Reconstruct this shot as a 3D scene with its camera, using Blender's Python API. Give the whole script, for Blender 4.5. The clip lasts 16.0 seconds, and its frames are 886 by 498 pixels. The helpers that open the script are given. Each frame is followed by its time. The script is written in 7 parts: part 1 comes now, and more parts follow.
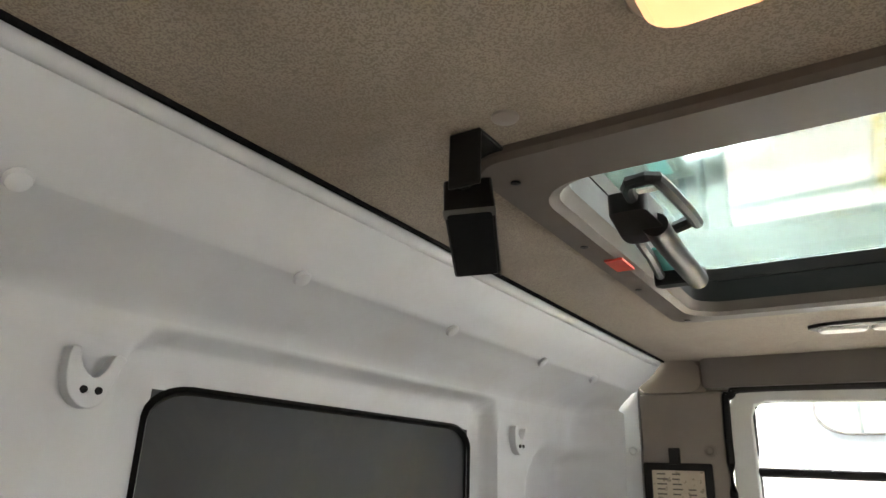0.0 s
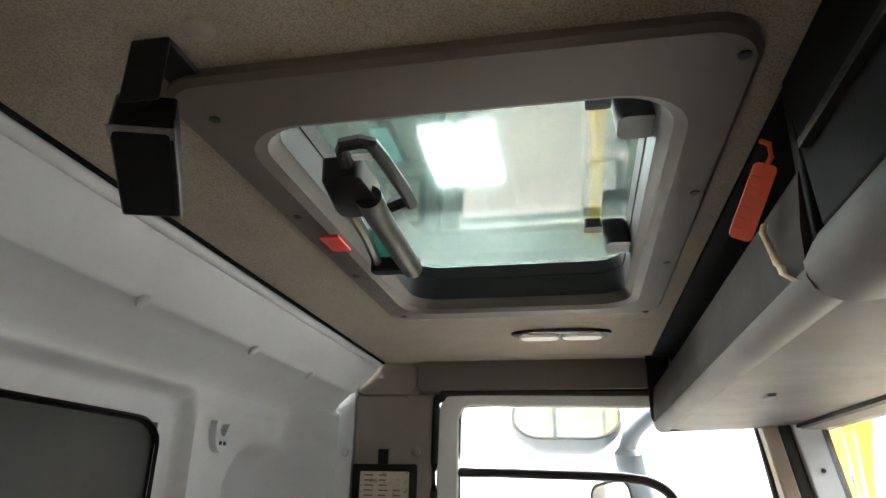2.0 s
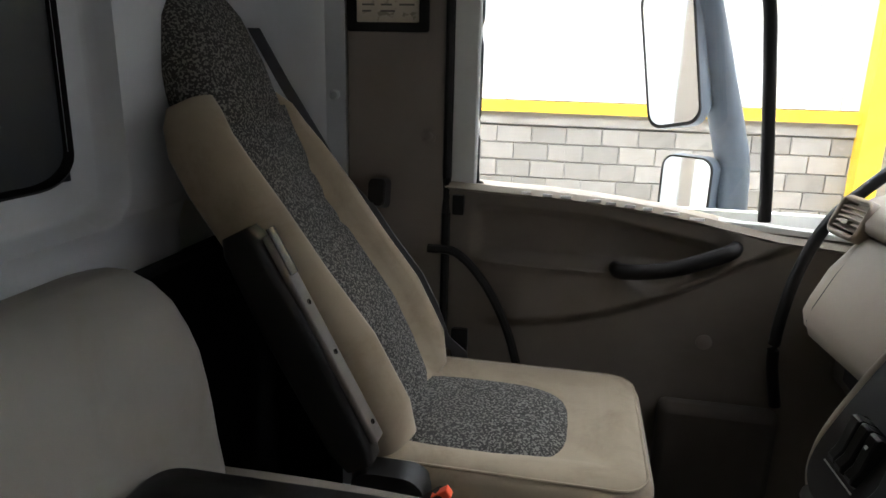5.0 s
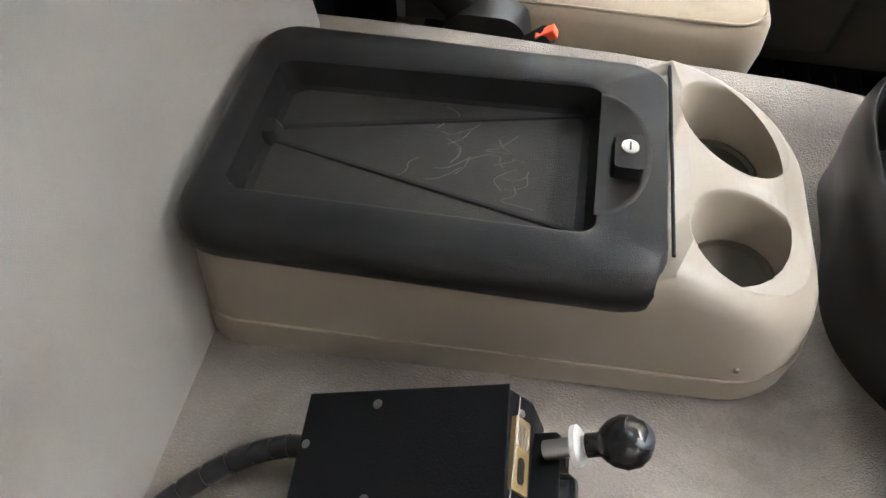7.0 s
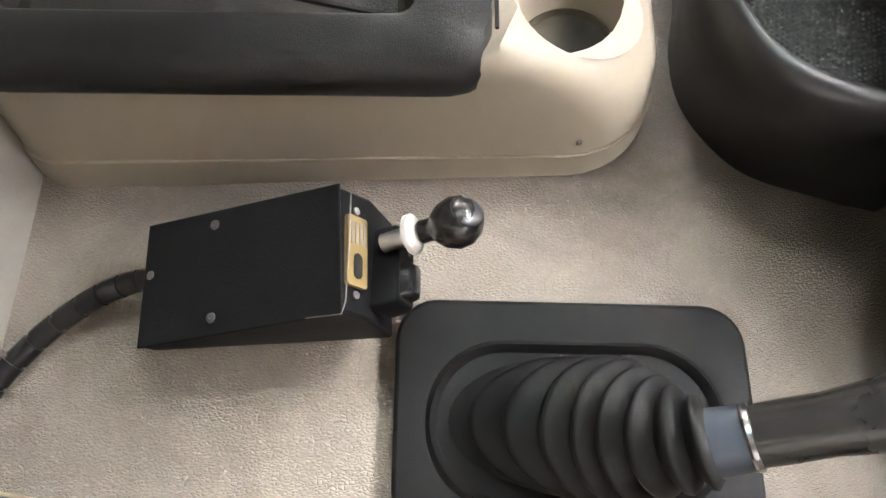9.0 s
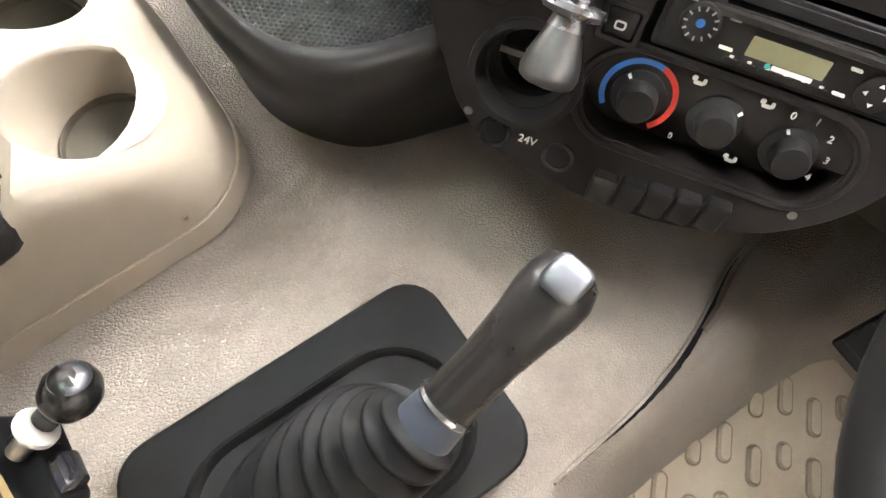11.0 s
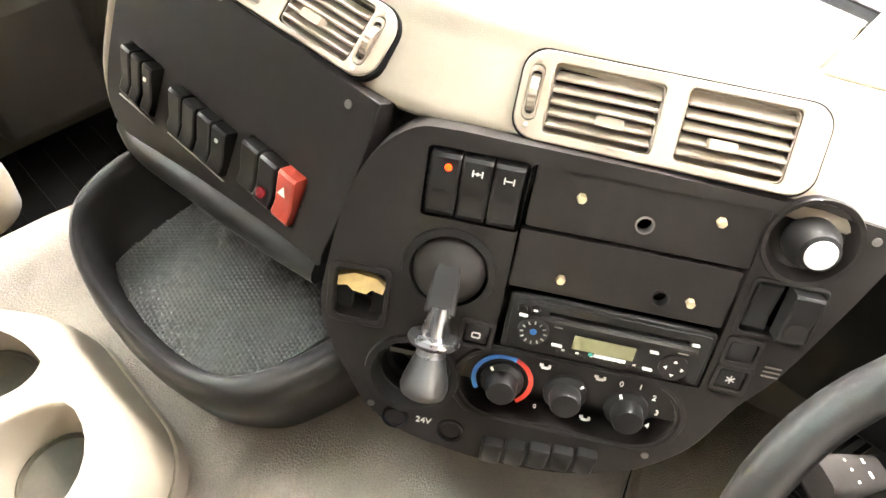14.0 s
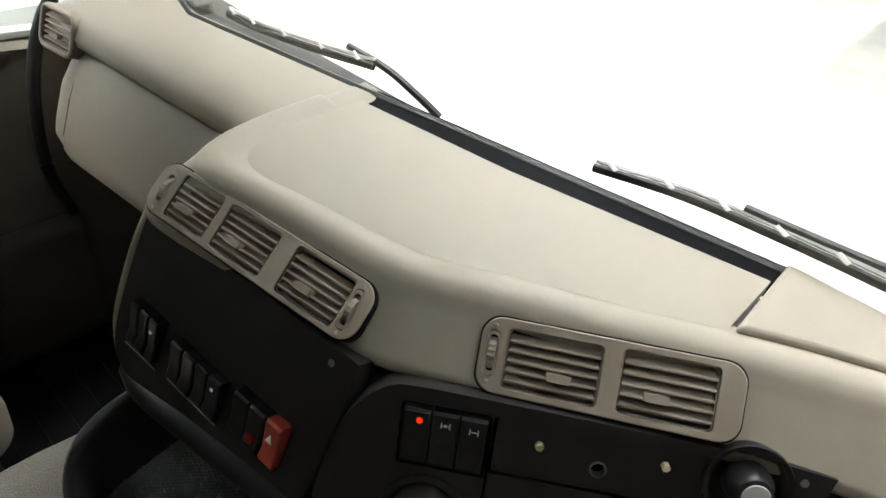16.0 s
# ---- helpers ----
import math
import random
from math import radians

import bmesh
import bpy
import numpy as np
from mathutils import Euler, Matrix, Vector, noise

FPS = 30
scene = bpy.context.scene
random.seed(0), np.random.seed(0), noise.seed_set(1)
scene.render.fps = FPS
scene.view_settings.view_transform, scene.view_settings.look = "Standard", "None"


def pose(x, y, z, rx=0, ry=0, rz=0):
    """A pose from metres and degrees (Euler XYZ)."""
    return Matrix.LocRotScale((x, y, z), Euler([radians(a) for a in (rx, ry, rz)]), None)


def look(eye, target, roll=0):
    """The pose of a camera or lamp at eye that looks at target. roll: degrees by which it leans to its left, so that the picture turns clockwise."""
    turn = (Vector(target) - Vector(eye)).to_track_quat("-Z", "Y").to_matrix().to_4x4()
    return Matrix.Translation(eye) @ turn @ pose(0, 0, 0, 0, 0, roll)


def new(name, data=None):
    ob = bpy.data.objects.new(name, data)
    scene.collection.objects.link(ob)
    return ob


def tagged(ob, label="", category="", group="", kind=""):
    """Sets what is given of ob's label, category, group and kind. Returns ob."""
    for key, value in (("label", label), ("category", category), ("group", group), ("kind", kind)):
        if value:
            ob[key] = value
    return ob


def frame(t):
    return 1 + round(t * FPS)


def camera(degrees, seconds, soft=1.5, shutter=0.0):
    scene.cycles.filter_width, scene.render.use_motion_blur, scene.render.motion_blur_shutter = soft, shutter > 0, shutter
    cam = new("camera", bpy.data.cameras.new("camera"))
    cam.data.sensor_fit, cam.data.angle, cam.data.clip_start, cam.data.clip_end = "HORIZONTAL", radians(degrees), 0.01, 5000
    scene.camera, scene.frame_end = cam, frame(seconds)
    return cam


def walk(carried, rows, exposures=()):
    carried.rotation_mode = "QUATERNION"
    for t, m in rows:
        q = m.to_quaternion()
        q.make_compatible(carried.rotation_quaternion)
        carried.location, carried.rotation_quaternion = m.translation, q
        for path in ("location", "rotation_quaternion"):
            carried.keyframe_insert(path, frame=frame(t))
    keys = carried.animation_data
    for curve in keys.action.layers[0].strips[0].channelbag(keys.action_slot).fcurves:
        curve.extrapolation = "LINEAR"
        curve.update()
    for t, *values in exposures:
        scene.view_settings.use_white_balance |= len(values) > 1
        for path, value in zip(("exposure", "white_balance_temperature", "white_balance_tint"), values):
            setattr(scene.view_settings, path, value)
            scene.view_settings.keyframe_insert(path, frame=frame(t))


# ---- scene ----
cam = camera(67.9, 16.0)
PATH = [
    (0, (0.216, -0.041, 1.361), (-0.839, 1.533, 2.001), 1.9),
    (0.5, (0.236, -0.027, 1.362), (-0.581, 1.672, 2.031), 1.6),
    (1, (0.257, -0.022, 1.36), (-0.363, 1.749, 2.052), 1.5),
    (1.5, (0.267, -0.004, 1.354), (-0.193, 1.808, 2.063), 1.2),
    (2, (0.243, 0.058, 1.329), (-0.135, 1.895, 2.025), 1.2),
    (2.5, (0.217, 0.102, 1.286), (-0.143, 1.973, 1.893), 1.1),
    (3, (0.203, 0.12, 1.241), (-0.158, 2.045, 1.644), 1.1),
    (3.2, (0.2, 0.128, 1.218), (-0.161, 2.069, 1.534), 1.1),
    (5.3, (0.116, 0.521, 1.131), (-0.252, 2.359, 0.435), 1.2),
    (5.5, (0.107, 0.54, 1.126), (-0.261, 2.324, 0.3), 0.7),
    (6, (0.058, 0.542, 1.143), (-0.268, 2.085, -0.087), 0.4),
    (6.5, (-0.002, 0.537, 1.145), (-0.263, 1.809, -0.376), -0.1),
    (7, (-0.048, 0.536, 1.123), (-0.243, 1.636, -0.535), 0.3),
    (7.5, (-0.077, 0.509, 1.109), (-0.23, 1.416, -0.667), -0.0),
    (8, (-0.074, 0.503, 1.09), (-0.196, 1.26, -0.757), -0.1),
    (8.5, (-0.022, 0.518, 1.098), (-0.09, 1.22, -0.773), 1.6),
    (9, (0.034, 0.531, 1.096), (0.094, 1.191, -0.791), 6.1),
    (9.5, (0.098, 0.537, 1.089), (0.34, 1.173, -0.792), 11.2),
    (10, (0.147, 0.534, 1.09), (0.524, 1.095, -0.792), 13.5),
    (10.2, (0.155, 0.532, 1.085), (0.579, 1.055, -0.798), 14.9),
    (12.3, (0.231, 0.562, 1.199), (0.872, 0.999, -0.644), 15.4),
    (12.5, (0.231, 0.561, 1.211), (0.902, 1.021, -0.616), 14.8),
    (13, (0.241, 0.558, 1.244), (0.992, 1.097, -0.53), 12.6),
    (13.5, (0.243, 0.56, 1.261), (1.082, 1.186, -0.443), 10.9),
    (14, (0.251, 0.563, 1.282), (1.167, 1.262, -0.353), 9.9),
    (14.5, (0.255, 0.565, 1.295), (1.237, 1.337, -0.266), 8.8),
    (15, (0.254, 0.566, 1.318), (1.301, 1.398, -0.17), 8.2),
    (15.5, (0.251, 0.558, 1.347), (1.375, 1.456, -0.043), 7.8),
    (16, (0.25, 0.556, 1.389), (1.456, 1.534, 0.128), 7.5),
]
walk(cam, [(t, look(eye, target, roll)) for t, eye, target, roll in PATH],
     exposures=[(0, 2.5, 6700, 14), (1.5, 2.1, 6600, 13), (2.5, 1.65, 6500, 11), (3.2, 1.0, 6400, 10), (5.3, 0.72, 6200, 15), (6.0, 2.13, 6200, 16), (6.5, 2.25, 6200, 17), (8, 3.0, 6500, 17), (9, 3.05, 6600, 17), (10, 3.2, 6650, 18), (12.3, 3.72, 6800, 17), (13.5, 4.12, 6950, 14), (14.5, 3.55, 6900, 14), (15.2, 2.5, 6600, 13), (16, 0.8, 6350, 8)])

# ---------------------------------------------------------------- world and light
world = bpy.data.worlds.new("world")
scene.world = world
world.use_nodes = True
wn, wl = world.node_tree.nodes, world.node_tree.links
sky = wn.new("ShaderNodeTexSky")
sky.sky_type = "NISHITA"
sky.sun_disc = False
sky.sun_elevation, sky.sun_rotation = radians(48), radians(62)
sky.air_density, sky.dust_density = 1.0, 3.0
wl.new(sky.outputs[0], wn["Background"].inputs[0])
wn["Background"].inputs[1].default_value = 0.05

sun_data = bpy.data.lights.new("sun", "SUN")
sun_data.energy, sun_data.angle, sun_data.color = 2.3, radians(0.6), (1.0, 0.95, 0.86)
sun = new("sun", sun_data)
sun.matrix_world = look((14, -7, 17), (0, 0, 0))

# daylight of the open yard front, standing in the windscreen's opening
day_data = bpy.data.lights.new("windscreen_daylight", "AREA")
day_data.shape, day_data.size, day_data.size_y = "RECTANGLE", 1.7, 0.5
day_data.energy, day_data.color, day_data.spread = 2.8, (0.96, 0.98, 1.0), radians(72)
day = new("windscreen_daylight", day_data)
day.matrix_world = look((1.06, 1.06, 1.46), (0.66, 1.05, 0.56))

# ---------------------------------------------------------------- materials


def material(name, base, rough=0.5, metal=0.0, vary=0.12, scale=8.0, grain=0.0, grain_scale=400.0, grain_kind="noise",
             spec=0.5, dirt=None, dirt_amount=0.0, coat=0.0, fleck=None, fleck_scale=120.0, fleck_at=0.55, sheen=0.0, groove=0.0, stretch=1.0):
    """Principled surface: base colour with slow variation, optional second colour in flecks, dirt patches and grain relief."""
    m = bpy.data.materials.new(name)
    m.use_nodes = True
    n, l = m.node_tree.nodes, m.node_tree.links
    b = n["Principled BSDF"]
    b.inputs["Roughness"].default_value, b.inputs["Metallic"].default_value = rough, metal
    b.inputs["Specular IOR Level"].default_value = spec
    b.inputs["Coat Weight"].default_value = coat
    b.inputs["Sheen Weight"].default_value = sheen
    co = n.new("ShaderNodeTexCoord")
    slow = n.new("ShaderNodeTexNoise")
    slow.inputs["Scale"].default_value, slow.inputs["Detail"].default_value, slow.inputs["Roughness"].default_value = scale, 6, 0.62
    l.new(co.outputs["Object"], slow.inputs["Vector"])
    ramp = n.new("ShaderNodeMapRange")
    ramp.inputs["From Min"].default_value, ramp.inputs["From Max"].default_value = 0.3, 0.7
    ramp.inputs["To Min"].default_value, ramp.inputs["To Max"].default_value = 1 - vary, 1 + vary
    l.new(slow.outputs["Fac"], ramp.inputs["Value"])
    col = n.new("ShaderNodeVectorMath")
    col.operation = "SCALE"
    col.inputs[0].default_value = base
    l.new(ramp.outputs[0], col.inputs["Scale"])
    out = col.outputs[0]
    if fleck:
        fl = n.new("ShaderNodeTexNoise")
        fl.inputs["Scale"].default_value, fl.inputs["Detail"].default_value = fleck_scale, 2
        l.new(co.outputs["Object"], fl.inputs["Vector"])
        cut = n.new("ShaderNodeMapRange")
        cut.inputs["From Min"].default_value, cut.inputs["From Max"].default_value = fleck_at - 0.03, fleck_at + 0.03
        l.new(fl.outputs["Fac"], cut.inputs["Value"])
        mix = n.new("ShaderNodeMix")
        mix.data_type = "RGBA"
        mix.inputs["B"].default_value = (*fleck, 1)
        l.new(cut.outputs[0], mix.inputs["Factor"])
        l.new(out, mix.inputs["A"])
        out = mix.outputs["Result"]
    if dirt:
        dn = n.new("ShaderNodeTexNoise")
        dn.inputs["Scale"].default_value, dn.inputs["Detail"].default_value, dn.inputs["Roughness"].default_value = 5.0, 8, 0.7
        dn.inputs["Distortion"].default_value = 0.6
        l.new(co.outputs["Object"], dn.inputs["Vector"])
        cut = n.new("ShaderNodeMapRange")
        cut.inputs["From Min"].default_value, cut.inputs["From Max"].default_value = 0.5, 0.75
        cut.inputs["To Max"].default_value = dirt_amount
        l.new(dn.outputs["Fac"], cut.inputs["Value"])
        mix = n.new("ShaderNodeMix")
        mix.data_type = "RGBA"
        mix.inputs["B"].default_value = (*dirt, 1)
        l.new(cut.outputs[0], mix.inputs["Factor"])
        l.new(out, mix.inputs["A"])
        out = mix.outputs["Result"]
    l.new(out, b.inputs["Base Color"])
    rr = n.new("ShaderNodeMapRange")
    rr.inputs["From Min"].default_value, rr.inputs["From Max"].default_value = 0.3, 0.7
    rr.inputs["To Min"].default_value, rr.inputs["To Max"].default_value = max(0.02, rough - 0.07), min(1, rough + 0.07)
    l.new(slow.outputs["Fac"], rr.inputs["Value"])
    l.new(rr.outputs[0], b.inputs["Roughness"])
    if grain:
        if grain_kind == "leather":
            g = n.new("ShaderNodeTexVoronoi")
            g.feature = "DISTANCE_TO_EDGE"
            g.inputs["Scale"].default_value = grain_scale
            wob = n.new("ShaderNodeTexNoise")
            wob.inputs["Scale"].default_value = grain_scale * 0.35
            l.new(co.outputs["Object"], wob.inputs["Vector"])
            sh = n.new("ShaderNodeVectorMath")
            sh.operation = "MULTIPLY_ADD"
            sh.inputs[1].default_value = (1.6 / grain_scale,) * 3
            l.new(wob.outputs["Color"], sh.inputs[0])
            l.new(co.outputs["Object"], sh.inputs[2])
            st = n.new("ShaderNodeVectorMath")
            st.operation = "MULTIPLY"
            st.inputs[1].default_value = (stretch, 1, 1)
            l.new(sh.outputs[0], st.inputs[0])
            l.new(st.outputs[0], g.inputs["Vector"])
            clampn = n.new("ShaderNodeMapRange")
            clampn.inputs["From Max"].default_value = 0.25
            l.new(g.outputs["Distance"], clampn.inputs["Value"])
            src = clampn.outputs[0]
        else:
            g = n.new("ShaderNodeTexNoise")
            g.inputs["Scale"].default_value, g.inputs["Detail"].default_value = grain_scale, 3
            l.new(co.outputs["Object"], g.inputs["Vector"])
            src = g.outputs["Fac"]
        if groove:
            gd = n.new("ShaderNodeMapRange")
            gd.inputs["To Min"].default_value = 1 - groove
            l.new(src, gd.inputs["Value"])
            gm = n.new("ShaderNodeVectorMath")
            gm.operation = "SCALE"
            l.new(out, gm.inputs[0])
            l.new(gd.outputs[0], gm.inputs["Scale"])
            l.new(gm.outputs[0], b.inputs["Base Color"])
        bump = n.new("ShaderNodeBump")
        bump.inputs["Strength"].default_value, bump.inputs["Distance"].default_value = grain, 0.4 / grain_scale
        l.new(src, bump.inputs["Height"])
        l.new(bump.outputs[0], b.inputs["Normal"])
    return m


def glow(name, colour, strength):
    m = bpy.data.materials.new(name)
    m.use_nodes = True
    b = m.node_tree.nodes["Principled BSDF"]
    b.inputs["Base Color"].default_value = (*colour, 1)
    b.inputs["Emission Color"].default_value, b.inputs["Emission Strength"].default_value = (*colour, 1), strength
    b.inputs["Roughness"].default_value = 0.3
    return m


def glass(name, colour=(1, 1, 1), rough=0.0):
    m = bpy.data.materials.new(name)
    m.use_nodes = True
    b = m.node_tree.nodes["Principled BSDF"]
    b.inputs["Base Color"].default_value = (*colour, 1)
    b.inputs["Transmission Weight"].default_value, b.inputs["Roughness"].default_value = 1.0, rough
    b.inputs["IOR"].default_value = 1.45
    return m


M_HEADLINER = material("headliner_fabric", (0.26, 0.222, 0.175), 0.95, vary=0.14, scale=4, grain=0.6, grain_scale=330, spec=0.1,
                       fleck=(0.182, 0.151, 0.117), fleck_scale=560, fleck_at=0.52, dirt=(0.15, 0.118, 0.085), dirt_amount=0.5, sheen=0.1)
M_GREYWALL = material("grey_wall_plastic", (0.47, 0.49, 0.51), 0.55, vary=0.05, scale=3, grain=0.15, grain_scale=700, dirt=(0.36, 0.34, 0.3), dirt_amount=0.25)
M_BROWN = material("brown_trim_plastic", (0.225, 0.195, 0.165), 0.55, vary=0.08, grain=0.2, grain_scale=700)
M_BROWNDK = material("dark_brown_trim_plastic", (0.13, 0.115, 0.1), 0.6, vary=0.1, grain=0.2, grain_scale=700)
M_TAN = material("tan_console_plastic", (0.25, 0.213, 0.165), 0.45, vary=0.07, scale=5, grain=0.12, grain_scale=900, dirt=(0.3, 0.25, 0.19), dirt_amount=0.3)
M_DASH = material("tan_dash_plastic", (0.285, 0.24, 0.187), 0.55, vary=0.08, scale=5, grain=0.14, grain_scale=560, grain_kind="leather", dirt=(0.27, 0.215, 0.165), dirt_amount=0.3)
M_VENT = material("tan_vent_plastic", (0.262, 0.213, 0.165), 0.5, vary=0.1, grain=0.1, grain_scale=800, dirt=(0.22, 0.17, 0.12), dirt_amount=0.5)
M_BLACK = material("black_plastic", (0.0075, 0.0069, 0.0065), 0.42, vary=0.15, grain=0.25, grain_scale=800, spec=0.3, dirt=(0.022, 0.019, 0.016), dirt_amount=0.3)
M_PANEL = material("charcoal_panel_plastic", (0.0105, 0.0085, 0.0076), 0.48, vary=0.12, grain=0.3, grain_scale=900, spec=0.25, dirt=(0.04, 0.034, 0.027), dirt_amount=0.3)
M_LID = material("black_lid_plastic", (0.012, 0.0115, 0.011), 0.38, vary=0.2, grain=0.2, grain_scale=480, grain_kind="leather", spec=0.24, dirt=(0.02, 0.017, 0.014), dirt_amount=0.4)
M_TRAY = material("dusty_lid_plastic", (0.022, 0.0195, 0.0165), 0.55, vary=0.25, scale=9, grain=0.3, grain_scale=420, grain_kind="leather", spec=0.3, dirt=(0.05, 0.044, 0.035), dirt_amount=0.6)
M_RUBBER = material("black_rubber", (0.0075, 0.0073, 0.0071), 0.4, vary=0.2, grain=0.15, grain_scale=500, spec=0.3, dirt=(0.035, 0.03, 0.025), dirt_amount=0.3)
M_GLOSSBLACK = material("gloss_black", (0.012, 0.012, 0.013), 0.15, vary=0.1)
M_VINYL = material("grey_floor_vinyl", (0.25, 0.217, 0.18), 0.46, vary=0.22, scale=6, grain=0.85, grain_scale=360, grain_kind="leather", dirt=(0.14, 0.116, 0.09), dirt_amount=0.8, groove=0.13, stretch=0.55)
M_CUP = material("grimy_olive_plastic", (0.06, 0.05, 0.034), 0.5, vary=0.3, scale=30, grain=0.15, grain_scale=600, dirt=(0.02, 0.018, 0.014), dirt_amount=0.7)
M_MATTBLACK = material("matt_black", (0.008, 0.008, 0.0085), 0.95, vary=0.2, scale=12, grain=0.4, grain_scale=500, spec=0.08)
M_BULK = material("grey_bulkhead_vinyl", (0.25, 0.232, 0.205), 0.6, vary=0.08, scale=4, grain=0.35, grain_scale=520, grain_kind="leather", dirt=(0.17, 0.14, 0.105), dirt_amount=0.5)
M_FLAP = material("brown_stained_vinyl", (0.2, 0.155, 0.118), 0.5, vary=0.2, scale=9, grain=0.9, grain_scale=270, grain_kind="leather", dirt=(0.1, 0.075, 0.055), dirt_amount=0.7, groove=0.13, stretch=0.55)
M_MAT = material("beige_rubber_mat", (0.36, 0.3, 0.23), 0.7, vary=0.15, grain=0.4, grain_scale=250, dirt=(0.2, 0.15, 0.1), dirt_amount=0.5)
M_BOLSTER = material("beige_seat_cloth", (0.29, 0.238, 0.168), 0.95, vary=0.1, scale=7, grain=0.4, grain_scale=900, spec=0.1, dirt=(0.15, 0.11, 0.07), dirt_amount=0.6, sheen=0.15)
M_SPECK = material("speckled_seat_cloth", (0.042, 0.04, 0.037), 0.95, vary=0.1, grain=0.5, grain_scale=700, spec=0.1, fleck=(0.17, 0.162, 0.145), fleck_scale=230, fleck_at=0.54)
M_CHROME = material("worn_chrome", (0.3, 0.3, 0.31), 0.27, 1.0, vary=0.1, scale=30)
M_STEEL = material("dull_steel", (0.55, 0.54, 0.52), 0.38, 1.0, vary=0.15, scale=40)
M_ALU = material("grey_anodised_metal", (0.2, 0.22, 0.26), 0.32, 0.9, vary=0.08, scale=20, grain=0.08, grain_scale=600)
M_GRIP = material("worn_black_grip", (0.009, 0.0082, 0.0075), 0.26, vary=0.1, scale=8)
M_BOWL = material("satin_black_plastic", (0.013, 0.0125, 0.012), 0.33, vary=0.12, scale=6, grain=0.15, grain_scale=800, spec=0.5)
M_LABEL = material("dull_brass_label", (0.19, 0.135, 0.055), 0.5, 0.4, vary=0.15, scale=40)
M_KNOB = material("worn_dark_chrome", (0.15, 0.147, 0.145), 0.4, 1.0, vary=0.1, scale=45)
M_GAITER = material("black_gaiter_plastic", (0.0055, 0.0054, 0.0052), 0.5, vary=0.2, grain=0.3, grain_scale=700, spec=0.16, dirt=(0.02, 0.017, 0.014), dirt_amount=0.25)
M_SATIN = material("satin_grey_chrome", (0.11, 0.114, 0.122), 0.4, 1.0, vary=0.08, scale=30)
M_COLLAR = material("dark_blue_grey_metal", (0.045, 0.053, 0.066), 0.4, 0.5, vary=0.12, scale=40)
M_BRASS = material("brass_plate", (0.58, 0.49, 0.31), 0.42, 0.8, vary=0.15, scale=30)
M_RED = material("red_plastic", (0.5, 0.035, 0.02), 0.4, vary=0.08)
M_ORANGE = material("orange_red_plastic", (0.85, 0.1, 0.035), 0.45, vary=0.05)
M_BLUE = material("blue_print", (0.03, 0.16, 0.5), 0.5, vary=0.02)
M_TEAL = material("teal_print", (0.03, 0.36, 0.32), 0.4, vary=0.05)
M_WHITE = material("white_print", (0.75, 0.74, 0.7), 0.5, vary=0.03)
M_CARD = material("foxed_paper_card", (0.52, 0.46, 0.36), 0.8, vary=0.12, scale=14, fleck=(0.3, 0.26, 0.2), fleck_scale=60, fleck_at=0.62)
M_PAINT = material("cream_cab_paint", (0.62, 0.63, 0.6), 0.35, vary=0.05)
M_MIRRORCASE = material("blue_grey_mirror_case", (0.13, 0.16, 0.2), 0.4, vary=0.1)
M_MIRROR = material("mirror_glass", (0.9, 0.92, 0.92), 0.015, 1.0, vary=0.01)
M_GLASS = glass("clear_glass")
M_GREEN = glass("green_tinted_glass", (0.105, 0.142, 0.132), 0.05)
M_DARKGLASS = material("blacked_out_glass", (0.019, 0.023, 0.026), 0.42, vary=0.15, scale=3, spec=0.3, dirt=(0.05, 0.045, 0.04), dirt_amount=0.4)
M_HATCH = material("dark_brown_hatch_plastic", (0.078, 0.062, 0.049), 0.55, vary=0.08, grain=0.25, grain_scale=700, dirt=(0.09, 0.075, 0.06), dirt_amount=0.3)
M_DOOR = material("brown_door_plastic", (0.165, 0.143, 0.118), 0.55, vary=0.1, scale=5, grain=0.3, grain_scale=500, grain_kind="leather", dirt=(0.1, 0.085, 0.068), dirt_amount=0.35)
M_BOXBLACK = material("black_painted_steel", (0.005, 0.005, 0.0053), 0.5, vary=0.2, grain=0.3, grain_scale=500, spec=0.1, dirt=(0.012, 0.011, 0.01), dirt_amount=0.25)
M_SCREW = material("dull_dark_screw", (0.22, 0.21, 0.2), 0.45, 1.0, vary=0.15, scale=60)
M_SHELFLIP = material("dark_shelf_plastic", (0.024, 0.02, 0.0165), 0.75, spec=0.12, vary=0.12, grain=0.3, grain_scale=600, dirt=(0.1, 0.08, 0.062), dirt_amount=0.25)
M_SHELF = material("brown_shelf_plastic", (0.04, 0.032, 0.0255), 0.55, vary=0.1, scale=5, grain=0.25, grain_scale=600, dirt=(0.075, 0.06, 0.047), dirt_amount=0.35)
M_FOAM = material("yellow_foam", (0.62, 0.44, 0.2), 0.9, vary=0.2, scale=60)
M_BELT = material("black_webbing", (0.085, 0.088, 0.095), 0.8, vary=0.1, grain=0.4, grain_scale=900)
M_DIAL = material("dial_face", (0.55, 0.54, 0.5), 0.4, vary=0.03)
M_CONCRETE = material("concrete_floor", (0.5, 0.48, 0.44), 0.8, vary=0.2, scale=0.8, grain=0.2, grain_scale=40, dirt=(0.3, 0.27, 0.22), dirt_amount=0.5)
M_BLOCK = material("grey_concrete_block", (0.27, 0.252, 0.228), 0.9, vary=0.14, scale=2, grain=0.4, grain_scale=60)
M_MORTAR = material("pale_mortar", (0.33, 0.315, 0.29), 0.9, vary=0.06)
M_YELLOW = material("yellow_paint", (0.8, 0.5, 0.03), 0.5, vary=0.06)
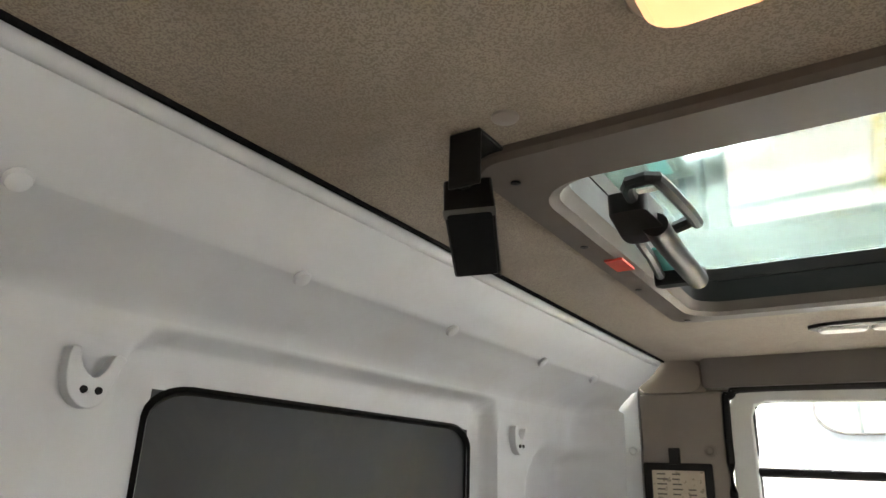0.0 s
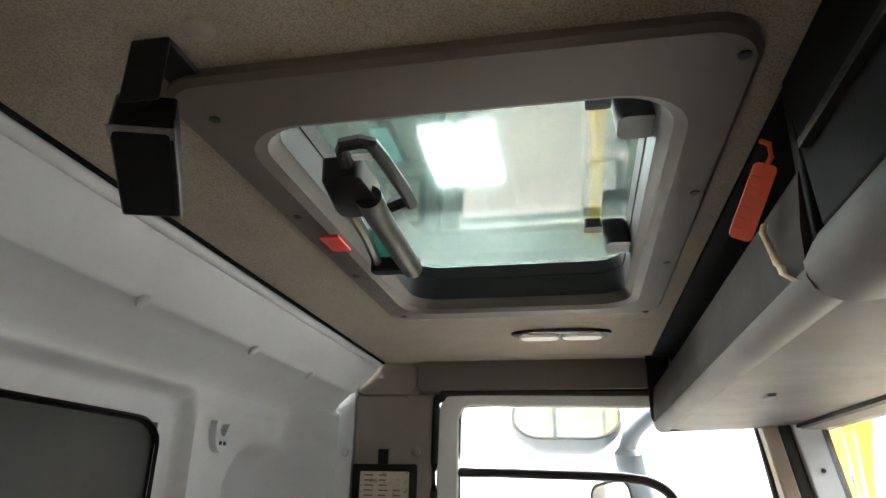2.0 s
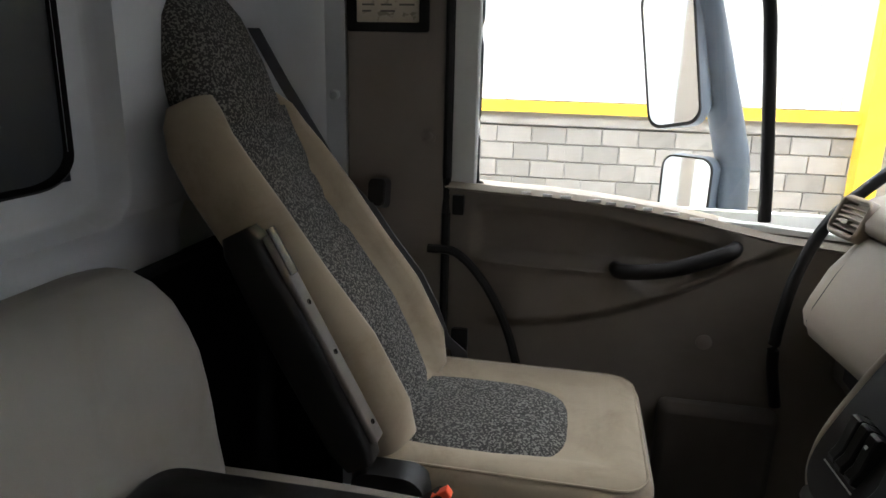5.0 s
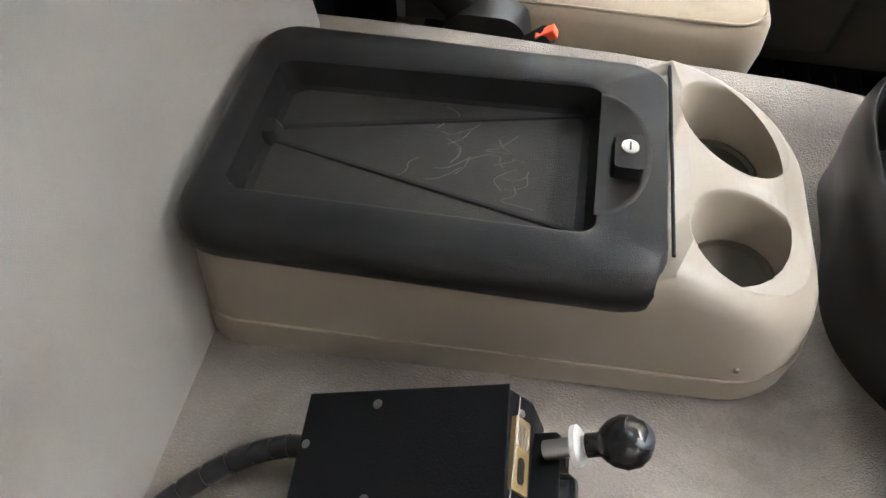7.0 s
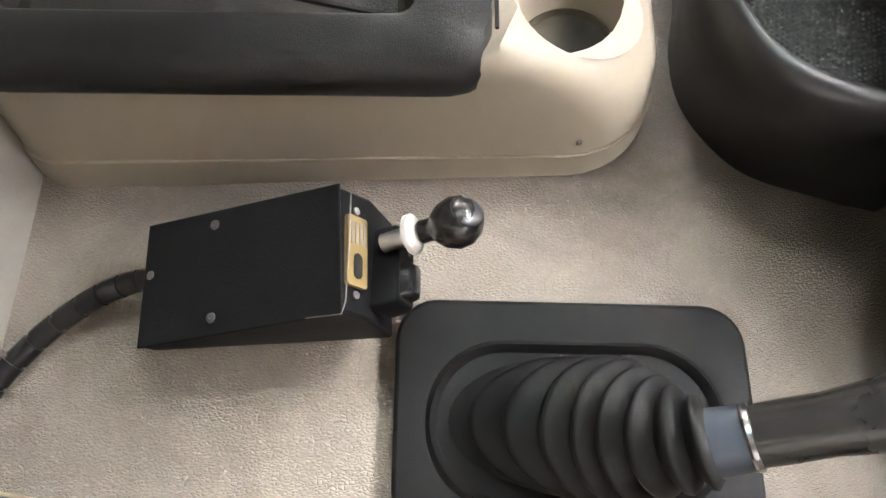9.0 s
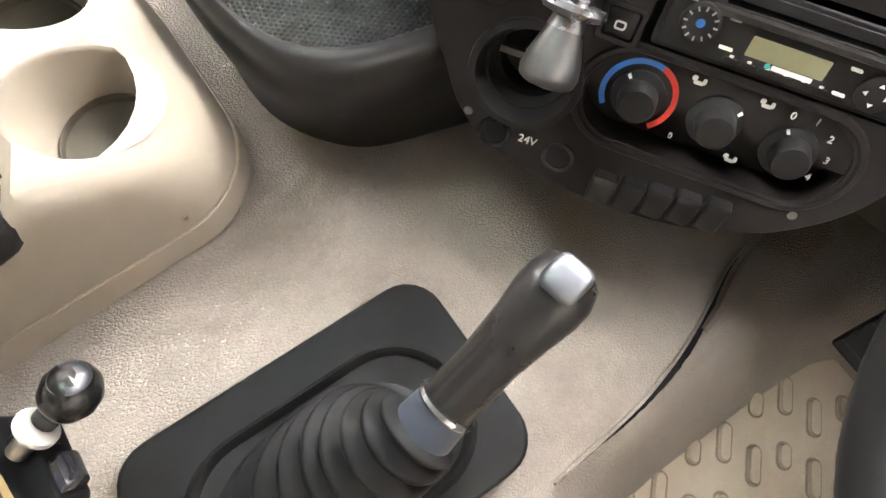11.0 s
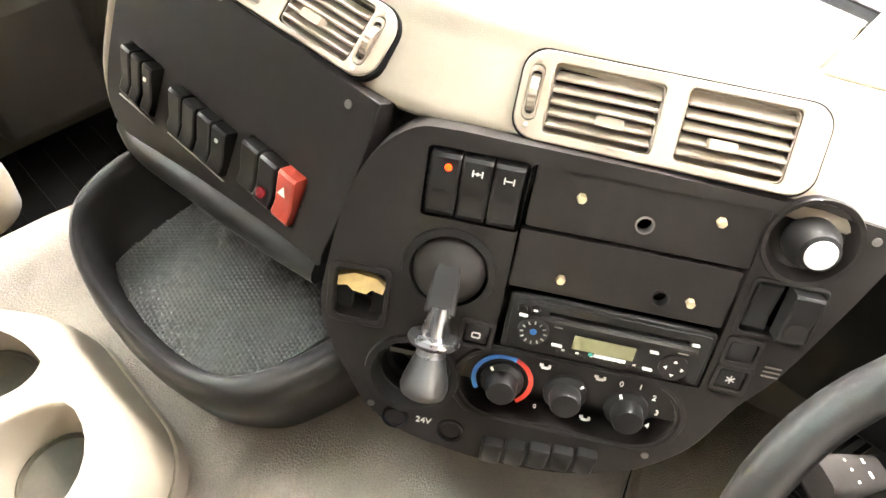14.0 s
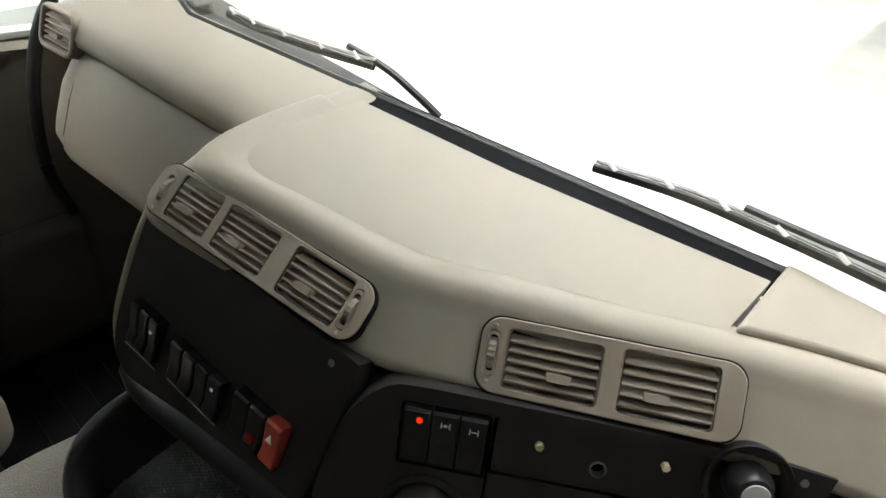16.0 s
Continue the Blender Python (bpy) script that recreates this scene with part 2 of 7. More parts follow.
M_CLAD = material("white_cladding", (0.62, 0.63, 0.62), 0.5, vary=0.04, scale=1)
M_ROOF = material("grey_green_roof_sheet", (0.28, 0.33, 0.31), 0.6, vary=0.1, scale=0.6)
M_LAMPON = glow("lit_lamp_cover", (1.0, 0.52, 0.23), 0.25)
M_ROOFLIGHT = glow("translucent_rooflight", (0.95, 1.0, 1.0), 15.0)
M_LED = glow("red_orange_lamp", (1.0, 0.035, 0.002), 0.35)
M_HAZARD = material("dull_red_plastic", (0.36, 0.045, 0.028), 0.45, vary=0.08)
M_DARKRED = material("dark_red_lens", (0.16, 0.012, 0.016), 0.25, vary=0.05)
M_SCRATCH = material("pale_scratch", (0.1, 0.095, 0.085), 0.6, vary=0.1)
M_CAP = material("worn_pale_cap", (0.42, 0.4, 0.37), 0.5, vary=0.06, scale=40)
M_LCD = material("lcd_window", (0.22, 0.21, 0.12), 0.2, vary=0.05)

# ---------------------------------------------------------------- building helpers
WORLD = {}


def thing(name, at, label="", category="", group="", kind=""):
    ob = new(name)
    ob.empty_display_size = 0.03
    ob.matrix_basis = at if isinstance(at, Matrix) else Matrix.Translation(at)
    WORLD[ob] = ob.matrix_basis.copy()
    return tagged(ob, label, category, group, kind)


def finish(name, bm, mat, smooth=38, bevel=0.0, segments=2):
    bmesh.ops.recalc_face_normals(bm, faces=bm.faces)
    for f in bm.faces:
        f.smooth = True
    lim = radians(smooth)
    for e in bm.edges:
        e.smooth = len(e.link_faces) == 2 and e.calc_face_angle(0) < lim
    me = bpy.data.meshes.new(name)
    bm.to_mesh(me)
    bm.free()
    me.materials.append(mat)
    ob = new(name, me)
    if bevel:
        mod = ob.modifiers.new("bevel", "BEVEL")
        mod.width, mod.segments, mod.limit_method, mod.angle_limit = bevel, segments, "ANGLE", radians(40)
        mod.harden_normals = False
    WORLD[ob] = Matrix.Identity(4)
    return ob


def part(name, bm, mat, parent=None, label="", smooth=38, bevel=0.0, segments=2):
    """One mesh object, its vertices in world places, under a thing or a part."""
    ob = finish(name, bm, mat, smooth, bevel, segments)
    if parent is not None:
        ob.parent = parent
        ob.matrix_parent_inverse = WORLD[parent].inverted()
    return tagged(ob, label)


def single(name, bm, mat, label, category, kind="", group="", smooth=38, bevel=0.0, segments=2):
    return tagged(part(name, bm, mat, None, label, smooth, bevel, segments), "", category, group, kind)


def box(x0, x1, y0, y1, z0, z1, m=None):
    bm = bmesh.new()
    v = [bm.verts.new((x, y, z)) for x in (x0, x1) for y in (y0, y1) for z in (z0, z1)]
    for f in ((0, 1, 3, 2), (4, 6, 7, 5), (0, 4, 5, 1), (2, 3, 7, 6), (0, 2, 6, 4), (1, 5, 7, 3)):
        bm.faces.new([v[i] for i in f])
    if m is not None:
        bm.transform(m)
    return bm


def join(*bms):
    out = bmesh.new()
    for b in bms:
        me = bpy.data.meshes.new("tmp")
        b.to_mesh(me)
        b.free()
        out.from_mesh(me)
        bpy.data.meshes.remove(me)
    return out


def rings(loops, closed=True, caps=True):
    """A skin through equal-length loops of points."""
    bm = bmesh.new()
    rows = [[bm.verts.new(p) for p in loop] for loop in loops]
    n = len(rows[0])
    for a, b in zip(rows, rows[1:]):
        for i in range(n if closed else n - 1):
            j = (i + 1) % n
            bm.faces.new((a[i], a[j], b[j], b[i]))
    if caps and closed:
        bm.faces.new(rows[0][::-1])
        bm.faces.new(rows[-1])
    return bm


def sheet(fn, us, vs):
    """A grid surface fn(u, v) -> point."""
    return rings([[fn(u, v) for v in vs] for u in us], closed=False, caps=False)


def solid(bm, t):
    """Gives an open surface a thickness t, on the far side of its normals."""
    bmesh.ops.recalc_face_normals(bm, faces=bm.faces)
    bmesh.ops.solidify(bm, geom=bm.faces[:], thickness=t)
    return bm


def lathe(profile, n=24, m=None, caps=True):
    """A turned body about z from (radius, height) pairs."""
    bm = rings([[(r * math.cos(2 * math.pi * i / n), r * math.sin(2 * math.pi * i / n), z) for i in range(n)] for r, z in profile], caps=caps)
    if m is not None:
        bm.transform(m)
    return bm


def smooth_path(pts, steps=6):
    """Catmull-Rom through points."""
    p = [Vector(q) for q in pts]
    p = [2 * p[0] - p[1]] + p + [2 * p[-1] - p[-2]]
    out = []
    for i in range(1, len(p) - 2):
        for k in range(steps):
            t = k / steps
            a, b, c, d = p[i - 1], p[i], p[i + 1], p[i + 2]
            out.append(0.5 * (2 * b + (c - a) * t + (2 * a - 5 * b + 4 * c - d) * t * t + (3 * b - a - 3 * c + d) * t ** 3))
    out.append(p[-2])
    return out


def tube(pts, r, n=10, flat=1.0, up=(0, 0, 1), radii=None):
    loops = []
    for i, p in enumerate(pts):
        d = (Vector(pts[min(i + 1, len(pts) - 1)]) - Vector(pts[max(i - 1, 0)])).normalized()
        s = d.cross(Vector(up))
        s = s.normalized() if s.length > 1e-4 else Vector((1, 0, 0))
        w = s.cross(d)
        rr = radii[i] if radii else r
        loops.append([Vector(p) + s * rr * math.cos(2 * math.pi * k / n) + w * rr * flat * math.sin(2 * math.pi * k / n) for k in range(n)])
    return rings(loops)


def rrect(w, h, r, n=5, cx=0.0, cy=0.0):
    """A rounded rectangle as 2D points."""
    out = []
    for sx, sy, a0 in ((1, 1, 0), (-1, 1, 90), (-1, -1, 180), (1, -1, 270)):
        for k in range(n + 1):
            a = radians(a0 + 90 * k / n)
            out.append((cx + sx * (w / 2 - r) + r * math.cos(a), cy + sy * (h / 2 - r) + r * math.sin(a)))
    return out


def plate(outline, holes=(), d0=0.0, d1=0.01, m=None):
    """A flat slab between d0 and d1 with holes cut through it, from 2D loops."""
    bm = bmesh.new()
    edges = []
    for loop in (outline, *holes):
        v = [bm.verts.new((p[0], p[1], d0)) for p in loop]
        edges += [bm.edges.new((v[i], v[(i + 1) % len(v)])) for i in range(len(v))]
    bmesh.ops.triangle_fill(bm, use_beauty=True, use_dissolve=False, edges=edges)
    res = bmesh.ops.extrude_face_region(bm, geom=bm.faces[:])
    bmesh.ops.translate(bm, vec=(0, 0, d1 - d0), verts=[g for g in res["geom"] if isinstance(g, bmesh.types.BMVert)])
    if m is not None:
        bm.transform(m)
    return bm


def stack(levels, m=None):
    """A body from (2D loop, height) levels of equal length."""
    bm = rings([[(p[0], p[1], z) for p in loop] for loop, z in levels])
    if m is not None:
        bm.transform(m)
    return bm


def basis(origin, x, y, z):
    m = Matrix((x, y, z)).transposed().to_4x4()
    m.translation = origin
    return m


def bar_text(text, size, m, mat, parent, name="lettering", depth=0.0006):
    cu = bpy.data.curves.new(name, "FONT")
    cu.body, cu.size, cu.extrude = text, size, depth
    cu.align_x, cu.align_y = "CENTER", "CENTER"
    ob = bpy.data.objects.new(name, cu)
    scene.collection.objects.link(ob)
    me = bpy.data.meshes.new_from_object(ob.evaluated_get(bpy.context.evaluated_depsgraph_get()))
    bpy.data.objects.remove(ob)
    bm = bmesh.new()
    bm.from_mesh(me)
    bm.transform(m)
    return part(name, bm, mat, parent)


def lerp(a, b, t):
    return a + (b - a) * t


def step(a, b, x):
    t = min(1, max(0, (x - a) / (b - a)))
    return t * t * (3 - 2 * t)


def curve_at(pairs, x):
    xs, ys = zip(*pairs)
    return float(np.interp(x, xs, ys))


# ---------------------------------------------------------------- outside: yard, wall, roof
G = -1.15
single("ground", box(-40, 60, -40, 60, G - 0.3, G), M_CONCRETE, "pale worn concrete yard floor", "ground", "structure")

wall_out = thing("wall_yard", (0, 9.3, G), "grey concrete block wall with a yellow rail under white cladding", "wall", kind="structure")
part("mortar_bed", box(-8, 16, 9.33, 9.6, G, 0.62), M_MORTAR, wall_out)
part("rail", box(-8, 16, 9.2, 9.32, 0.66, 0.8), M_YELLOW, wall_out, "yellow painted steel rail")
part("capping", box(-8, 16, 9.26, 9.6, 0.5, 0.655), M_BLOCK, wall_out)
clad = []
for i in range(60):
    x = -8 + i * 0.4
    clad.append(box(x, x + 0.36, 9.3, 9.6, 0.81, 5.4))
    clad.append(box(x + 0.36, x + 0.4, 9.33, 9.6, 0.81, 5.4))
part("cladding", join(*clad), M_CLAD, wall_out, "white ribbed steel cladding")
for x in (3.4, 9.9):
    part("column", box(x, x + 0.25, 9.05, 9.3, G, 5.3), M_YELLOW, wall_out, "yellow painted steel column")

roof = thing("roof_shed", (-5, 4, 6.0), "grey ribbed shed roof with yellow trusses and rooflights", "roof", kind="structure")


def roof_z(y):
    return 6.4 - abs(y - 3.2) * 0.12


strips = []
lights = []
for i in range(42):
    x0 = -14 + i * 0.5
    lit = 6 < i < 54
    for y0, y1, is_light in ((-6, 2.2, False), (2.2, 6.0, lit), (6.0, 9.7, False)):
        bm = rings([[(x0 + 0.02, y, roof_z(y) + dz), (x0 + 0.48, y, roof_z(y) + dz), (x0 + 0.48, y, roof_z(y) + dz + 0.03), (x0 + 0.02, y, roof_z(y) + dz + 0.03)]
                    for y, dz in ((y0, 0), ((y0 + y1) / 2, 0), (y1, 0))])
        (lights if is_light else strips).append(bm)
    strips.append(box(x0 - 0.02, x0 + 0.02, -6, 9.7, 5.3, 5.34))
part("roof_sheet", join(*strips), M_ROOF, roof)
for b in lights:
    part("rooflight", b, M_ROOFLIGHT, roof, "bright translucent rooflight panel")
for x0, x1, y0, y1 in ((-1.66, -0.68, 7.5, 8.8), (0.6, 1.05, 6.5, 6.95)):
    part("rooflight", rings([[(x0, y, roof_z(y) - 0.03), (x1, y, roof_z(y) - 0.03), (x1, y, roof_z(y) - 0.01), (x0, y, roof_z(y) - 0.01)] for y in (y0, y1)]), M_ROOFLIGHT, roof, "bright translucent rooflight panel")
for x in (-9, -4.5, 0.6, 2.6, 6.8):
    chords = [box(x - 0.06, x + 0.06, -6, 9.5, 4.9, 5.04)]
    for k in range(10):
        y0 = -6 + k * 1.55
        a, b = ((y0, 4.97), (y0 + 1.55, roof_z(y0 + 1.55) - 0.1)) if k % 2 else ((y0, roof_z(y0) - 0.1), (y0 + 1.55, 4.97))
        chords.append(tube([(x, a[0], a[1]), (x, b[0], b[1])], 0.045, 6))
    part("truss", join(*chords), M_YELLOW, roof, "yellow painted roof truss")
# unseen dark wall, added to hold back light through the driver's window
single("driver_side_blocker", box(-14, 30, -1.4, -1.1, G, 6.6), M_BROWNDK, "unseen dark wall added to cut light from the driver's side", "wall", "structure")
single("shed_back_wall", box(-14.3, -14, -6, 9.6, G, 6.3), M_CLAD, "white clad back wall of the shed", "wall", "structure")

# ---------------------------------------------------------------- cab shell
CY = 0.95
YL, YR = 1.97, -0.13


def rear_x(z):
    return curve_at(((0.0, -0.6), (0.86, -0.585), (0.9, -0.57), (1.45, -0.575), (1.5, -0.572), (1.545, -0.555), (1.572, -0.512), (1.59, -0.462), (1.5995, -0.444), (1.603, -0.413), (1.608, -0.407), (1.64, -0.365), (1.672, -0.335), (1.70, -0.325)), z)


# rear wall: inner skin with the window recess, upper cove and end alcoves
WY0, WY1, WZ0, WZ1 = 0.5, 1.325, 0.965, 1.455


def rear_skin(y, z):
    x = rear_x(z)
    # soft sunken frame round the window
    dy = max(WY0 - y, y - WY1, 0)
    dz = max(WZ0 - z, z - WZ1, 0)
    d = math.hypot(dy, dz)
    if 0.86 < z < 1.62:
        x -= 0.042 * (1 - step(0.056, 0.076, d))
        x = max(x, -0.62) if d > 0.004 else -0.615
    x -= 0.06 * step(1.545, 1.585, y) * (1 - step(1.39, 1.44, z + 0.08 * step(1.7, 1.53, y) ** 2))
    # end panel bends forward into the side wall
    e = step(1.85, 1.965, y)
    x = lerp(x, max(x, -0.44), e) if z < 1.55 else lerp(x, max(x, -0.40), e * 0.6)
    return (x, y, z)


ys = sorted(set([round(-0.13 + 0.02 * i, 3) for i in range(105)] + [round(0.415 + 0.005 * i, 4) for i in range(9)] + [round(1.375 + 0.005 * i, 4) for i in range(9)] + [round(1.545 + 0.005 * i, 4) for i in range(9)] + [WY0 - 0.003, WY0, WY1, WY1 + 0.003]))
zs = sorted(set([round(0.0 + 0.1 * i, 3) for i in range(9)] + [round(0.84 + 0.0125 * i, 4) for i in range(69)] + [round(1.505 + 0.005 * i, 4) for i in range(7)] + [round(0.885 + 0.005 * i, 4) for i in range(7)] + [1.5995, 1.603, 1.608, WZ0, WZ1]))
zs = [z for z in zs if z <= 1.695]
wall_rear = thing("wall_rear", (-0.62, CY, 0.0), "light grey moulded plastic rear wall of the cab", "wall", kind="structure")
bm = sheet(rear_skin, ys, zs)
for f in [f for f in bm.faces if WY0 + 0.001 < f.calc_center_median().y < WY1 - 0.001 and WZ0 + 0.001 < f.calc_center_median().z < WZ1 - 0.001]:
    bm.faces.remove(f)
part("wall_panel", bm, M_GREYWALL, wall_rear, smooth=50)
part("outer_skin", plate([(YR - 0.1, -0.1), (2.1, -0.1), (2.1, 1.8), (YR - 0.1, 1.8)], [rrect(WY1 - WY0 + 0.08, WZ1 - WZ0 + 0.08, 0.04, cx=(WY0 + WY1) / 2, cy=(WZ0 + WZ1) / 2)],
                         0, 0.03, basis(Vector((-0.67, 0, 0)), Vector((0, 1, 0)), Vector((0, 0, 1)), Vector((1, 0, 0)))), M_PAINT, wall_rear)
# pale strip where the headliner tucks behind the cove
part("cove_gap", tube([(-0.319, y, 1.6905) for y in np.linspace(-0.12, 1.95, 12)], 0.0045, 6), M_MATTBLACK, wall_rear, "dark gap above the cove")
part("cove_trim", tube([(-0.331, y, 1.682) for y in np.linspace(-0.12, 1.93, 12)], 0.0105, 10), M_GREYWALL, wall_rear)
for y in (0.56, 0.935, 1.311, 1.62, 0.2):
    part("trim_clip", lathe([(0.0, 0), (0.012, 0), (0.013, 0.003), (0.011, 0.007), (0.004, 0.009)], 16, look((-0.412 - 0.002, y, 1.602), (-0.47, y, 1.67))), M_GREYWALL, wall_rear)

window_rear = thing("window_1", (-0.62, CY, WZ0), "blacked-out rear window in a black rubber seal", "window", kind="structure")
part("pane", box(-0.628, -0.622, WY0 - 0.03, WY1 + 0.03, WZ0 - 0.03, WZ1 + 0.03), M_DARKGLASS, window_rear, "scratched dark window pane")
seal = rings([[(x, CY - 0.0375 + (p[0] * k), 1.21 + p[1] * k2) for p in rrect(1, 1, 0.09, 6)] for x, k, k2 in ((-0.622, 0.825, 0.486), (-0.614, 0.827, 0.488), (-0.608, 0.835, 0.497), (-0.615, 0.845, 0.51))], caps=False)
part("seal", seal, M_BOXBLACK, window_rear, "black rubber window seal")

# black sheets added for the shade below the rear wall's ledge, behind the seats
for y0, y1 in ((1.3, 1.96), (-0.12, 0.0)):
    part("lower_shade_sheet", box(-0.6, -0.555, y0, y1, 0.03, 0.8), M_MATTBLACK, wall_rear, "black sheet added for the shade below the ledge", bevel=0.01)

# another added black sheet, for the dark corner's shade
part("corner_shade_sheet", box(-0.6, -0.425, 1.855, 1.962, 0.03, 0.8), M_MATTBLACK, wall_rear, "black sheet added for the shade in the corner behind the seat", bevel=0.004)

# padded bulkhead below the ledge
bulk = thing("padded_bulkhead", (-0.5, 0.6, 0.45), "rounded grey vinyl padded bulkhead against the rear wall", "bulkhead", kind="structure")


def bulk_point(y, k):
    prof = ((-0.62, 0.826), (-0.566, 0.845), (-0.51, 0.857), (-0.477, 0.857), (-0.44, 0.841), (-0.411, 0.816), (-0.39, 0.781), (-0.375, 0.745), (-0.366, 0.70), (-0.36, 0.66), (-0.355, 0.61), (-0.348, 0.565), (-0.344, 0.53), (-0.342, 0.49), (-0.342, 0.2))
    x, z = prof[k]
    e = step(1.235, 1.315, y) + step(0.05, -0.03, y)
    return (lerp(x, max(-0.62, x - 0.1), e * e), y, lerp(z, z - 0.03, e * e))


part("pad", solid(sheet(bulk_point, list(np.linspace(-0.06, 1.2, 30)) + list(np.linspace(1.21, 1.315, 14)), range(15)), 0.02), M_BULK, bulk, smooth=60)

# ceiling, one mesh with the hatch opening through it
HX0, HX1, HY0, HY1 = -0.082, 0.352, 0.61, 1.335
ceil_out = [(-0.335, -0.14), (1.0, -0.14), (1.0, 2.05), (-0.335, 2.05)]
single("ceiling", plate(ceil_out, [rrect(HX1 - HX0 + 0.05, HY1 - HY0 + 0.05, 0.06, cx=(HX0 + HX1) / 2, cy=(HY0 + HY1) / 2)], 1.692, 1.745),
       M_HEADLINER, "brown-grey felt headliner, stained towards the rear", "ceiling", "structure")

# roof hatch
hatch = thing("roof_hatch", (0.14, 0.96, 1.69), "brown plastic framed roof hatch with green tinted glass, closed", "roof hatch")
hc = ((-0.14 + 0.412) / 2, (0.515 + 1.40) / 2)
frame_out = rrect(0.552, 0.885, 0.05, 6, *hc)
frame_in = rrect(HX1 - HX0, HY1 - HY0, 0.06, 6, (HX0 + HX1) / 2, (HY0 + HY1) / 2)
frame_in2 = rrect(HX1 - HX0 - 0.02, HY1 - HY0 - 0.02, 0.055, 6, (HX0 + HX1) / 2, (HY0 + HY1) / 2)
frame_mid = rrect(HX1 - HX0 + 0.025, HY1 - HY0 + 0.025, 0.07, 6, (HX0 + HX1) / 2, (HY0 + HY1) / 2)
frame_low = rrect(0.54, 0.873, 0.046, 6, *hc)
bm = rings([[(x, y, z) for x, y in loop] for loop, z in ((frame_out, 1.693), (frame_out, 1.683), (frame_low, 1.677), (frame_mid, 1.675), (frame_in, 1.681), (frame_in2, 1.70))], caps=False)
part("hatch_frame", bm, M_HATCH, hatch, "brown-grey moulded plastic frame", smooth=22)
part("hatch_reveal", rings([[(x, y, z) for x, y in frame_in2] for z in (1.699, 1.76)], caps=False), M_RUBBER, hatch, "dark inner reveal")
part("hatch_seal", rings([[(x, y, z) for x, y in rrect(w, h, 0.05, 6, (HX0 + HX1) / 2, (HY0 + HY1) / 2)] for w, h, z in ((0.435, 0.726, 1.74), (0.41, 0.7, 1.742), (0.405, 0.69, 1.765), (0.435, 0.726, 1.775))], caps=False), M_RUBBER, hatch)
pane = part("hatch_pane", box(HX0 - 0.01, HX1 + 0.01, HY0 - 0.01, HY1 + 0.01, 1.768, 1.774), M_GREEN, hatch, "green tinted glass pane, dusty")
pane.visible_shadow = False
for x, y in ((0.394, 0.554), (0.395, 0.826), (0.392, 1.086), (-0.116, 0.823), (-0.12, 1.086), (0.385, 1.385), (-0.105, 1.365), (-0.1, 0.575)):
    part("screw", lathe([(0.0, 0), (0.006, 0), (0.006, 0.0015), (0.003, 0.002), (0.0, 0.001)], 12, Matrix.Translation((x, y, 1.6765)) @ pose(0, 0, 0, 180, 0, 0)), M_BLACK, hatch)
part("red_sticker", box(-0.112, -0.084, 0.893, 0.952, 1.672, 1.6755), M_RED, hatch, "red warning sticker")

# side headers and pillars
wall_left = thing("wall_left", (0.2, YL, 0), "brown plastic trimmed passenger side wall", "wall", kind="structure")
part("header", stack([(rrect(0.66, 0.09, 0.012, 4), 0), (rrect(0.65, 0.082, 0.012, 4), 0.05)], basis(Vector((0.11, 2.0, 1.651)), Vector((1, 0, 0)), Vector((0, 0, 1)), Vector((0, -1, 0)))), M_BROWNDK, wall_left, "dark brown header trim above the door")
part("rear_pillar_trim", box(-0.405, -0.168, 1.97, 2.03, 0.0, 1.60), M_BROWN, wall_left, "brown-grey rear pillar trim", bevel=0.006)
part("pillar_cap", stack([(rrect(0.2, 0.1, 0.02, 4), 0), (rrect(0.18, 0.09, 0.03, 4), 0.03)], basis(Vector((-0.31, 1.99, 1.645)), Vector((1, 0, 0)), Vector((0, 0, 1)), Vector((0, -1, 0)))), M_BROWN, wall_left)
part("rear_side_panel", box(-0.62, -0.407, 1.965, 2.03, 0.0, 1.62), M_GREYWALL, wall_left)
part("front_side", box(0.86, 1.1, 1.96, 2.05, -0.1, 0.78), M_BROWNDK, wall_left)
part("roof_rail", box(-0.62, 1.0, 1.99, 2.06, 1.6, 1.75), M_BROWNDK, wall_left)
for x, z in ((-0.427, 1.435), (-0.212, 1.438), (-0.431, 1.08), (-0.207, 0.995)):
    part("trim_clip", lathe([(0.018, 0), (0.018, 0.003), (0.011, 0.005), (0.012, 0.012), (0.008, 0.016), (0.0, 0.017)], 16, look((x, 1.969, z), (x, 1.5, z)) @ pose(0, 0, 0, 180, 0, 0)), M_GREYWALL if x < -0.4 else M_BROWN, wall_left)

# driver side wall, behind the camera for most of the way
wall_right = thing("wall_right", (0.2, YR - 0.1, 0), "brown plastic trimmed driver side wall with a wide window", "wall", kind="structure")
part("wall_panel", plate([(-0.67, -0.1), (1.1, -0.1), (1.1, 1.75), (-0.67, 1.75)], [[(-0.1, 0.85), (0.78, 0.85), (0.72, 1.55), (-0.1, 1.57)]], 0, 0.05,
                         basis(Vector((0, YR - 0.11, 0)), Vector((1, 0, 0)), Vector((0, 0, 1)), Vector((0, 1, 0)))), M_BROWN, wall_right)

# windscreen header and front bulkhead
wall_front = thing("wall_front", (1.0, CY, 0), "front bulkhead of the cab below the windscreen", "wall", kind="structure")
part("bulkhead", box(0.99, 1.04, -0.2, 2.08, -0.1, 0.80), M_BROWNDK, wall_front)
part("header", box(0.80, 0.88, -0.2, 2.08, 1.5, 1.75), M_BROWNDK, wall_front)


def screen_x(y):
    return 0.965 - 0.155 * max(0, y - 0.6) + 0.2 * step(1.6, 1.95, y)


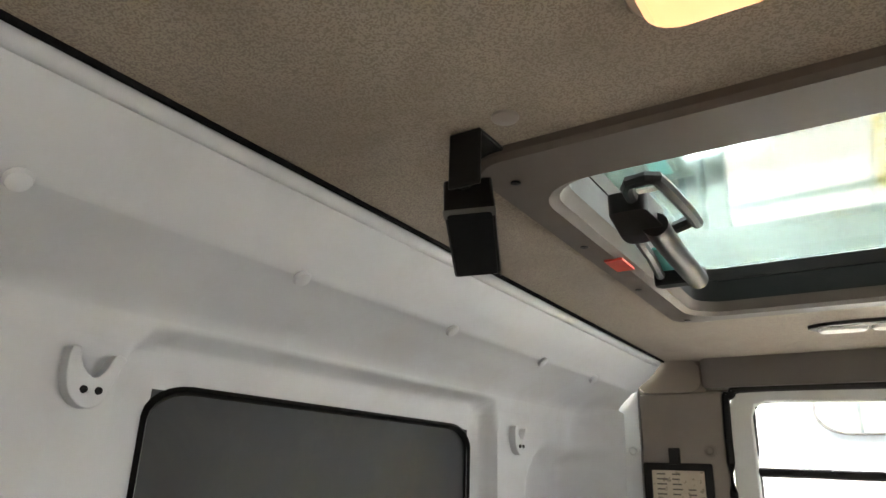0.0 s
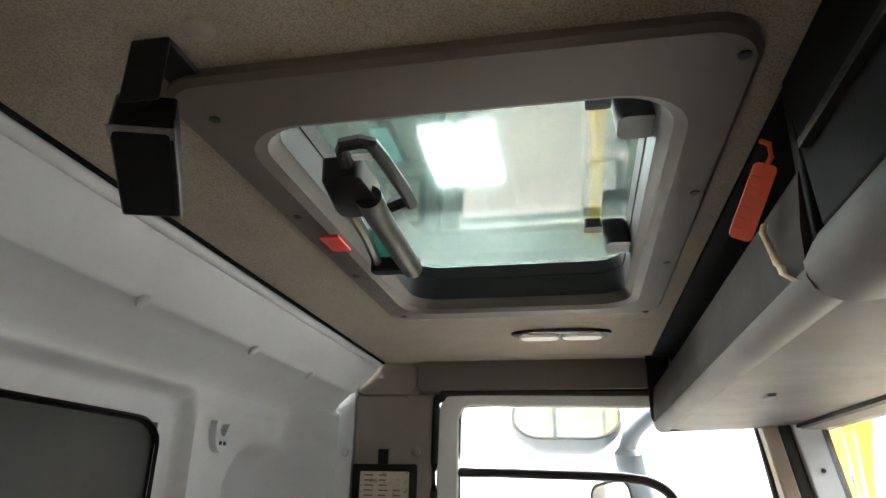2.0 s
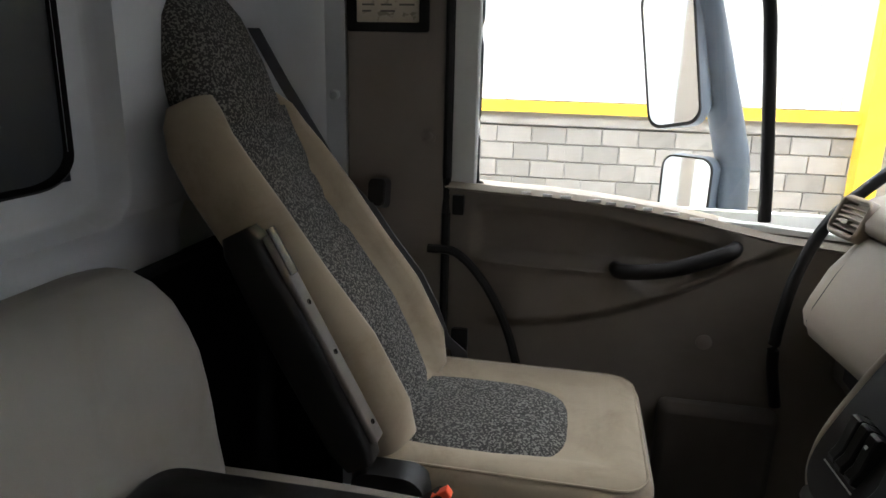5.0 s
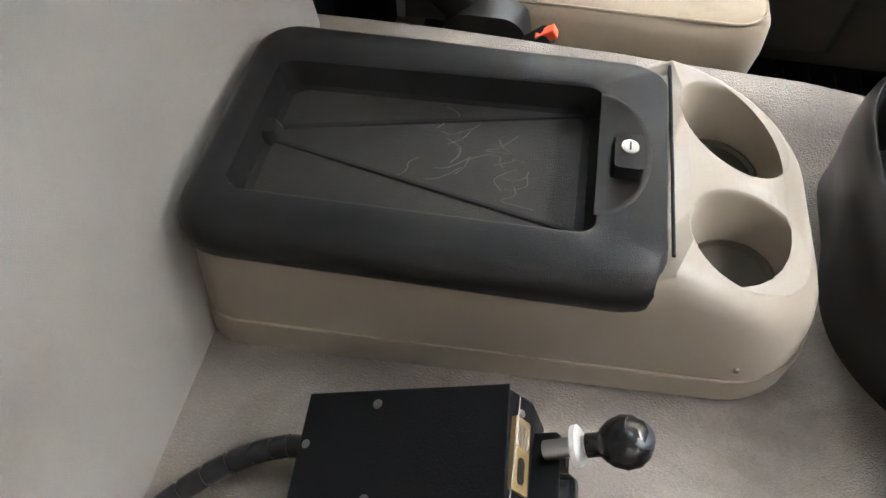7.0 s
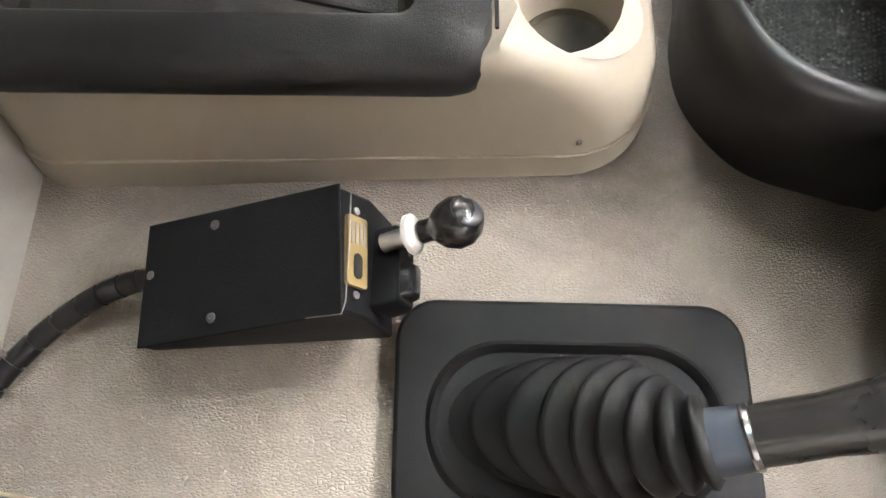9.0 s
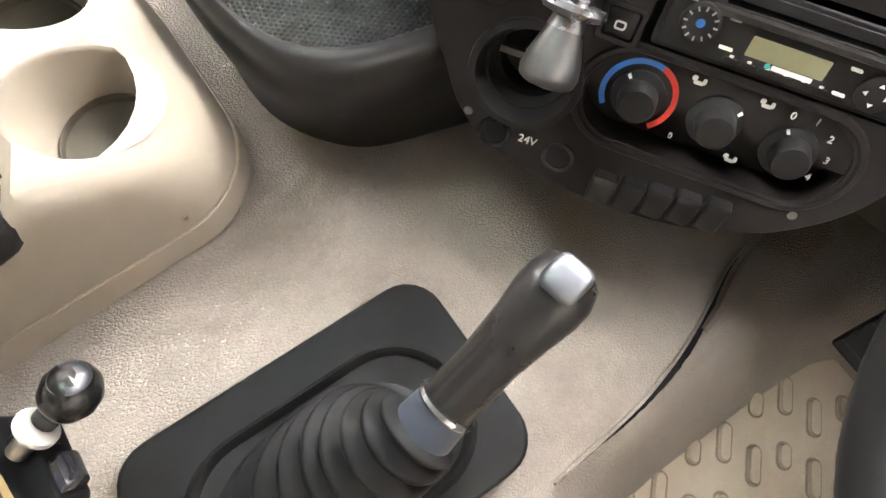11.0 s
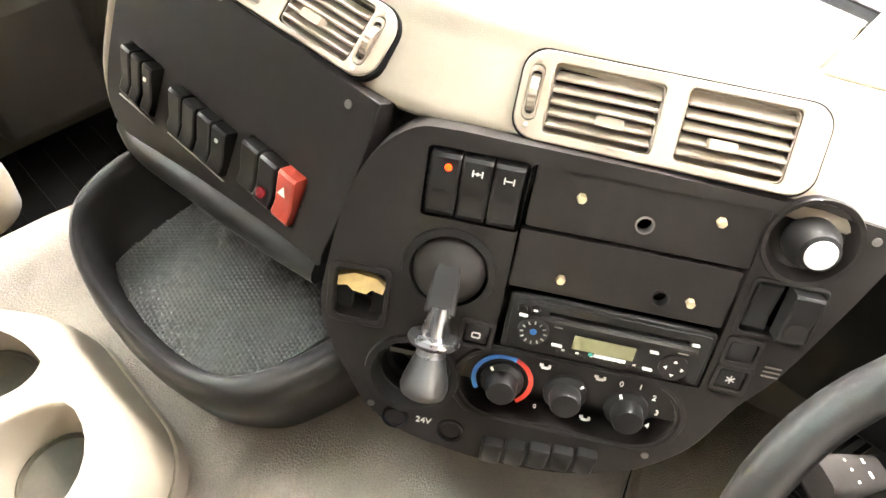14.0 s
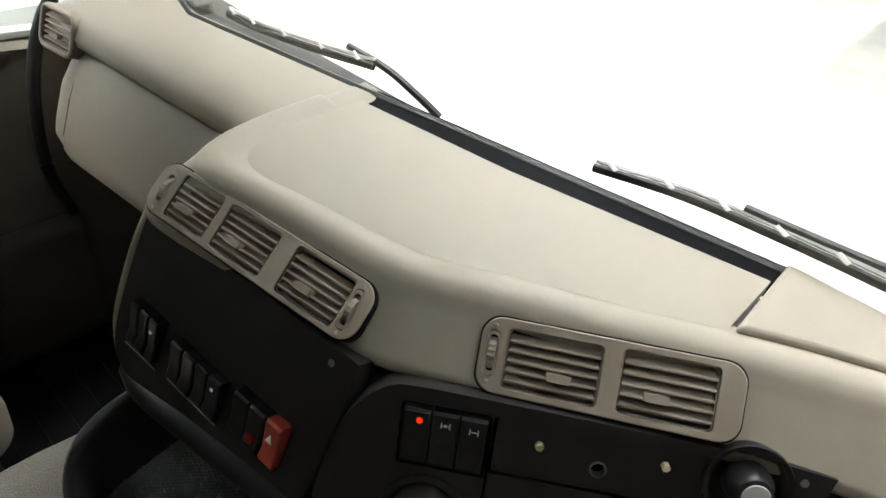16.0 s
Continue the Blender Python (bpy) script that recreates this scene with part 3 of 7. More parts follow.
windscreen = thing("window_2", (0.93, CY, 0.93), "large clear windscreen", "window", kind="structure")
wp = part("pane", solid(sheet(lambda y, k: (lerp(screen_x(y), 0.84, k), y, lerp(0.925, 1.56, k)), np.linspace(-0.15, 1.98, 24), (0, 0.33, 0.66, 1)), 0.005), M_GLASS, windscreen)
wp.visible_shadow = False
def slanted(name, x0, x1, y0, y1, mat, label=""):
    """A pillar strip between two (low, high) x pairs, leaning back with the screen."""
    return part(name, rings([[(lerp(x0[0], x0[1], k), y0, z), (lerp(x1[0], x1[1], k), y0, z), (lerp(x1[0], x1[1], k), y1, z), (lerp(x0[0], x0[1], k), y1, z)] for k, z in ((0, 0.80), (0.5, 1.22), (1, 1.64))]), mat, wall_front, label, bevel=0.005)


for y0, y1, sgn in ((1.935, 2.03, 1), (-0.2, -0.12, -1)):
    slanted("pillar", (0.905, 0.756), (0.982, 0.825), y0, y1, M_GREYWALL, "grey painted windscreen pillar")
    slanted("pillar_trim", (0.832, 0.682), (0.872, 0.722), y0 + 0.003 * sgn, y1, M_VENT, "tan pillar trim strip")
    slanted("pillar_seal", (0.872, 0.722), (0.905, 0.756), y0 + 0.012 * sgn, y1, M_RUBBER, "black door seal on the pillar")
    slanted("screen_seal", (0.98, 0.823), (0.998, 0.841), y0 - 0.004 * sgn, y1, M_RUBBER, "black windscreen seal")
part("screw", lathe([(0, 0), (0.006, 0), (0.005, 0.003), (0, 0.003)], 10, look((0.835, 1.934, 1.40), (0.835, 1.0, 1.40)) @ pose(0, 0, 0, 180, 0, 0)), M_BLACK, wall_front)

# floor: engine tunnel with footwells either side
def floor_z(x, y):
    top = curve_at(((-0.62, 0.493), (0.05, 0.49), (0.3, 0.48), (0.45, 0.46), (0.7, 0.35), (1.0, 0.26)), x)
    low_r = curve_at(((-0.62, 0.16), (0.5, 0.16), (0.85, 0.2), (1.0, 0.34)), x)
    top += 0.055 * step(1.15, 1.25, y) * step(0.75, 0.55, x)
    # a shelf of folded vinyl runs along the driver's side of the tunnel, under the main sheet
    s = step(0.30, 0.47, y) * (1 - step(1.272, 1.31, y))
    z = lerp(low_r if y < CY else 0.03, top, s)
    w = 0.006 * noise.noise(Vector((x * 5, y * 5, 0.3))) + 0.004 * math.sin(y * 22 + x * 9) * step(0.2, 0.6, x)
    w -= 0.012 * math.exp(-((x - 0.40) / 0.05) ** 2 - ((y - 0.705) / 0.06) ** 2) + 0.008 * math.exp(-((x - 0.52) / 0.05) ** 2 - ((y - 0.6) / 0.04) ** 2)
    w += 0.008 * math.exp(-((x - 0.47 - 0.4 * (y - 0.65)) / 0.03) ** 2) * step(0.5, 0.6, y)
    return z + w * s


xs = np.linspace(-0.62, 1.02, 83)
ysf = sorted(set([round(-0.14 + 0.02 * i, 3) for i in range(109)] + [round(1.26 + 0.006 * i, 3) for i in range(10)]))
single("floor", solid(sheet(lambda x, y: (x, y, floor_z(x, y)), xs, ysf), 0.03), M_VINYL, "light grey grained vinyl over the engine tunnel and floor", "floor", "structure", smooth=60)

mat_p = thing("passenger_mat", (0.3, 1.67, 0.03), "black rubber floor mat in the passenger footwell", "floor mat")
part("mat", box(-0.35, 0.98, 1.38, 1.955, 0.033, 0.045), M_RUBBER, mat_p, bevel=0.004)
for k in range(14):
    part("rib", box(0.0 + k * 0.06, 0.02 + k * 0.06, 1.42, 1.92, 0.044, 0.05), M_RUBBER, mat_p)

# ---------------------------------------------------------------- passenger door
door = thing("door_1", (0.3, 1.98, 0.2), "brown-grey moulded passenger door, closed, under its window", "door", kind="structure")


def sill(x):
    return curve_at(((-0.17, 0.878), (0.13, 0.866), (0.3, 0.85), (0.45, 0.825), (0.55, 0.803), (0.9, 0.775)), x)


def door_skin(x, z):
    top = curve_at(((-0.1, 0.833), (-0.047, 0.842), (0.19, 0.832), (0.445, 0.783), (0.5, 0.758)), x)
    sweep = curve_at(((-0.1, 0.55), (0.02, 0.561), (0.12, 0.577), (0.219, 0.602), (0.30, 0.634), (0.386, 0.673), (0.46, 0.715), (0.536, 0.757), (0.62, 0.8)), x)
    grip = curve_at(((0.24, 0.708), (0.362, 0.722), (0.42, 0.738), (0.48, 0.764)), x)
    scoop = curve_at(((0.24, 0.712), (0.27, 0.682), (0.307, 0.664), (0.35, 0.666), (0.4, 0.686), (0.44, 0.715), (0.48, 0.76)), x)
    y = 1.972
    # sunken lens-shaped field over a rounded shelf
    field = step(0.708, 0.734, z) * (1 - step(top - 0.02, top + 0.006, z)) * step(-0.104, -0.072, x) * (1 - step(0.41, 0.485, x))
    y += field * lerp(0.034, 0.018, step(0.72, 0.84, z))
    y -= 0.012 * math.exp(-((z - 0.711) / 0.012) ** 2) * step(-0.1, -0.06, x) * (1 - step(0.22, 0.27, x))
    # body that swells over the long sweeping line
    y -= 0.022 * step(sweep - 0.016, sweep + 0.018, z) * (1 - step(0.708, 0.734, z) * (1 - step(0.43, 0.5, x))) * step(-0.09, 0.03, x) * (1 - step(0.6, 0.72, x))
    # hand scoop below the pull
    y += 0.026 * step(scoop - 0.008, scoop + 0.02, z) * (1 - step(grip - 0.012, grip + 0.012, z)) * step(0.235, 0.27, x) * (1 - step(0.45, 0.485, x))
    y -= 0.018 * (1 - step(0.36, 0.5, z))
    return y


bm = sheet(lambda x, k: (x, door_skin(x, lerp(0.03, sill(x), k)), lerp(0.03, sill(x), k)), np.linspace(-0.165, 0.9, 190), np.linspace(0, 1, 190))
part("inner_panel", bm, M_DOOR, door, smooth=55)
part("sill_trim", rings([[(x, 1.962, sill(x) + 0.001), (x, 1.972, sill(x) + 0.014), (x, 2.03, sill(x) + 0.016), (x, 2.03, sill(x) - 0.02), (x, 1.975, sill(x) - 0.008)] for x in np.linspace(-0.165, 0.9, 14)]), M_TAN, door, "pale dusty window sill")
part("outer_panel", box(-0.2, 0.95, 2.035, 2.06, -0.3, 0.85), M_PAINT, door)
# window frame: cream painted outer, black seals
F = basis(Vector((0, 1.985, 0)), Vector((1, 0, 0)), Vector((0, 0, 1)), Vector((0, -1, 0)))
outer = [(-0.158, 0.86), (0.86, 0.80), (0.80, 1.2), (0.745, 1.598), (-0.1, 1.603), (-0.14, 1.59), (-0.158, 1.55)]
inner = [(-0.093, 0.875), (0.80, 0.815), (0.75, 1.2), (0.705, 1.555), (-0.06, 1.568), (-0.085, 1.56), (-0.095, 1.53)]
part("window_frame", plate(outer, [inner], -0.03, 0.008, F), M_PAINT, door, "cream painted window frame", bevel=0.006)
part("door_seal", tube([(p[0], 1.972, p[1]) for p in smooth_path([(-0.162, 0.2, 0), (-0.162, 0.9, 0), (-0.162, 1.52, 0), (-0.145, 1.588, 0), (-0.09, 1.606, 0), (0.3, 1.603, 0), (0.75, 1.6, 0)], 8)], 0.011, 8), M_RUBBER, door, "black rubber door seal")
path = [(p[0], 1.99, p[1]) for p in smooth_path([(0.80, 0.82, 0), (0.75, 1.2, 0), (0.705, 1.55, 0)], 6)] 
part("front_seal", tube(path, 0.011, 8), M_RUBBER, door)
path = [(p[0], 1.99, p[1]) for p in smooth_path([(0.70, 1.566, 0), (0.2, 1.572, 0), (-0.06, 1.574, 0), (-0.088, 1.56, 0), (-0.098, 1.52, 0), (-0.098, 1.2, 0), (-0.098, 0.92, 0), (-0.085, 0.885, 0), (-0.06, 0.876, 0)], 6)]
part("window_seal", tube(path, 0.009, 8), M_RUBBER, door)
# sliding pane frame
path = [(p[0], 1.992, p[1]) for p in smooth_path([(-0.1, 1.386, 0), (0.1, 1.384, 0), (0.35, 1.378, 0), (0.44, 1.36, 0), (0.485, 1.31, 0), (0.505, 1.2, 0), (0.535, 0.95, 0), (0.545, 0.84, 0)], 8)]
part("pane_frame", tube(path, 0.0135, 10), M_RUBBER, door, "black rounded frame of the small pane")
dp = part("pane", box(-0.13, 0.84, 2.0, 2.005, 0.8, 1.6), M_GLASS, door)
dp.visible_shadow = False
part("lock_catch", box(-0.145, -0.118, 1.955, 1.985, 0.815, 0.862), M_BLACK, door, "black door lock catch", bevel=0.003)
part("pull_handle", tube(smooth_path([(0.238, 1.965, 0.715), (0.245, 1.94, 0.716), (0.29, 1.93, 0.72), (0.36, 1.925, 0.735), (0.43, 1.93, 0.76), (0.475, 1.94, 0.778), (0.49, 1.965, 0.785)], 6), 0.0165, 10, 1.1), M_BLACK, door, "black curved pull handle")
part("door_button", lathe([(0.018, 0), (0.018, 0.004), (0.012, 0.007), (0, 0.008)], 16, look((0.447, 1.955, 0.56), (0.447, 1.5, 0.56)) @ pose(0, 0, 0, 180, 0, 0)), M_BROWN, door)
part("speaker_pocket", box(0.36, 0.62, 1.90, 1.96, 0.1, 0.42), M_BROWNDK, door, bevel=0.02)
random.seed(4)
for k in range(9):
    x = 0.02 + 0.045 * k + random.uniform(-0.008, 0.008)
    part("sticker_remains", box(x, x + random.uniform(0.018, 0.034), 1.9615, 1.9645, sill(x) + 0.0025, sill(x) + 0.008), M_WHITE, door)

# framed notice on the pillar
notice = thing("framed_notice", (-0.3, 1.968, 1.31), "black framed yellowed printed notice fixed to the pillar", "notice")
FN = basis(Vector((-0.305, 1.969, 1.313)), Vector((-1, 0, 0)), Vector((0, 0, 1)), Vector((0, -1, 0)))
part("frame", plate(rrect(0.19, 0.182, 0.006, 2), [rrect(0.146, 0.142, 0.003, 2)], 0, 0.01, FN), M_BLACK, notice, bevel=0.0015)
part("card", plate(rrect(0.15, 0.146, 0.002, 1), (), 0.001, 0.003, FN), M_CARD, notice)
part("hanger", box(-0.325, -0.295, 1.955, 1.968, 1.40, 1.445), M_BLACK, notice, bevel=0.002)
random.seed(7)
for r in range(9):
    z = 1.372 - r * 0.0135
    for c in range(3 if 2 < r < 8 else 2):
        w = random.uniform(0.02, 0.035)
        x = -0.365 + c * 0.043
        part("print_line", box(x, x + w, 1.9652, 1.9658, z, z + 0.004), M_BROWNDK, notice)

# coat hooks on the rear wall
def coat_hook(y, z):
    h = thing("coat_hook", (-0.57, y, z), "grey plastic double coat hook on the rear wall", "coat hook", "coat hooks")
    HB = basis(Vector((-0.577, y, z)), Vector((0, 1, 0)), Vector((0, 0, 1)), Vector((1, 0, 0)))
    horn = [(-0.019, 0.034, 0), (-0.031, 0.032, 0), (-0.032, 0.005, 0), (-0.025, -0.02, 0), (-0.008, -0.034, 0), (0.01, -0.032, 0), (0.023, -0.012, 0), (0.031, 0.012, 0), (0.038, 0.026, 0), (0.024, 0.03, 0), (0.015, 0.012, 0), (0.004, 0.001, 0), (-0.009, 0.006, 0), (-0.018, 0.02, 0)]
    part("hook_plate", plate([tuple(p[:2]) for p in smooth_path(horn, 3)], [], 0.0, 0.02, HB), M_GREYWALL, h, bevel=0.003)
    for s in (-1, 1):
        part("screw", lathe([(0, 0), (0.005, 0), (0.004, 0.003), (0, 0.002)], 10, HB @ Matrix.Translation((s * 0.009, -0.014, 0.0195))), M_BLACK, h)


coat_hook(0.385, 1.452)
coat_hook(1.492, 1.44)

# ---------------------------------------------------------------- seats
def seat(cy, arm_angle, side, label):
    """A suspension seat; side: the sign of y towards the cab's middle."""
    s = thing("truck_seat", (0.05, cy, 0.0), label, "seat")

    def back_c(k):
        return curve_at(((0, -0.155), (0.3, -0.255), (0.62, -0.415), (0.75, -0.495), (1, -0.605)), k), curve_at(((0, 0.47), (0.3, 0.66), (0.62, 0.885), (0.75, 0.99), (1, 1.27)), k)

    def back_loop(k, w, t, n=56, wing=1.55):
        x, z = back_c(k)
        x2, z2 = back_c(min(1, k + 0.02)) if k < 0.98 else back_c(1)
        x1, z1 = back_c(max(0, k - 0.02))
        d = Vector((x2 - x1, 0, z2 - z1)).normalized()
        nrm = Vector((d.z, 0, -d.x))
        out = []
        for i in range(n):
            a = 2 * math.pi * i / n
            c, sn = math.cos(a), math.sin(a)
            py = w * math.copysign(abs(c) ** 0.55, c) * (0.87 if c * side < 0 else 1.0)
            pf = t * math.copysign(abs(sn) ** 0.7, sn)
            if sn > 0:  # wings stand forward of the middle
                ratio = abs(py) / max(w, 1e-3)
                pf *= lerp(1.0, lerp(0.1, wing, step(0.5, 0.76, ratio)), step(0.0, 0.06, k) * (1 - step(0.78, 0.86, k))) if wing else 1.0
            out.append(Vector((x, cy + py, z)) + nrm * pf)
        return out

    prof = ((0.0, 0.18, 0.03), (0.03, 0.215, 0.055), (0.12, 0.23, 0.065), (0.3, 0.235, 0.065), (0.45, 0.235, 0.06), (0.6, 0.235, 0.06), (0.7, 0.23, 0.058), (0.76, 0.22, 0.055), (0.8, 0.205, 0.05), (0.825, 0.18, 0.042), (0.835, 0.12, 0.03))
    part("backrest", rings([back_loop(*p) for p in prof]), M_BOLSTER, s, "beige cloth backrest with raised side wings", smooth=70)
    head = ((0.72, 0.10, 0.03), (0.74, 0.13, 0.05), (0.79, 0.145, 0.062), (0.88, 0.142, 0.062), (0.95, 0.128, 0.055), (0.985, 0.1, 0.044), (1.0, 0.055, 0.025))
    part("headrest", rings([back_loop(*p, wing=0) for p in head]), M_SPECK, s, "dark speckled cloth headrest", smooth=70)

    def insert(u, k):
        x, z = back_c(k)
        x2, z2 = back_c(min(1, k + 0.02))
        d = Vector((x2 - x, 0, z2 - z)).normalized()
        nrm = Vector((d.z, 0, -d.x))
        w = curve_at(((0.03, 0.11), (0.15, 0.135), (0.3, 0.142), (0.5, 0.138), (0.595, 0.122), (0.605, 0.138), (0.74, 0.142)), k)
        f = 0.02 + 0.012 * (1 - (u * u)) + 0.03 * step(0.6, 0.76, k) - 0.012 * step(0.9, 1.0, abs(u)) - 0.006 * math.exp(-((k - 0.52) / 0.012) ** 2) - 0.006 * math.exp(-((k - 0.66) / 0.012) ** 2) - 0.004 * step(0.6, 0.75, k)
        return Vector((x, cy + u * w, z)) + nrm * f

    part("back_insert", sheet(insert, np.linspace(-1, 1, 25), np.linspace(0.03, 0.8, 70)), M_SPECK, s, "dark grey speckled cloth centre of the backrest", smooth=70)

    # cushion
    X0, X1 = -0.21, 0.305

    def cush(z, inset, drop=0.0):
        pts = []
        for x, y in rrect(X1 - X0 - 2 * inset, 0.47 - 2 * inset, 0.07 - min(inset, 0.05), 6, (X0 + X1) / 2, cy):
            pts.append((x, y, z))
        return pts

    part("cushion", rings([cush(0.37, 0.02), cush(0.385, 0.004), cush(0.43, 0.0), cush(0.475, 0.004), cush(0.495, 0.018), cush(0.503, 0.045), cush(0.5, 0.075), cush(0.494, 0.09)]), M_BOLSTER, s, "beige cloth seat cushion, grubby at the front edge", smooth=60)

    part("piping", tube([Vector(p) for p in cush(0.4935, 0.0165)] + [Vector(cush(0.4935, 0.0165)[0])], 0.0028, 6), M_BOLSTER, s, "sewn piping round the cushion edge")

    def pad(a, r):
        sx, sy = math.copysign(abs(math.cos(a)) ** 0.6, math.cos(a)), math.copysign(abs(math.sin(a)) ** 0.6, math.sin(a))
        return (-0.03 + 0.195 * r * sx, cy - 0.03 + 0.16 * r * sy, 0.488 + 0.02 * (1 - r ** 3) - 0.006 * step(0.9, 1, r) + 0.006)

    part("cushion_insert", rings([[pad(2 * math.pi * i / 40, r) for i in range(40)] for r in (1.0, 0.96, 0.85, 0.6, 0.3, 0.05)], caps=True), M_SPECK, s, "speckled grey cloth centre of the cushion", smooth=70)
    part("seat_base", box(-0.12, 0.26, cy - 0.19, cy + 0.19, 0.08, 0.372), M_BLACK, s, bevel=0.02)
    part("suspension_box", box(-0.1, 0.22, cy - 0.15, cy + 0.15, 0.03, 0.1), M_RUBBER, s)
    yi = cy + side * 0.245
    part("recliner_cover", stack([(rrect(0.14, 0.12, 0.04, 5), -0.02), (rrect(0.13, 0.11, 0.04, 5), 0.025)], basis(Vector((-0.135, yi, 0.44)), Vector((1, 0, 0)), Vector((0, 0, 1)), Vector((0, side, 0)))), M_BLACK, s, "black plastic recliner cover")
    buckle = part("belt_buckle", stack([(rrect(0.05, 0.035, 0.008, 3), -0.012), (rrect(0.045, 0.03, 0.008, 3), 0.012)], basis(Vector((-0.05, yi + side * 0.035, 0.465)), Vector((0.75, 0, 0.66)), Vector((-0.66, 0, 0.75)), Vector((0, -1, 0)))), M_BLACK, s, "black belt buckle")
    part("release_button", box(-0.016, 0.016, -0.009, 0.009, 0.0, 0.016, Matrix.Translation((-0.042, yi + side * 0.035, 0.487)) @ pose(0, 0, 0, 0, -35, 0) @ pose(0, 0, -0.012)), M_ORANGE, buckle, "orange-red release button", bevel=0.002)
    part("buckle_stalk", tube([(-0.075, yi + side * 0.03, 0.35), (-0.06, yi + side * 0.035, 0.45)], 0.012, 8), M_BLACK, s)
    # armrest swings about its foot beside the backrest
    if arm_angle is not None:
        A = Matrix.Translation((-0.175, yi + side * 0.022, 0.515)) @ pose(0, 0, 0, 0, arm_angle, 0)
        sec = [(stack_l, z) for stack_l, z in ((rrect(0.052, 0.05, 0.012, 4), 0.0), (rrect(0.075, 0.056, 0.014, 4), 0.04), (rrect(0.082, 0.056, 0.014, 4), 0.25), (rrect(0.07, 0.054, 0.014, 4), 0.40), (rrect(0.05, 0.05, 0.014, 4), 0.425))]
        arm = part("armrest", stack(sec, A), M_BLACK, s, "black plastic folding armrest, worn" if side > 0 else "black plastic armrest folded up")
        part("armrest_plate", stack([(rrect(0.012, 0.034, 0.004, 3), 0.03), (rrect(0.012, 0.034, 0.004, 3), 0.4)], A @ Matrix.Translation((0.043, 0, 0))), M_BROWNDK, arm)
        part("release_slot", stack([(rrect(0.006, 0.024, 0.003, 3), 0.33), (rrect(0.006, 0.024, 0.003, 3), 0.41)], A @ Matrix.Translation((0.05, 0, 0))), M_GLOSSBLACK, arm)
        for h in (0.06, 0.19, 0.28):
            part("bolt_hole", lathe([(0.0, 0), (0.0045, 0), (0.0045, 0.002), (0, 0.001)], 10, A @ Matrix.Translation((0.049, 0, h)) @ pose(0, 0, 0, 0, 90, 0)), M_GLOSSBLACK, arm)
    return s


seat(1.65, -28, -1, "beige and speckled grey cloth passenger seat, belt across its side")
dseat = seat(0.20, None, 1, "beige and speckled grey cloth driver seat with a metal armrest")

# driver's armrest, lowered beside the console
A = basis(Vector((-0.17, 0.501, 0.757)), Vector((0.985, -0.15, 0.08)).normalized(), Vector((0.15, 0.985, 0.0)).normalized(), Vector((-0.08, 0, 0.985)).normalized())


def disc(x, y, r, n=20):
    return [(x + r * math.cos(2 * math.pi * i / n), y + r * math.sin(2 * math.pi * i / n)) for i in range(n)]


SCREWS = ((-0.069, 0.0155), (-0.0685, -0.011))
arm = part("armrest", plate([(-0.08, -0.024), (0.2, -0.024), (0.2, 0.021), (-0.08, 0.021)], [disc(x, y, 0.0062) for x, y in SCREWS] + [disc(0.019, 0.0165, 0.0052)], -0.004, 0.0, A), M_ALU, dseat, "grey metal armrest beam with a fluted roller", bevel=0.0012)
part("beam_body", plate([(-0.079, -0.023), (0.2, -0.023), (0.2, 0.02), (-0.079, 0.02)], [], -0.026, -0.007, A), M_BRASS, arm, bevel=0.002)
for sgn in (-1, 1):
    yr = 0.0265 * sgn - 0.003
    part("side_rod", tube([A @ Vector((x, yr, -0.003)) for x in (-0.125, -0.124, -0.09, -0.076)], 0.006, 12, radii=[0.0045, 0.006, 0.006, 0.006]), M_ALU, arm, "round grey side rod", smooth=50)
    part("rear_rail", stack([(rrect(0.19, 0.014, 0.006, 4, -0.228, yr + 0.004 * sgn), -0.012), (rrect(0.19, 0.014, 0.006, 4, -0.228, yr + 0.004 * sgn), 0.005), (rrect(0.184, 0.009, 0.004, 4, -0.228, yr + 0.004 * sgn), 0.009)], A), M_ALU, arm)
part("rear_deck", plate([(-0.32, -0.03), (-0.079, -0.03), (-0.079, 0.026), (-0.32, 0.026)], [], -0.034, -0.024, A), M_BLACK, arm)
flute = rings([[A @ Vector((x, (0.0165 + 0.0015 * (i % 3 > 0)) * k * math.cos(2 * math.pi * i / 48) - 0.007, (0.0165 + 0.0015 * (i % 3 > 0)) * k * math.sin(2 * math.pi * i / 48) - 0.006)) for i in range(48)] for x, k in ((-0.31, 1), (-0.104, 1), (-0.1, 0.92))])
part("fluted_roller", flute, M_ALU, arm, "fluted grey roller grip", smooth=20)
part("roller_pin", tube([A @ Vector((x, -0.005, -0.006)) for x in (-0.1, -0.09, -0.084, -0.081)], 0.007, 14, radii=[0.0085, 0.0075, 0.006, 0.003]), M_STEEL, arm, smooth=60)
for x, y in SCREWS:
    part("screw", lathe([(0.0044, -0.006), (0.0044, -0.0012), (0.0038, -0.0005), (0.0016, -0.0005), (0.0012, -0.0022), (0.0, -0.0022)], 16, A @ Matrix.Translation((x - 0.0016, y + 0.0004, 0))), M_STEEL, arm)

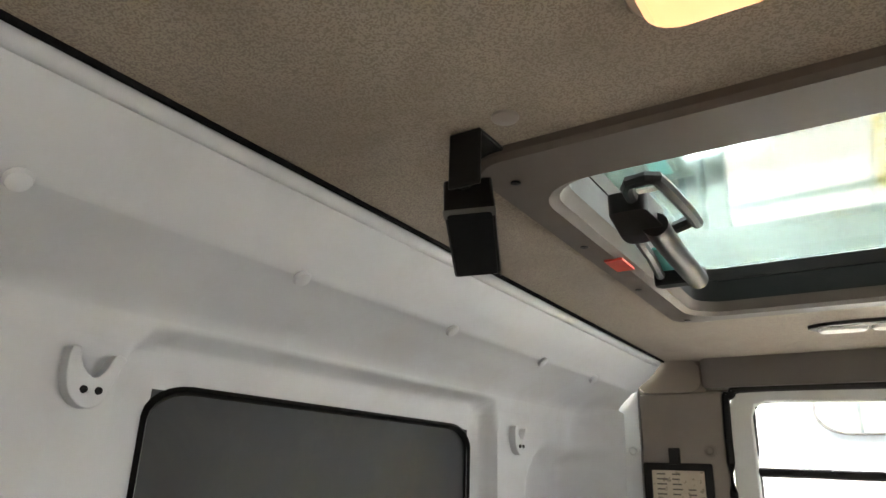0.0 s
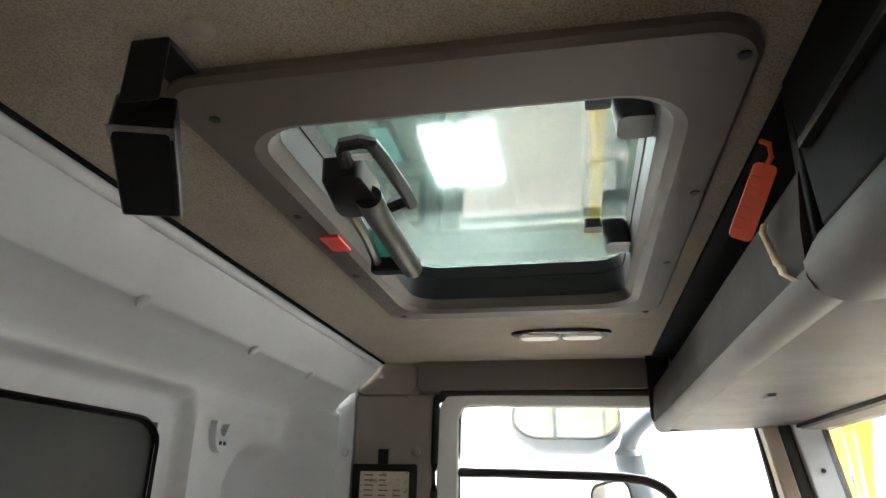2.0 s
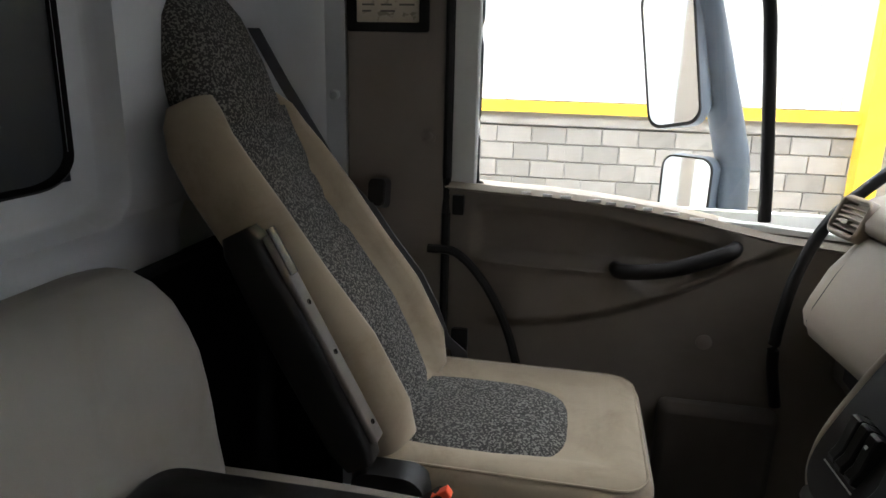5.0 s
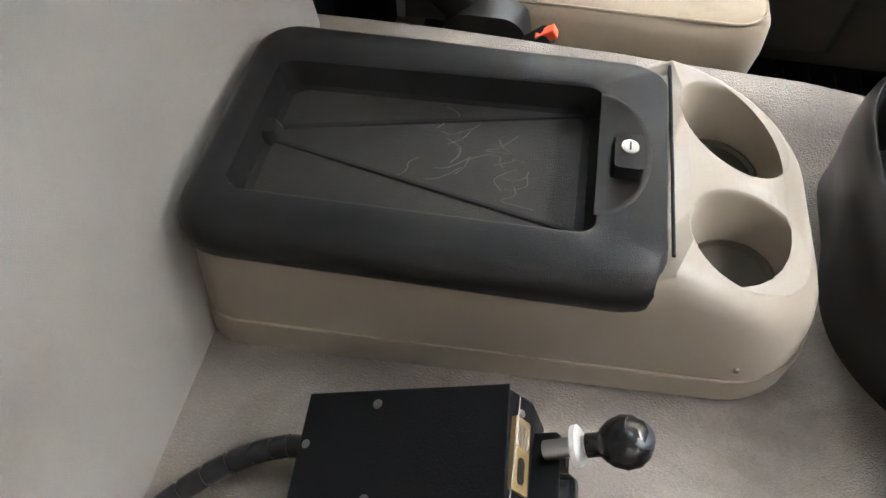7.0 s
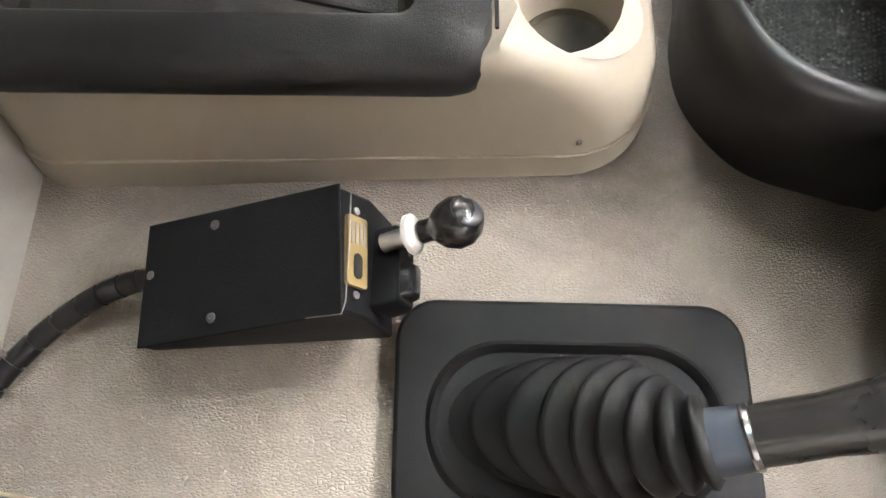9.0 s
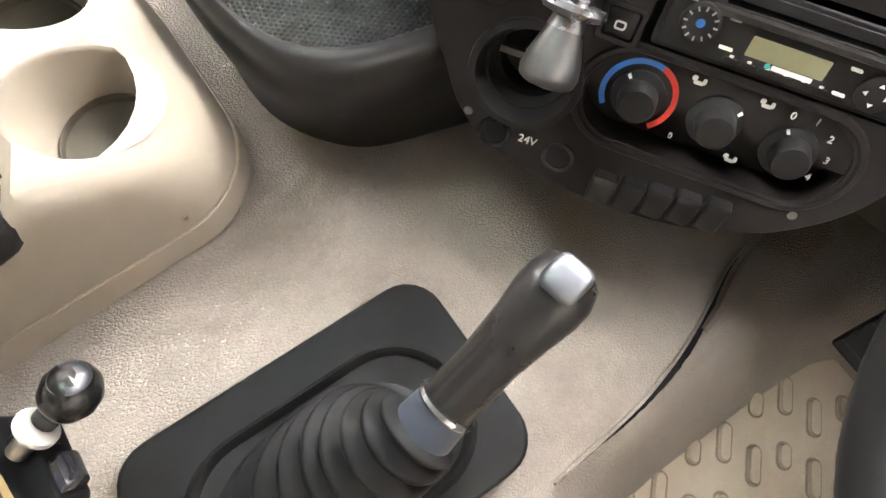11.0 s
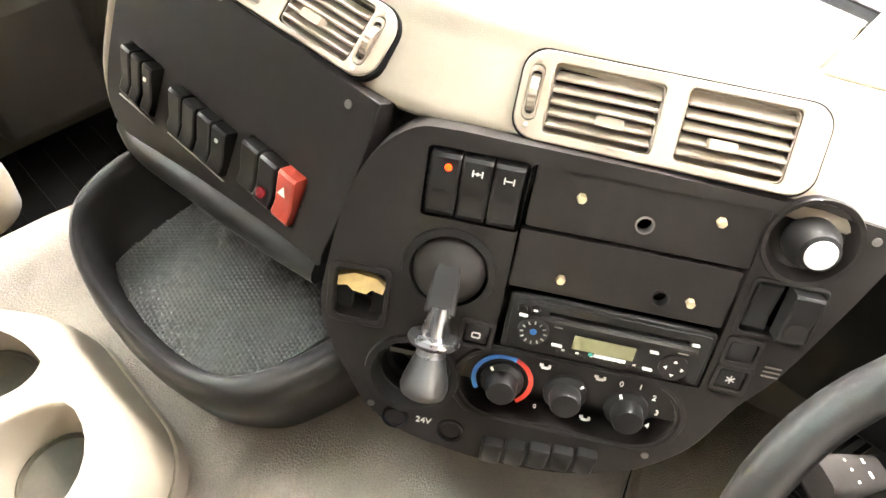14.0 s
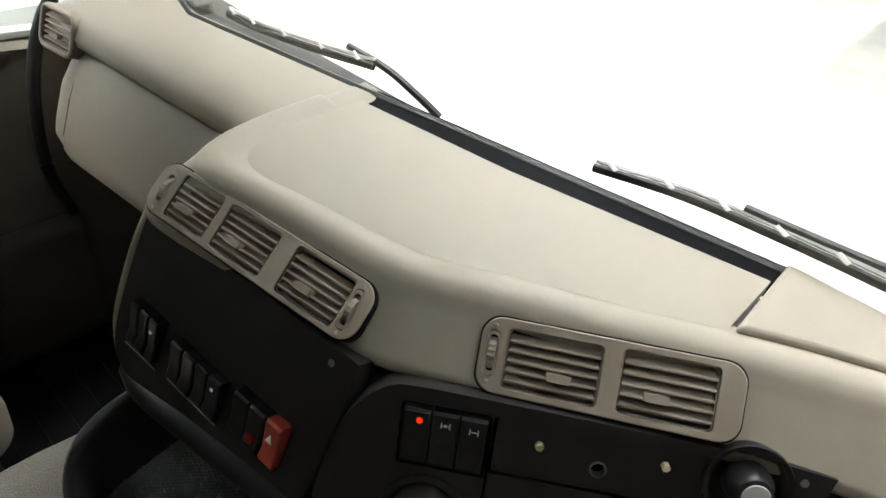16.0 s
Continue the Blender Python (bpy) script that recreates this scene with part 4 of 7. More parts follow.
# seat belt of the passenger seat
belt = thing("seat_belt", (-0.29, 1.9, 0.3), "black webbing seat belt hanging beside the passenger seat", "seat belt")
part("anchor", stack([(rrect(0.045, 0.07, 0.012, 4), -0.02), (rrect(0.04, 0.06, 0.012, 4), 0.025)], basis(Vector((-0.305, 1.9, 0.868)), Vector((1, 0, 0)), Vector((0, 0.2, 0.98)), Vector((0, -0.98, 0.2)))), M_BLACK, belt, "black belt guide on the pillar", bevel=0.003)
def strap(pts, w, t=0.002, side=(1, 0, 0)):
    return rings([[Vector(p) + Vector(side) * w * a + Vector((0, 1, 0)) * t * b for a, b in ((-1, -1), (1, -1), (1, 1), (-1, 1))] for p in pts])
part("webbing", strap([(-0.33, 1.872, 0.85), (-0.274, 1.87, 0.772), (-0.212, 1.87, 0.695), (-0.174, 1.872, 0.62), (-0.147, 1.88, 0.541), (-0.107, 1.895, 0.5), (-0.09, 1.91, 0.4)], 0.019), M_BELT, belt)
part("shoulder_webbing", strap([(-0.33, 1.872, 0.85), (-0.393, 1.87, 0.913), (-0.454, 1.868, 1.011), (-0.51, 1.865, 1.1), (-0.58, 1.865, 1.22)], 0.014), M_BELT, belt)
part("tongue", box(-0.13, -0.09, 1.905, 1.925, 0.47, 0.55, None), M_BLACK, belt, bevel=0.004)
part("stalk_tube", tube(smooth_path([(-0.2, 1.955, 0.73), (-0.13, 1.95, 0.725), (-0.06, 1.94, 0.66), (0.0, 1.935, 0.55), (0.04, 1.93, 0.42)], 6), 0.011, 8), M_RUBBER, belt, "black sheathed tube")

# ---------------------------------------------------------------- console between the seats
con = thing("centre_console", (-0.05, 0.97, 0.5), "tan plastic centre console with black storage lid and two cup holders", "console")


def con_top(x):
    """Height of the console's top: level under the lid, falling away to the front past it."""
    return lerp(0.655, 0.669, step(0.08, 0.09, x)) - 0.34 * max(0, x - 0.095)


def con_loop(z, inset, front=0.0):
    """Outline of the console body; the front end is rounder than the rear."""
    x0, x1, y0, y1 = -0.358 + inset, 0.268 - front - inset, 0.816 + inset * 1.2, 1.135 - inset
    long_x = (-0.2, -0.1, 0.0, 0.03, 0.05, 0.07, 0.09, 0.11)
    flat = []
    for cx, cy_, r, a0 in ((x1, y1, 0.09, 0), (x0, y1, 0.05, 90), (x0, y0, 0.05, 180), (x1, y0, 0.09, 270)):
        sx, sy = (1 if a0 in (0, 270) else -1), (1 if a0 in (0, 90) else -1)
        if a0 == 90:
            flat += [(x, y1, 1) for x in long_x[::-1]]
        if a0 == 270:
            flat += [(x, y0, -1) for x in long_x]
        for k in range(9):
            a = radians(a0 + 90 * k / 8)
            flat.append((cx - sx * r + r * math.cos(a), cy_ - sy * r + r * math.sin(a), sy))
    pts = []
    for px, py, sy in flat:
        zz = z if z <= 0.531 else 0.531 + (z - 0.531) * (con_top(px) - 0.531) / 0.124
        pts.append((px, py + (lerp(0.055, 0.02, min(1, (z - 0.49) / 0.13)) * px if sy < 0 else 0), zz))
    return pts


levels = [con_loop(0.49, 0.0), con_loop(0.53, 0.002, 0.002), con_loop(0.531, 0.004, 0.003), con_loop(0.58, 0.0065, 0.007), con_loop(0.612, 0.009, 0.012), con_loop(0.634, 0.012, 0.018), con_loop(0.647, 0.0165, 0.024), con_loop(0.653, 0.021, 0.03), con_loop(0.655, 0.026, 0.036)]
CUPS = ((0.1555, 1.046, 0.0515, 0.060, 0.97), (0.162, 0.911, 0.052, 0.058, -1.18))


def cup_loop(cup, k, z, n=40):
    cx, cy_, r0, r1, ph = cup
    out = []
    for i in range(n):
        a = 2 * math.pi * i / n
        p, q = r0 * k * math.cos(a), r1 * k * math.sin(a)
        out.append((cx + p * math.cos(ph) - q * math.sin(ph), cy_ + p * math.sin(ph) + q * math.cos(ph), z))
    return out


shell = rings(levels, caps=False)
top_loop = [p for p in levels[-1] if p[0] > 0.049]
split = max(range(len(top_loop)), key=lambda i: abs(top_loop[i][1] - top_loop[i - 1][1]) if abs(top_loop[i][0] - 0.05) < 1e-6 and abs(top_loop[i - 1][0] - 0.05) < 1e-6 else 0)
top_loop = top_loop[split:] + top_loop[:split]
deck = plate([p[:2] for p in top_loop], [[p[:2] for p in cup_loop(c, 1.05, 0)] for c in CUPS], 0, 0.001)
bmesh.ops.delete(deck, geom=[f for f in deck.faces if f.calc_center_median().z < 0.0009], context="FACES")
for v in deck.verts:
    v.co.z = con_top(v.co.x)
wells = []
for c in CUPS:
    loops = []
    for k, dz in ((1.05, 0.0), (1.025, -0.0012), (1.0, -0.004), (0.985, -0.009), (0.93, None), (0.84, None), (0.74, None)):
        flat_z = {0.93: 0.612, 0.84: 0.59, 0.74: 0.578}.get(k)
        loops.append([(x, y, con_top(x) + dz if dz is not None else flat_z) for x, y, _ in cup_loop(c, k, 0)])
    wells.append(rings(loops, caps=False))
bm = join(shell, deck, *wells)
bmesh.ops.remove_doubles(bm, verts=bm.verts, dist=2e-4)
part("body", bm, M_TAN, con, "tan grained plastic body, scuffed near its foot", smooth=42)
for c in CUPS:
    part("cup_insert", rings([cup_loop(c, k, z) for k, z in ((0.8, 0.5835), (0.775, 0.5885), (0.74, 0.589), (0.71, 0.5855), (0.69, 0.573), (0.66, 0.5705), (0.61, 0.57), (0.59, 0.566), (0.575, 0.55), (0.55, 0.545), (0.05, 0.545))]), M_CUP, con, "dirty dark cup holder bottom", smooth=45)

LX0, LX1, LY0, LY1 = -0.348, 0.0865, 0.829, 1.112


def lid_loop(inset, z, r=0.045):
    pts = []
    for x, y in rrect(LX1 - LX0 - 2 * inset, LY1 - LY0 - 2 * inset, max(0.006, r - inset), 6, (LX0 + LX1) / 2, (LY0 + LY1) / 2):
        far = step(LY0, LY1, y)
        right = step(0.03, 0.075, x)
        dx, dy = (x - (LX1 - r)) / (r - inset), (LY0 + r - y) / (r - inset)
        if dx > 0 and dy > 0:  # the front corner on the driver's side is squarer
            f = (dx * dx + dy * dy) ** 0.5 / (dx ** 2.8 + dy ** 2.8) ** (1 / 2.8)
            x, y = LX1 - r + dx * f * (r - inset), LY0 + r - dy * f * (r - inset)
        pts.append((x + max(0, inset) * 0.88 * right * step(LY0, LY0 + 0.06, y), y + 0.02 * x * (1 - far) + 0.03 * min(0, x + 0.2) * far, z))
    return pts


def tray_loop(inset, z):
    # the well narrows towards the rear
    pts = []
    for x, y in rrect(0.33 - 2 * inset, 0.222 - 2 * inset, 0.018, 6, -0.143, 0.0):
        k = (x + 0.31) / 0.33
        pts.append((x, lerp(0.956, 0.9675, k) + y * lerp(0.77, 0.81, k), z))
    return pts


lid = part("lid", rings([lid_loop(0.0, 0.622), lid_loop(-0.006, 0.634), lid_loop(-0.004, 0.648), lid_loop(0.004, 0.661), lid_loop(0.014, 0.668), tray_loop(-0.006, 0.669), tray_loop(-0.001, 0.667), tray_loop(0.002, 0.655), tray_loop(0.006, 0.64), tray_loop(0.012, 0.637), tray_loop(0.03, 0.6365)]), M_LID, con, "black grained lid with a shallow ribbed tray", smooth=42)
for a, b in (((-0.303, 0.972), (0.010, 1.046)), ((-0.298, 0.957), (0.016, 0.894))):
    part("rib", tube([(a[0], a[1], 0.6375), ((a[0] + b[0]) / 2, (a[1] + b[1]) / 2, 0.6375), (b[0], b[1], 0.6375)], 0.0036, 6), M_LID, lid)
part("tray_floor", rings([tray_loop(0.014, 0.635), tray_loop(0.014, 0.6385)]), M_TRAY, lid, "dusty, scratched floor of the lid tray")
rng_s = random.Random(5)
for k in range(16):
    sx, sy, sa = rng_s.uniform(-0.16, -0.02), rng_s.uniform(0.93, 1.02), rng_s.uniform(0, 6.28)
    pts = [(sx + 0.011 * j * math.cos(sa + 0.25 * j * rng_s.uniform(-1, 1)), sy + 0.011 * j * math.sin(sa + 0.25 * j), 0.6385) for j in range(4)]
    part("scratch", tube(smooth_path(pts, 3), 0.00035, 4), M_SCRATCH, lid)
part("rib_foot", stack([(rrect(0.022, 0.03, 0.008, 4, -0.3, 0.964), 0.637), (rrect(0.014, 0.02, 0.006, 4, -0.3, 0.964), 0.652)]), M_LID, lid)
latch = part("latch_recess", rings([[(0.02 + rx * math.sin(radians(a)), 0.972 - ry * math.cos(radians(a)), z) for a in range(0, 181, 10)] for rx, ry, z in ((0.05, 0.076, 0.669), (0.048, 0.074, 0.6705), (0.044, 0.07, 0.6705), (0.042, 0.068, 0.6694))]), M_PANEL, lid)
lock = part("lock", stack([(rrect(0.028, 0.044, 0.004, 3, 0.046, 0.962), 0.669), (rrect(0.026, 0.042, 0.004, 3, 0.046, 0.962), 0.684)]), M_BLACK, lid, "black latch with a steel key cylinder")
part("key_cylinder", lathe([(0.008, 0), (0.008, 0.0018), (0.0065, 0.0022), (0.0, 0.0022)], 18, Matrix.Translation((0.046, 0.966, 0.684))), M_STEEL, lock)
part("key_slot", box(0.0452, 0.0468, 0.961, 0.971, 0.6863, 0.6868), M_BLACK, lock)
part("seam", tube([(0.0885, 0.866, 0.6668), (0.0882, 0.98, 0.6676), (0.088, 1.105, 0.6664)], 0.0018, 6), M_BLACK, con)
part("foot_line", tube([(p[0], p[1], 0.531) for p in con_loop(0.531, 0.002, 0.004)][35:] + [(p[0], p[1], 0.531) for p in con_loop(0.531, 0.002, 0.004)][:2], 0.0015, 5), M_TAN, con)
part("scuff", box(0.176, 0.1795, 0.8275, 0.8345, 0.55, 0.556), M_BROWNDK, con)

# ---------------------------------------------------------------- auxiliary control box
cbox = thing("control_box", (-0.11, 0.69, 0.5), "black metal control box with a lever, lying on the floor vinyl", "control box")
bm = rings([[(-0.19, 0.73, 0.49), (-0.03, 0.735, 0.49), (-0.01, 0.662, 0.49), (-0.18, 0.655, 0.49)], [(-0.202, 0.736, 0.53), (0.006, 0.742, 0.56), (0.01, 0.64, 0.563), (-0.192, 0.63, 0.54)], [(-0.203, 0.736, 0.54), (-0.009, 0.742, 0.61), (-0.005, 0.642, 0.612), (-0.193, 0.63, 0.55)], [(-0.203, 0.735, 0.55), (-0.031, 0.741, 0.635), (-0.024, 0.643, 0.637), (-0.194, 0.63, 0.557)]])
part("case", bm, M_BOXBLACK, cbox, "black painted sheet steel case", bevel=0.0025)
part("cover", rings([[(-0.204, 0.737, 0.5505), (-0.030, 0.743, 0.6355), (-0.022, 0.641, 0.6375), (-0.195, 0.628, 0.5575)], [(-0.205, 0.737, 0.5525), (-0.031, 0.743, 0.6375), (-0.023, 0.641, 0.6395), (-0.196, 0.628, 0.5595)]]), M_BOXBLACK, cbox, "black cover plate, chipped edges", bevel=0.001)
part("chipped_edge", tube([(-0.0215, 0.735, 0.6375), (-0.0205, 0.69, 0.638), (-0.0205, 0.65, 0.6385), (-0.023, 0.6405, 0.639), (-0.05, 0.6395, 0.628)], 0.0005, 5), M_SCREW, cbox, "bare metal on the chipped edge")
up = Vector((-0.43, -0.02, 0.9)).normalized()
for p in ((-0.137, 0.726, 0.586), (-0.129, 0.647, 0.591), (-0.194, 0.69, 0.5575)):
    part("screw", lathe([(0.0042, 0), (0.004, 0.0015), (0.0015, 0.002), (0.0, 0.0012)], 12, basis(Vector(p), up.orthogonal().normalized(), up.cross(up.orthogonal()).normalized(), up)), M_SCREW, cbox)
E1 = basis(Vector((0.001, 0.691, 0.603)), Vector((0.02, -0.973, 0.23)).normalized(), Vector((-0.44, 0.09, 0.893)).normalized(), Vector((0.876, 0.119, 0.428)).normalized())
E2 = basis(Vector((-0.0165, 0.692, 0.6255)), Vector((0.05, -0.998, 0.02)).normalized(), Vector((-0.61, 0.0, 0.79)).normalized(), Vector((0.79, 0.03, 0.61)).normalized())
part("label_plate", plate(rrect(0.056, 0.021, 0.002, 2, 0.0, 0.0), [], -0.002, 0.002, E2), M_LABEL, cbox, "brass-coloured label plate")
for k in range(4):
    part("print_line", plate(rrect(0.018, 0.0018, 0.0004, 1, -0.014, -0.007 + k * 0.0045), [], 0.002, 0.0026, E2), M_BROWNDK, cbox)
part("maker_mark", plate(rrect(0.02, 0.009, 0.0044, 4, 0.012, 0.0), [], 0.002, 0.0026, E2), M_BLACK, cbox)
head = part("switch_head", stack([(rrect(0.072, 0.032, 0.003, 2, 0.004, -0.011), -0.006), (rrect(0.07, 0.03, 0.003, 2, 0.004, -0.011), 0.014), (rrect(0.066, 0.026, 0.003, 2, 0.004, -0.011), 0.017)], E1), M_BOXBLACK, cbox, "black moulded switch head", bevel=0.001)
part("rocker", stack([(rrect(0.03, 0.022, 0.002, 3, 0.018, -0.011), 0.015), (rrect(0.028, 0.02, 0.004, 3, 0.018, -0.011), 0.024), (rrect(0.024, 0.01, 0.004, 3, 0.018, -0.011), 0.027)], E1), M_GLOSSBLACK, head, "glossy black rocker")
part("head_slot", plate(rrect(0.014, 0.004, 0.001, 2, -0.014, -0.014), [], 0.016, 0.0178, E1), M_PANEL, head)
for qx in (-0.033, 0.034):
    part("screw", lathe([(0.0032, 0), (0.003, 0.0012), (0.0, 0.0016)], 10, E2 @ Matrix.Translation((qx, 0.0, 0.0))), M_SCREW, cbox)
lever = part("lever", tube([E1 @ Vector((-0.0105, 0.011, 0.008)), E1 @ Vector((-0.0105, 0.013, 0.05))], 0.0075, 14), M_STEEL, cbox, "steel lever")
part("collar", lathe([(0.008, 0), (0.0165, 0.001), (0.0165, 0.005), (0.012, 0.008), (0.0, 0.0085)], 24, E1 @ Matrix.Translation((-0.0105, 0.013, 0.031))), M_CAP, lever, "pale plastic collar")
kb = part("knob", lathe([(0.0, 0.008), (0.0095, 0.008), (0.0095, 0.0175), (0.0132, 0.0205), (0.018, 0.0265), (0.0212, 0.036), (0.0196, 0.0455), (0.0142, 0.0525), (0.007, 0.0562), (0.0, 0.057)], 36, E1 @ Matrix.Translation((-0.0100, 0.013, 0.034))), M_GRIP, lever, "worn black ball knob", smooth=70)
part("knob_badge", lathe([(0.0142, 0), (0.0138, 0.0012), (0.010, 0.0034), (0.005, 0.0046), (0.0, 0.005)], 24, E1 @ Matrix.Translation((-0.0100, 0.013, 0.072)) @ pose(0, 0, 0, -40, -8, 0) @ Matrix.Translation((0, 0, 0.0142))), M_SATIN, kb, "satin chrome badge", smooth=60)
hose = smooth_path([(-0.19, 0.693, 0.535), (-0.22, 0.692, 0.53), (-0.262, 0.675, 0.52), (-0.305, 0.64, 0.512), (-0.335, 0.595, 0.512), (-0.352, 0.54, 0.51), (-0.36, 0.45, 0.505)], 14)
hose_t = thing("cable_hose", (-0.3, 0.62, 0.5), "black cable in spiral wrap on the floor", "cable")
part("cable", tube(hose, 0.0088, 12), M_BLACK, hose_t)
for i in range(0, len(hose) - 6, 6):
    seg = hose[i:i + 6]
    part("wrap_turn", tube(seg, 0.0105, 12), M_RUBBER, hose_t)

# ---------------------------------------------------------------- gear lever
gear = thing("gear_lever", (0.18, 0.6, 0.485), "black gear lever with a ribbed rubber boot", "gear lever")
GB = basis(Vector((0.173, 0.586, 0.492)), Vector((0.998, 0.0, -0.02)), Vector((0, 1, 0)), Vector((0.02, 0, 0.998)))
part("boot_plate", plate(rrect(0.325, 0.205, 0.038, 6), [rrect(0.262, 0.138, 0.065, 8, 0.0, -0.008)], 0, 0.012, GB), M_GAITER, gear, "dark grey boot surround", bevel=0.004)
bx = rings([[GB @ Vector((x, y, z)) for x, y in rrect(w, h, min(h / 2 - 0.001, 0.068), 8, 0.0, -0.008)] for w, h, z in ((0.27, 0.146, 0.0115), (0.262, 0.138, 0.016), (0.254, 0.13, 0.012), (0.246, 0.122, 0.003))], caps=False)
part("boot_rim", bx, M_GAITER, gear)
part("boot_well", plate(rrect(0.29, 0.17, 0.07, 8, 0.0, -0.008), [], 0.001, 0.007, GB), M_GAITER, gear)
base, tip = Vector((0.16, 0.58, 0.49)), Vector((0.243, 0.557, 0.622))
lean = (Vector((0.366, 0.579, 0.70)) - tip).normalized()
axis = (tip - base).normalized()
loops = []
n_rib = 9
for i in range(n_rib * 10 + 1):
    k = i / (n_rib * 10)
    c = base.lerp(tip, k ** 1.05)
    r = lerp(0.088, 0.027, k ** 0.8) + 0.0145 * ((1 - abs(2 * ((k * n_rib) % 1) - 1) ** 1.6) ** 1.15 - 0.55) * (1 - 0.35 * k)
    w = lerp(0, 1, step(0.0, 0.55, k))
    nrm = Vector((0, 0, 1)).lerp(axis.lerp(lean, step(0.55, 1.0, k)), w).normalized()
    s1 = Vector((1, 0, 0)) - nrm * nrm.x
    s1.normalize()
    s2 = nrm.cross(s1)
    q = lerp(1.28, 1.0, w)
    loops.append([c + s1 * r * q * math.cos(2 * math.pi * j / 36) + s2 * r * lerp(0.68, 1, w) * math.sin(2 * math.pi * j / 36) for j in range(36)])
part("boot", rings(loops, caps=False), M_GAITER, gear, "ribbed black rubber boot", smooth=70)
AX = basis(tip, lean.orthogonal().normalized(), lean.cross(lean.orthogonal()).normalized(), lean)
part("collar", lathe([(0.024, -0.012), (0.0245, 0.0), (0.0225, 0.022), (0.0, 0.022)], 28, AX), M_COLLAR, gear, "dark blue-grey collar")
part("ring", lathe([(0.0235, 0.021), (0.0245, 0.023), (0.0235, 0.026), (0.0, 0.026)], 28, AX), M_CHROME, gear, "thin chrome ring")
grip_axis = (Vector((0.366, 0.579, 0.70)) - (tip + lean * 0.024))
gl = grip_axis.length
ga = grip_axis.normalized()
side = ga.cross(Vector((0, 0, 1))).normalized()
GX = basis(tip + lean * 0.022, side.cross(ga).normalized(), side * -1, ga)
grip = part("grip", lathe([(0.021, 0), (0.0215, 0.02), (0.021, gl * 0.4), (0.0235, gl * 0.65), (0.027, gl * 0.85), (0.027, gl * 0.97), (0.022, gl * 1.08), (0.012, gl * 1.13), (0.0, gl * 1.135)], 28, GX), M_GRIP, gear, "smooth black leather-look grip", smooth=60)
part("grip_badge", stack([(rrect(0.031, 0.029, 0.008, 5), 0), (rrect(0.029, 0.027, 0.008, 5), 0.0022), (rrect(0.024, 0.022, 0.007, 5), 0.0034), (rrect(0.016, 0.014, 0.005, 5), 0.0041), (rrect(0.006, 0.005, 0.002, 5), 0.0043)], GX @ Matrix.Translation((0.0155, 0, gl * 1.02)) @ pose(0, 0, 0, 0, 62, 0) @ Matrix.Translation((0, 0, 0.0085))), M_SATIN, grip, "satin chrome shift badge", smooth=60)

# ---------------------------------------------------------------- dashboard
dash = thing("dashboard", (0.7, 0.95, 0.6), "tan moulded dashboard with charcoal switch panels and air vents", "dashboard")
U, V, N = Vector((0.5395, -0.842, 0.0)), Vector((0.3765, 0.2413, 0.8944)), Vector((-0.7531, -0.4825, 0.4472))
PC = Vector((0.5738, 0.6922, 0.7859))
TW = radians(2.4)
UT, VT = U * math.cos(TW) + V * math.sin(TW), V * math.cos(TW) - U * math.sin(TW)


def on_panel(u, v, d=0.0):
    """The pose on the centre panel's face at (u, v), d in front of it."""
    return basis(PC + U * u + V * v + N * d, UT, VT, N)


def tw(u, v):
    return (u * math.cos(TW) + v * math.sin(TW), -u * math.sin(TW) + v * math.cos(TW))


def hole(u, v, w, h, r, n=4):
    a, b = tw(u, v)
    return rrect(w, h, r, n, a, b)


def roundhole(u, v, r, n=28):
    a, b = tw(u, v)
    return [(a + r * math.cos(2 * math.pi * i / n), b + r * math.sin(2 * math.pi * i / n)) for i in range(n)]


PB = on_panel(0, 0)
outline = [tuple(p[:2]) for p in smooth_path([(*tw(u, v), 0) for u, v in ((-0.10, 0.119), (-0.138, 0.113), (-0.17, 0.082), (-0.187, 0.04), (-0.197, -0.02), (-0.2, -0.08), (-0.186, -0.125), (-0.164, -0.16), (-0.142, -0.192), (-0.105, -0.218), (-0.05, -0.229), (0.0, -0.232), (0.07, -0.225), (0.122, -0.207), (0.155, -0.188), (0.19, -0.148), (0.213, -0.085), (0.235, -0.04), (0.262, 0.05), (0.278, 0.118))], 5)] + [tw(0.2, 0.1235), tw(0.05, 0.122)]
cp = part("centre_panel", plate(outline, [hole(-0.078, 0.0705, 0.089, 0.066, 0.004), hole(-0.164, -0.063, 0.05, 0.056, 0.008), hole(0.069, 0.0155, 0.2, 0.188, 0.003), hole(0.058, -0.127, 0.216, 0.076, 0.038, 8),
                                          roundhole(0.204, 0.094, 0.038), hole(0.207, 0.026, 0.062, 0.056, 0.006), roundhole(-0.098, -0.143, 0.041), roundhole(-0.084, -0.0145, 0.037), hole(-0.0448, -0.0747, 0.026, 0.026, 0.003), hole(0.1928, -0.0237, 0.026, 0.022, 0.003), hole(0.1945, -0.0549, 0.03, 0.026, 0.003)], -0.035, 0.0, PB),
          M_PANEL, dash, "charcoal centre panel", bevel=0.0035)
part("panel_back", plate([(p[0] * 0.97, p[1] * 0.97) for p in outline], [roundhole(-0.098, -0.143, 0.03), hole(-0.164, -0.075, 0.02, 0.024, 0.002), roundhole(0.204, 0.094, 0.02)], -0.06, -0.036, PB), M_BLACK, dash)


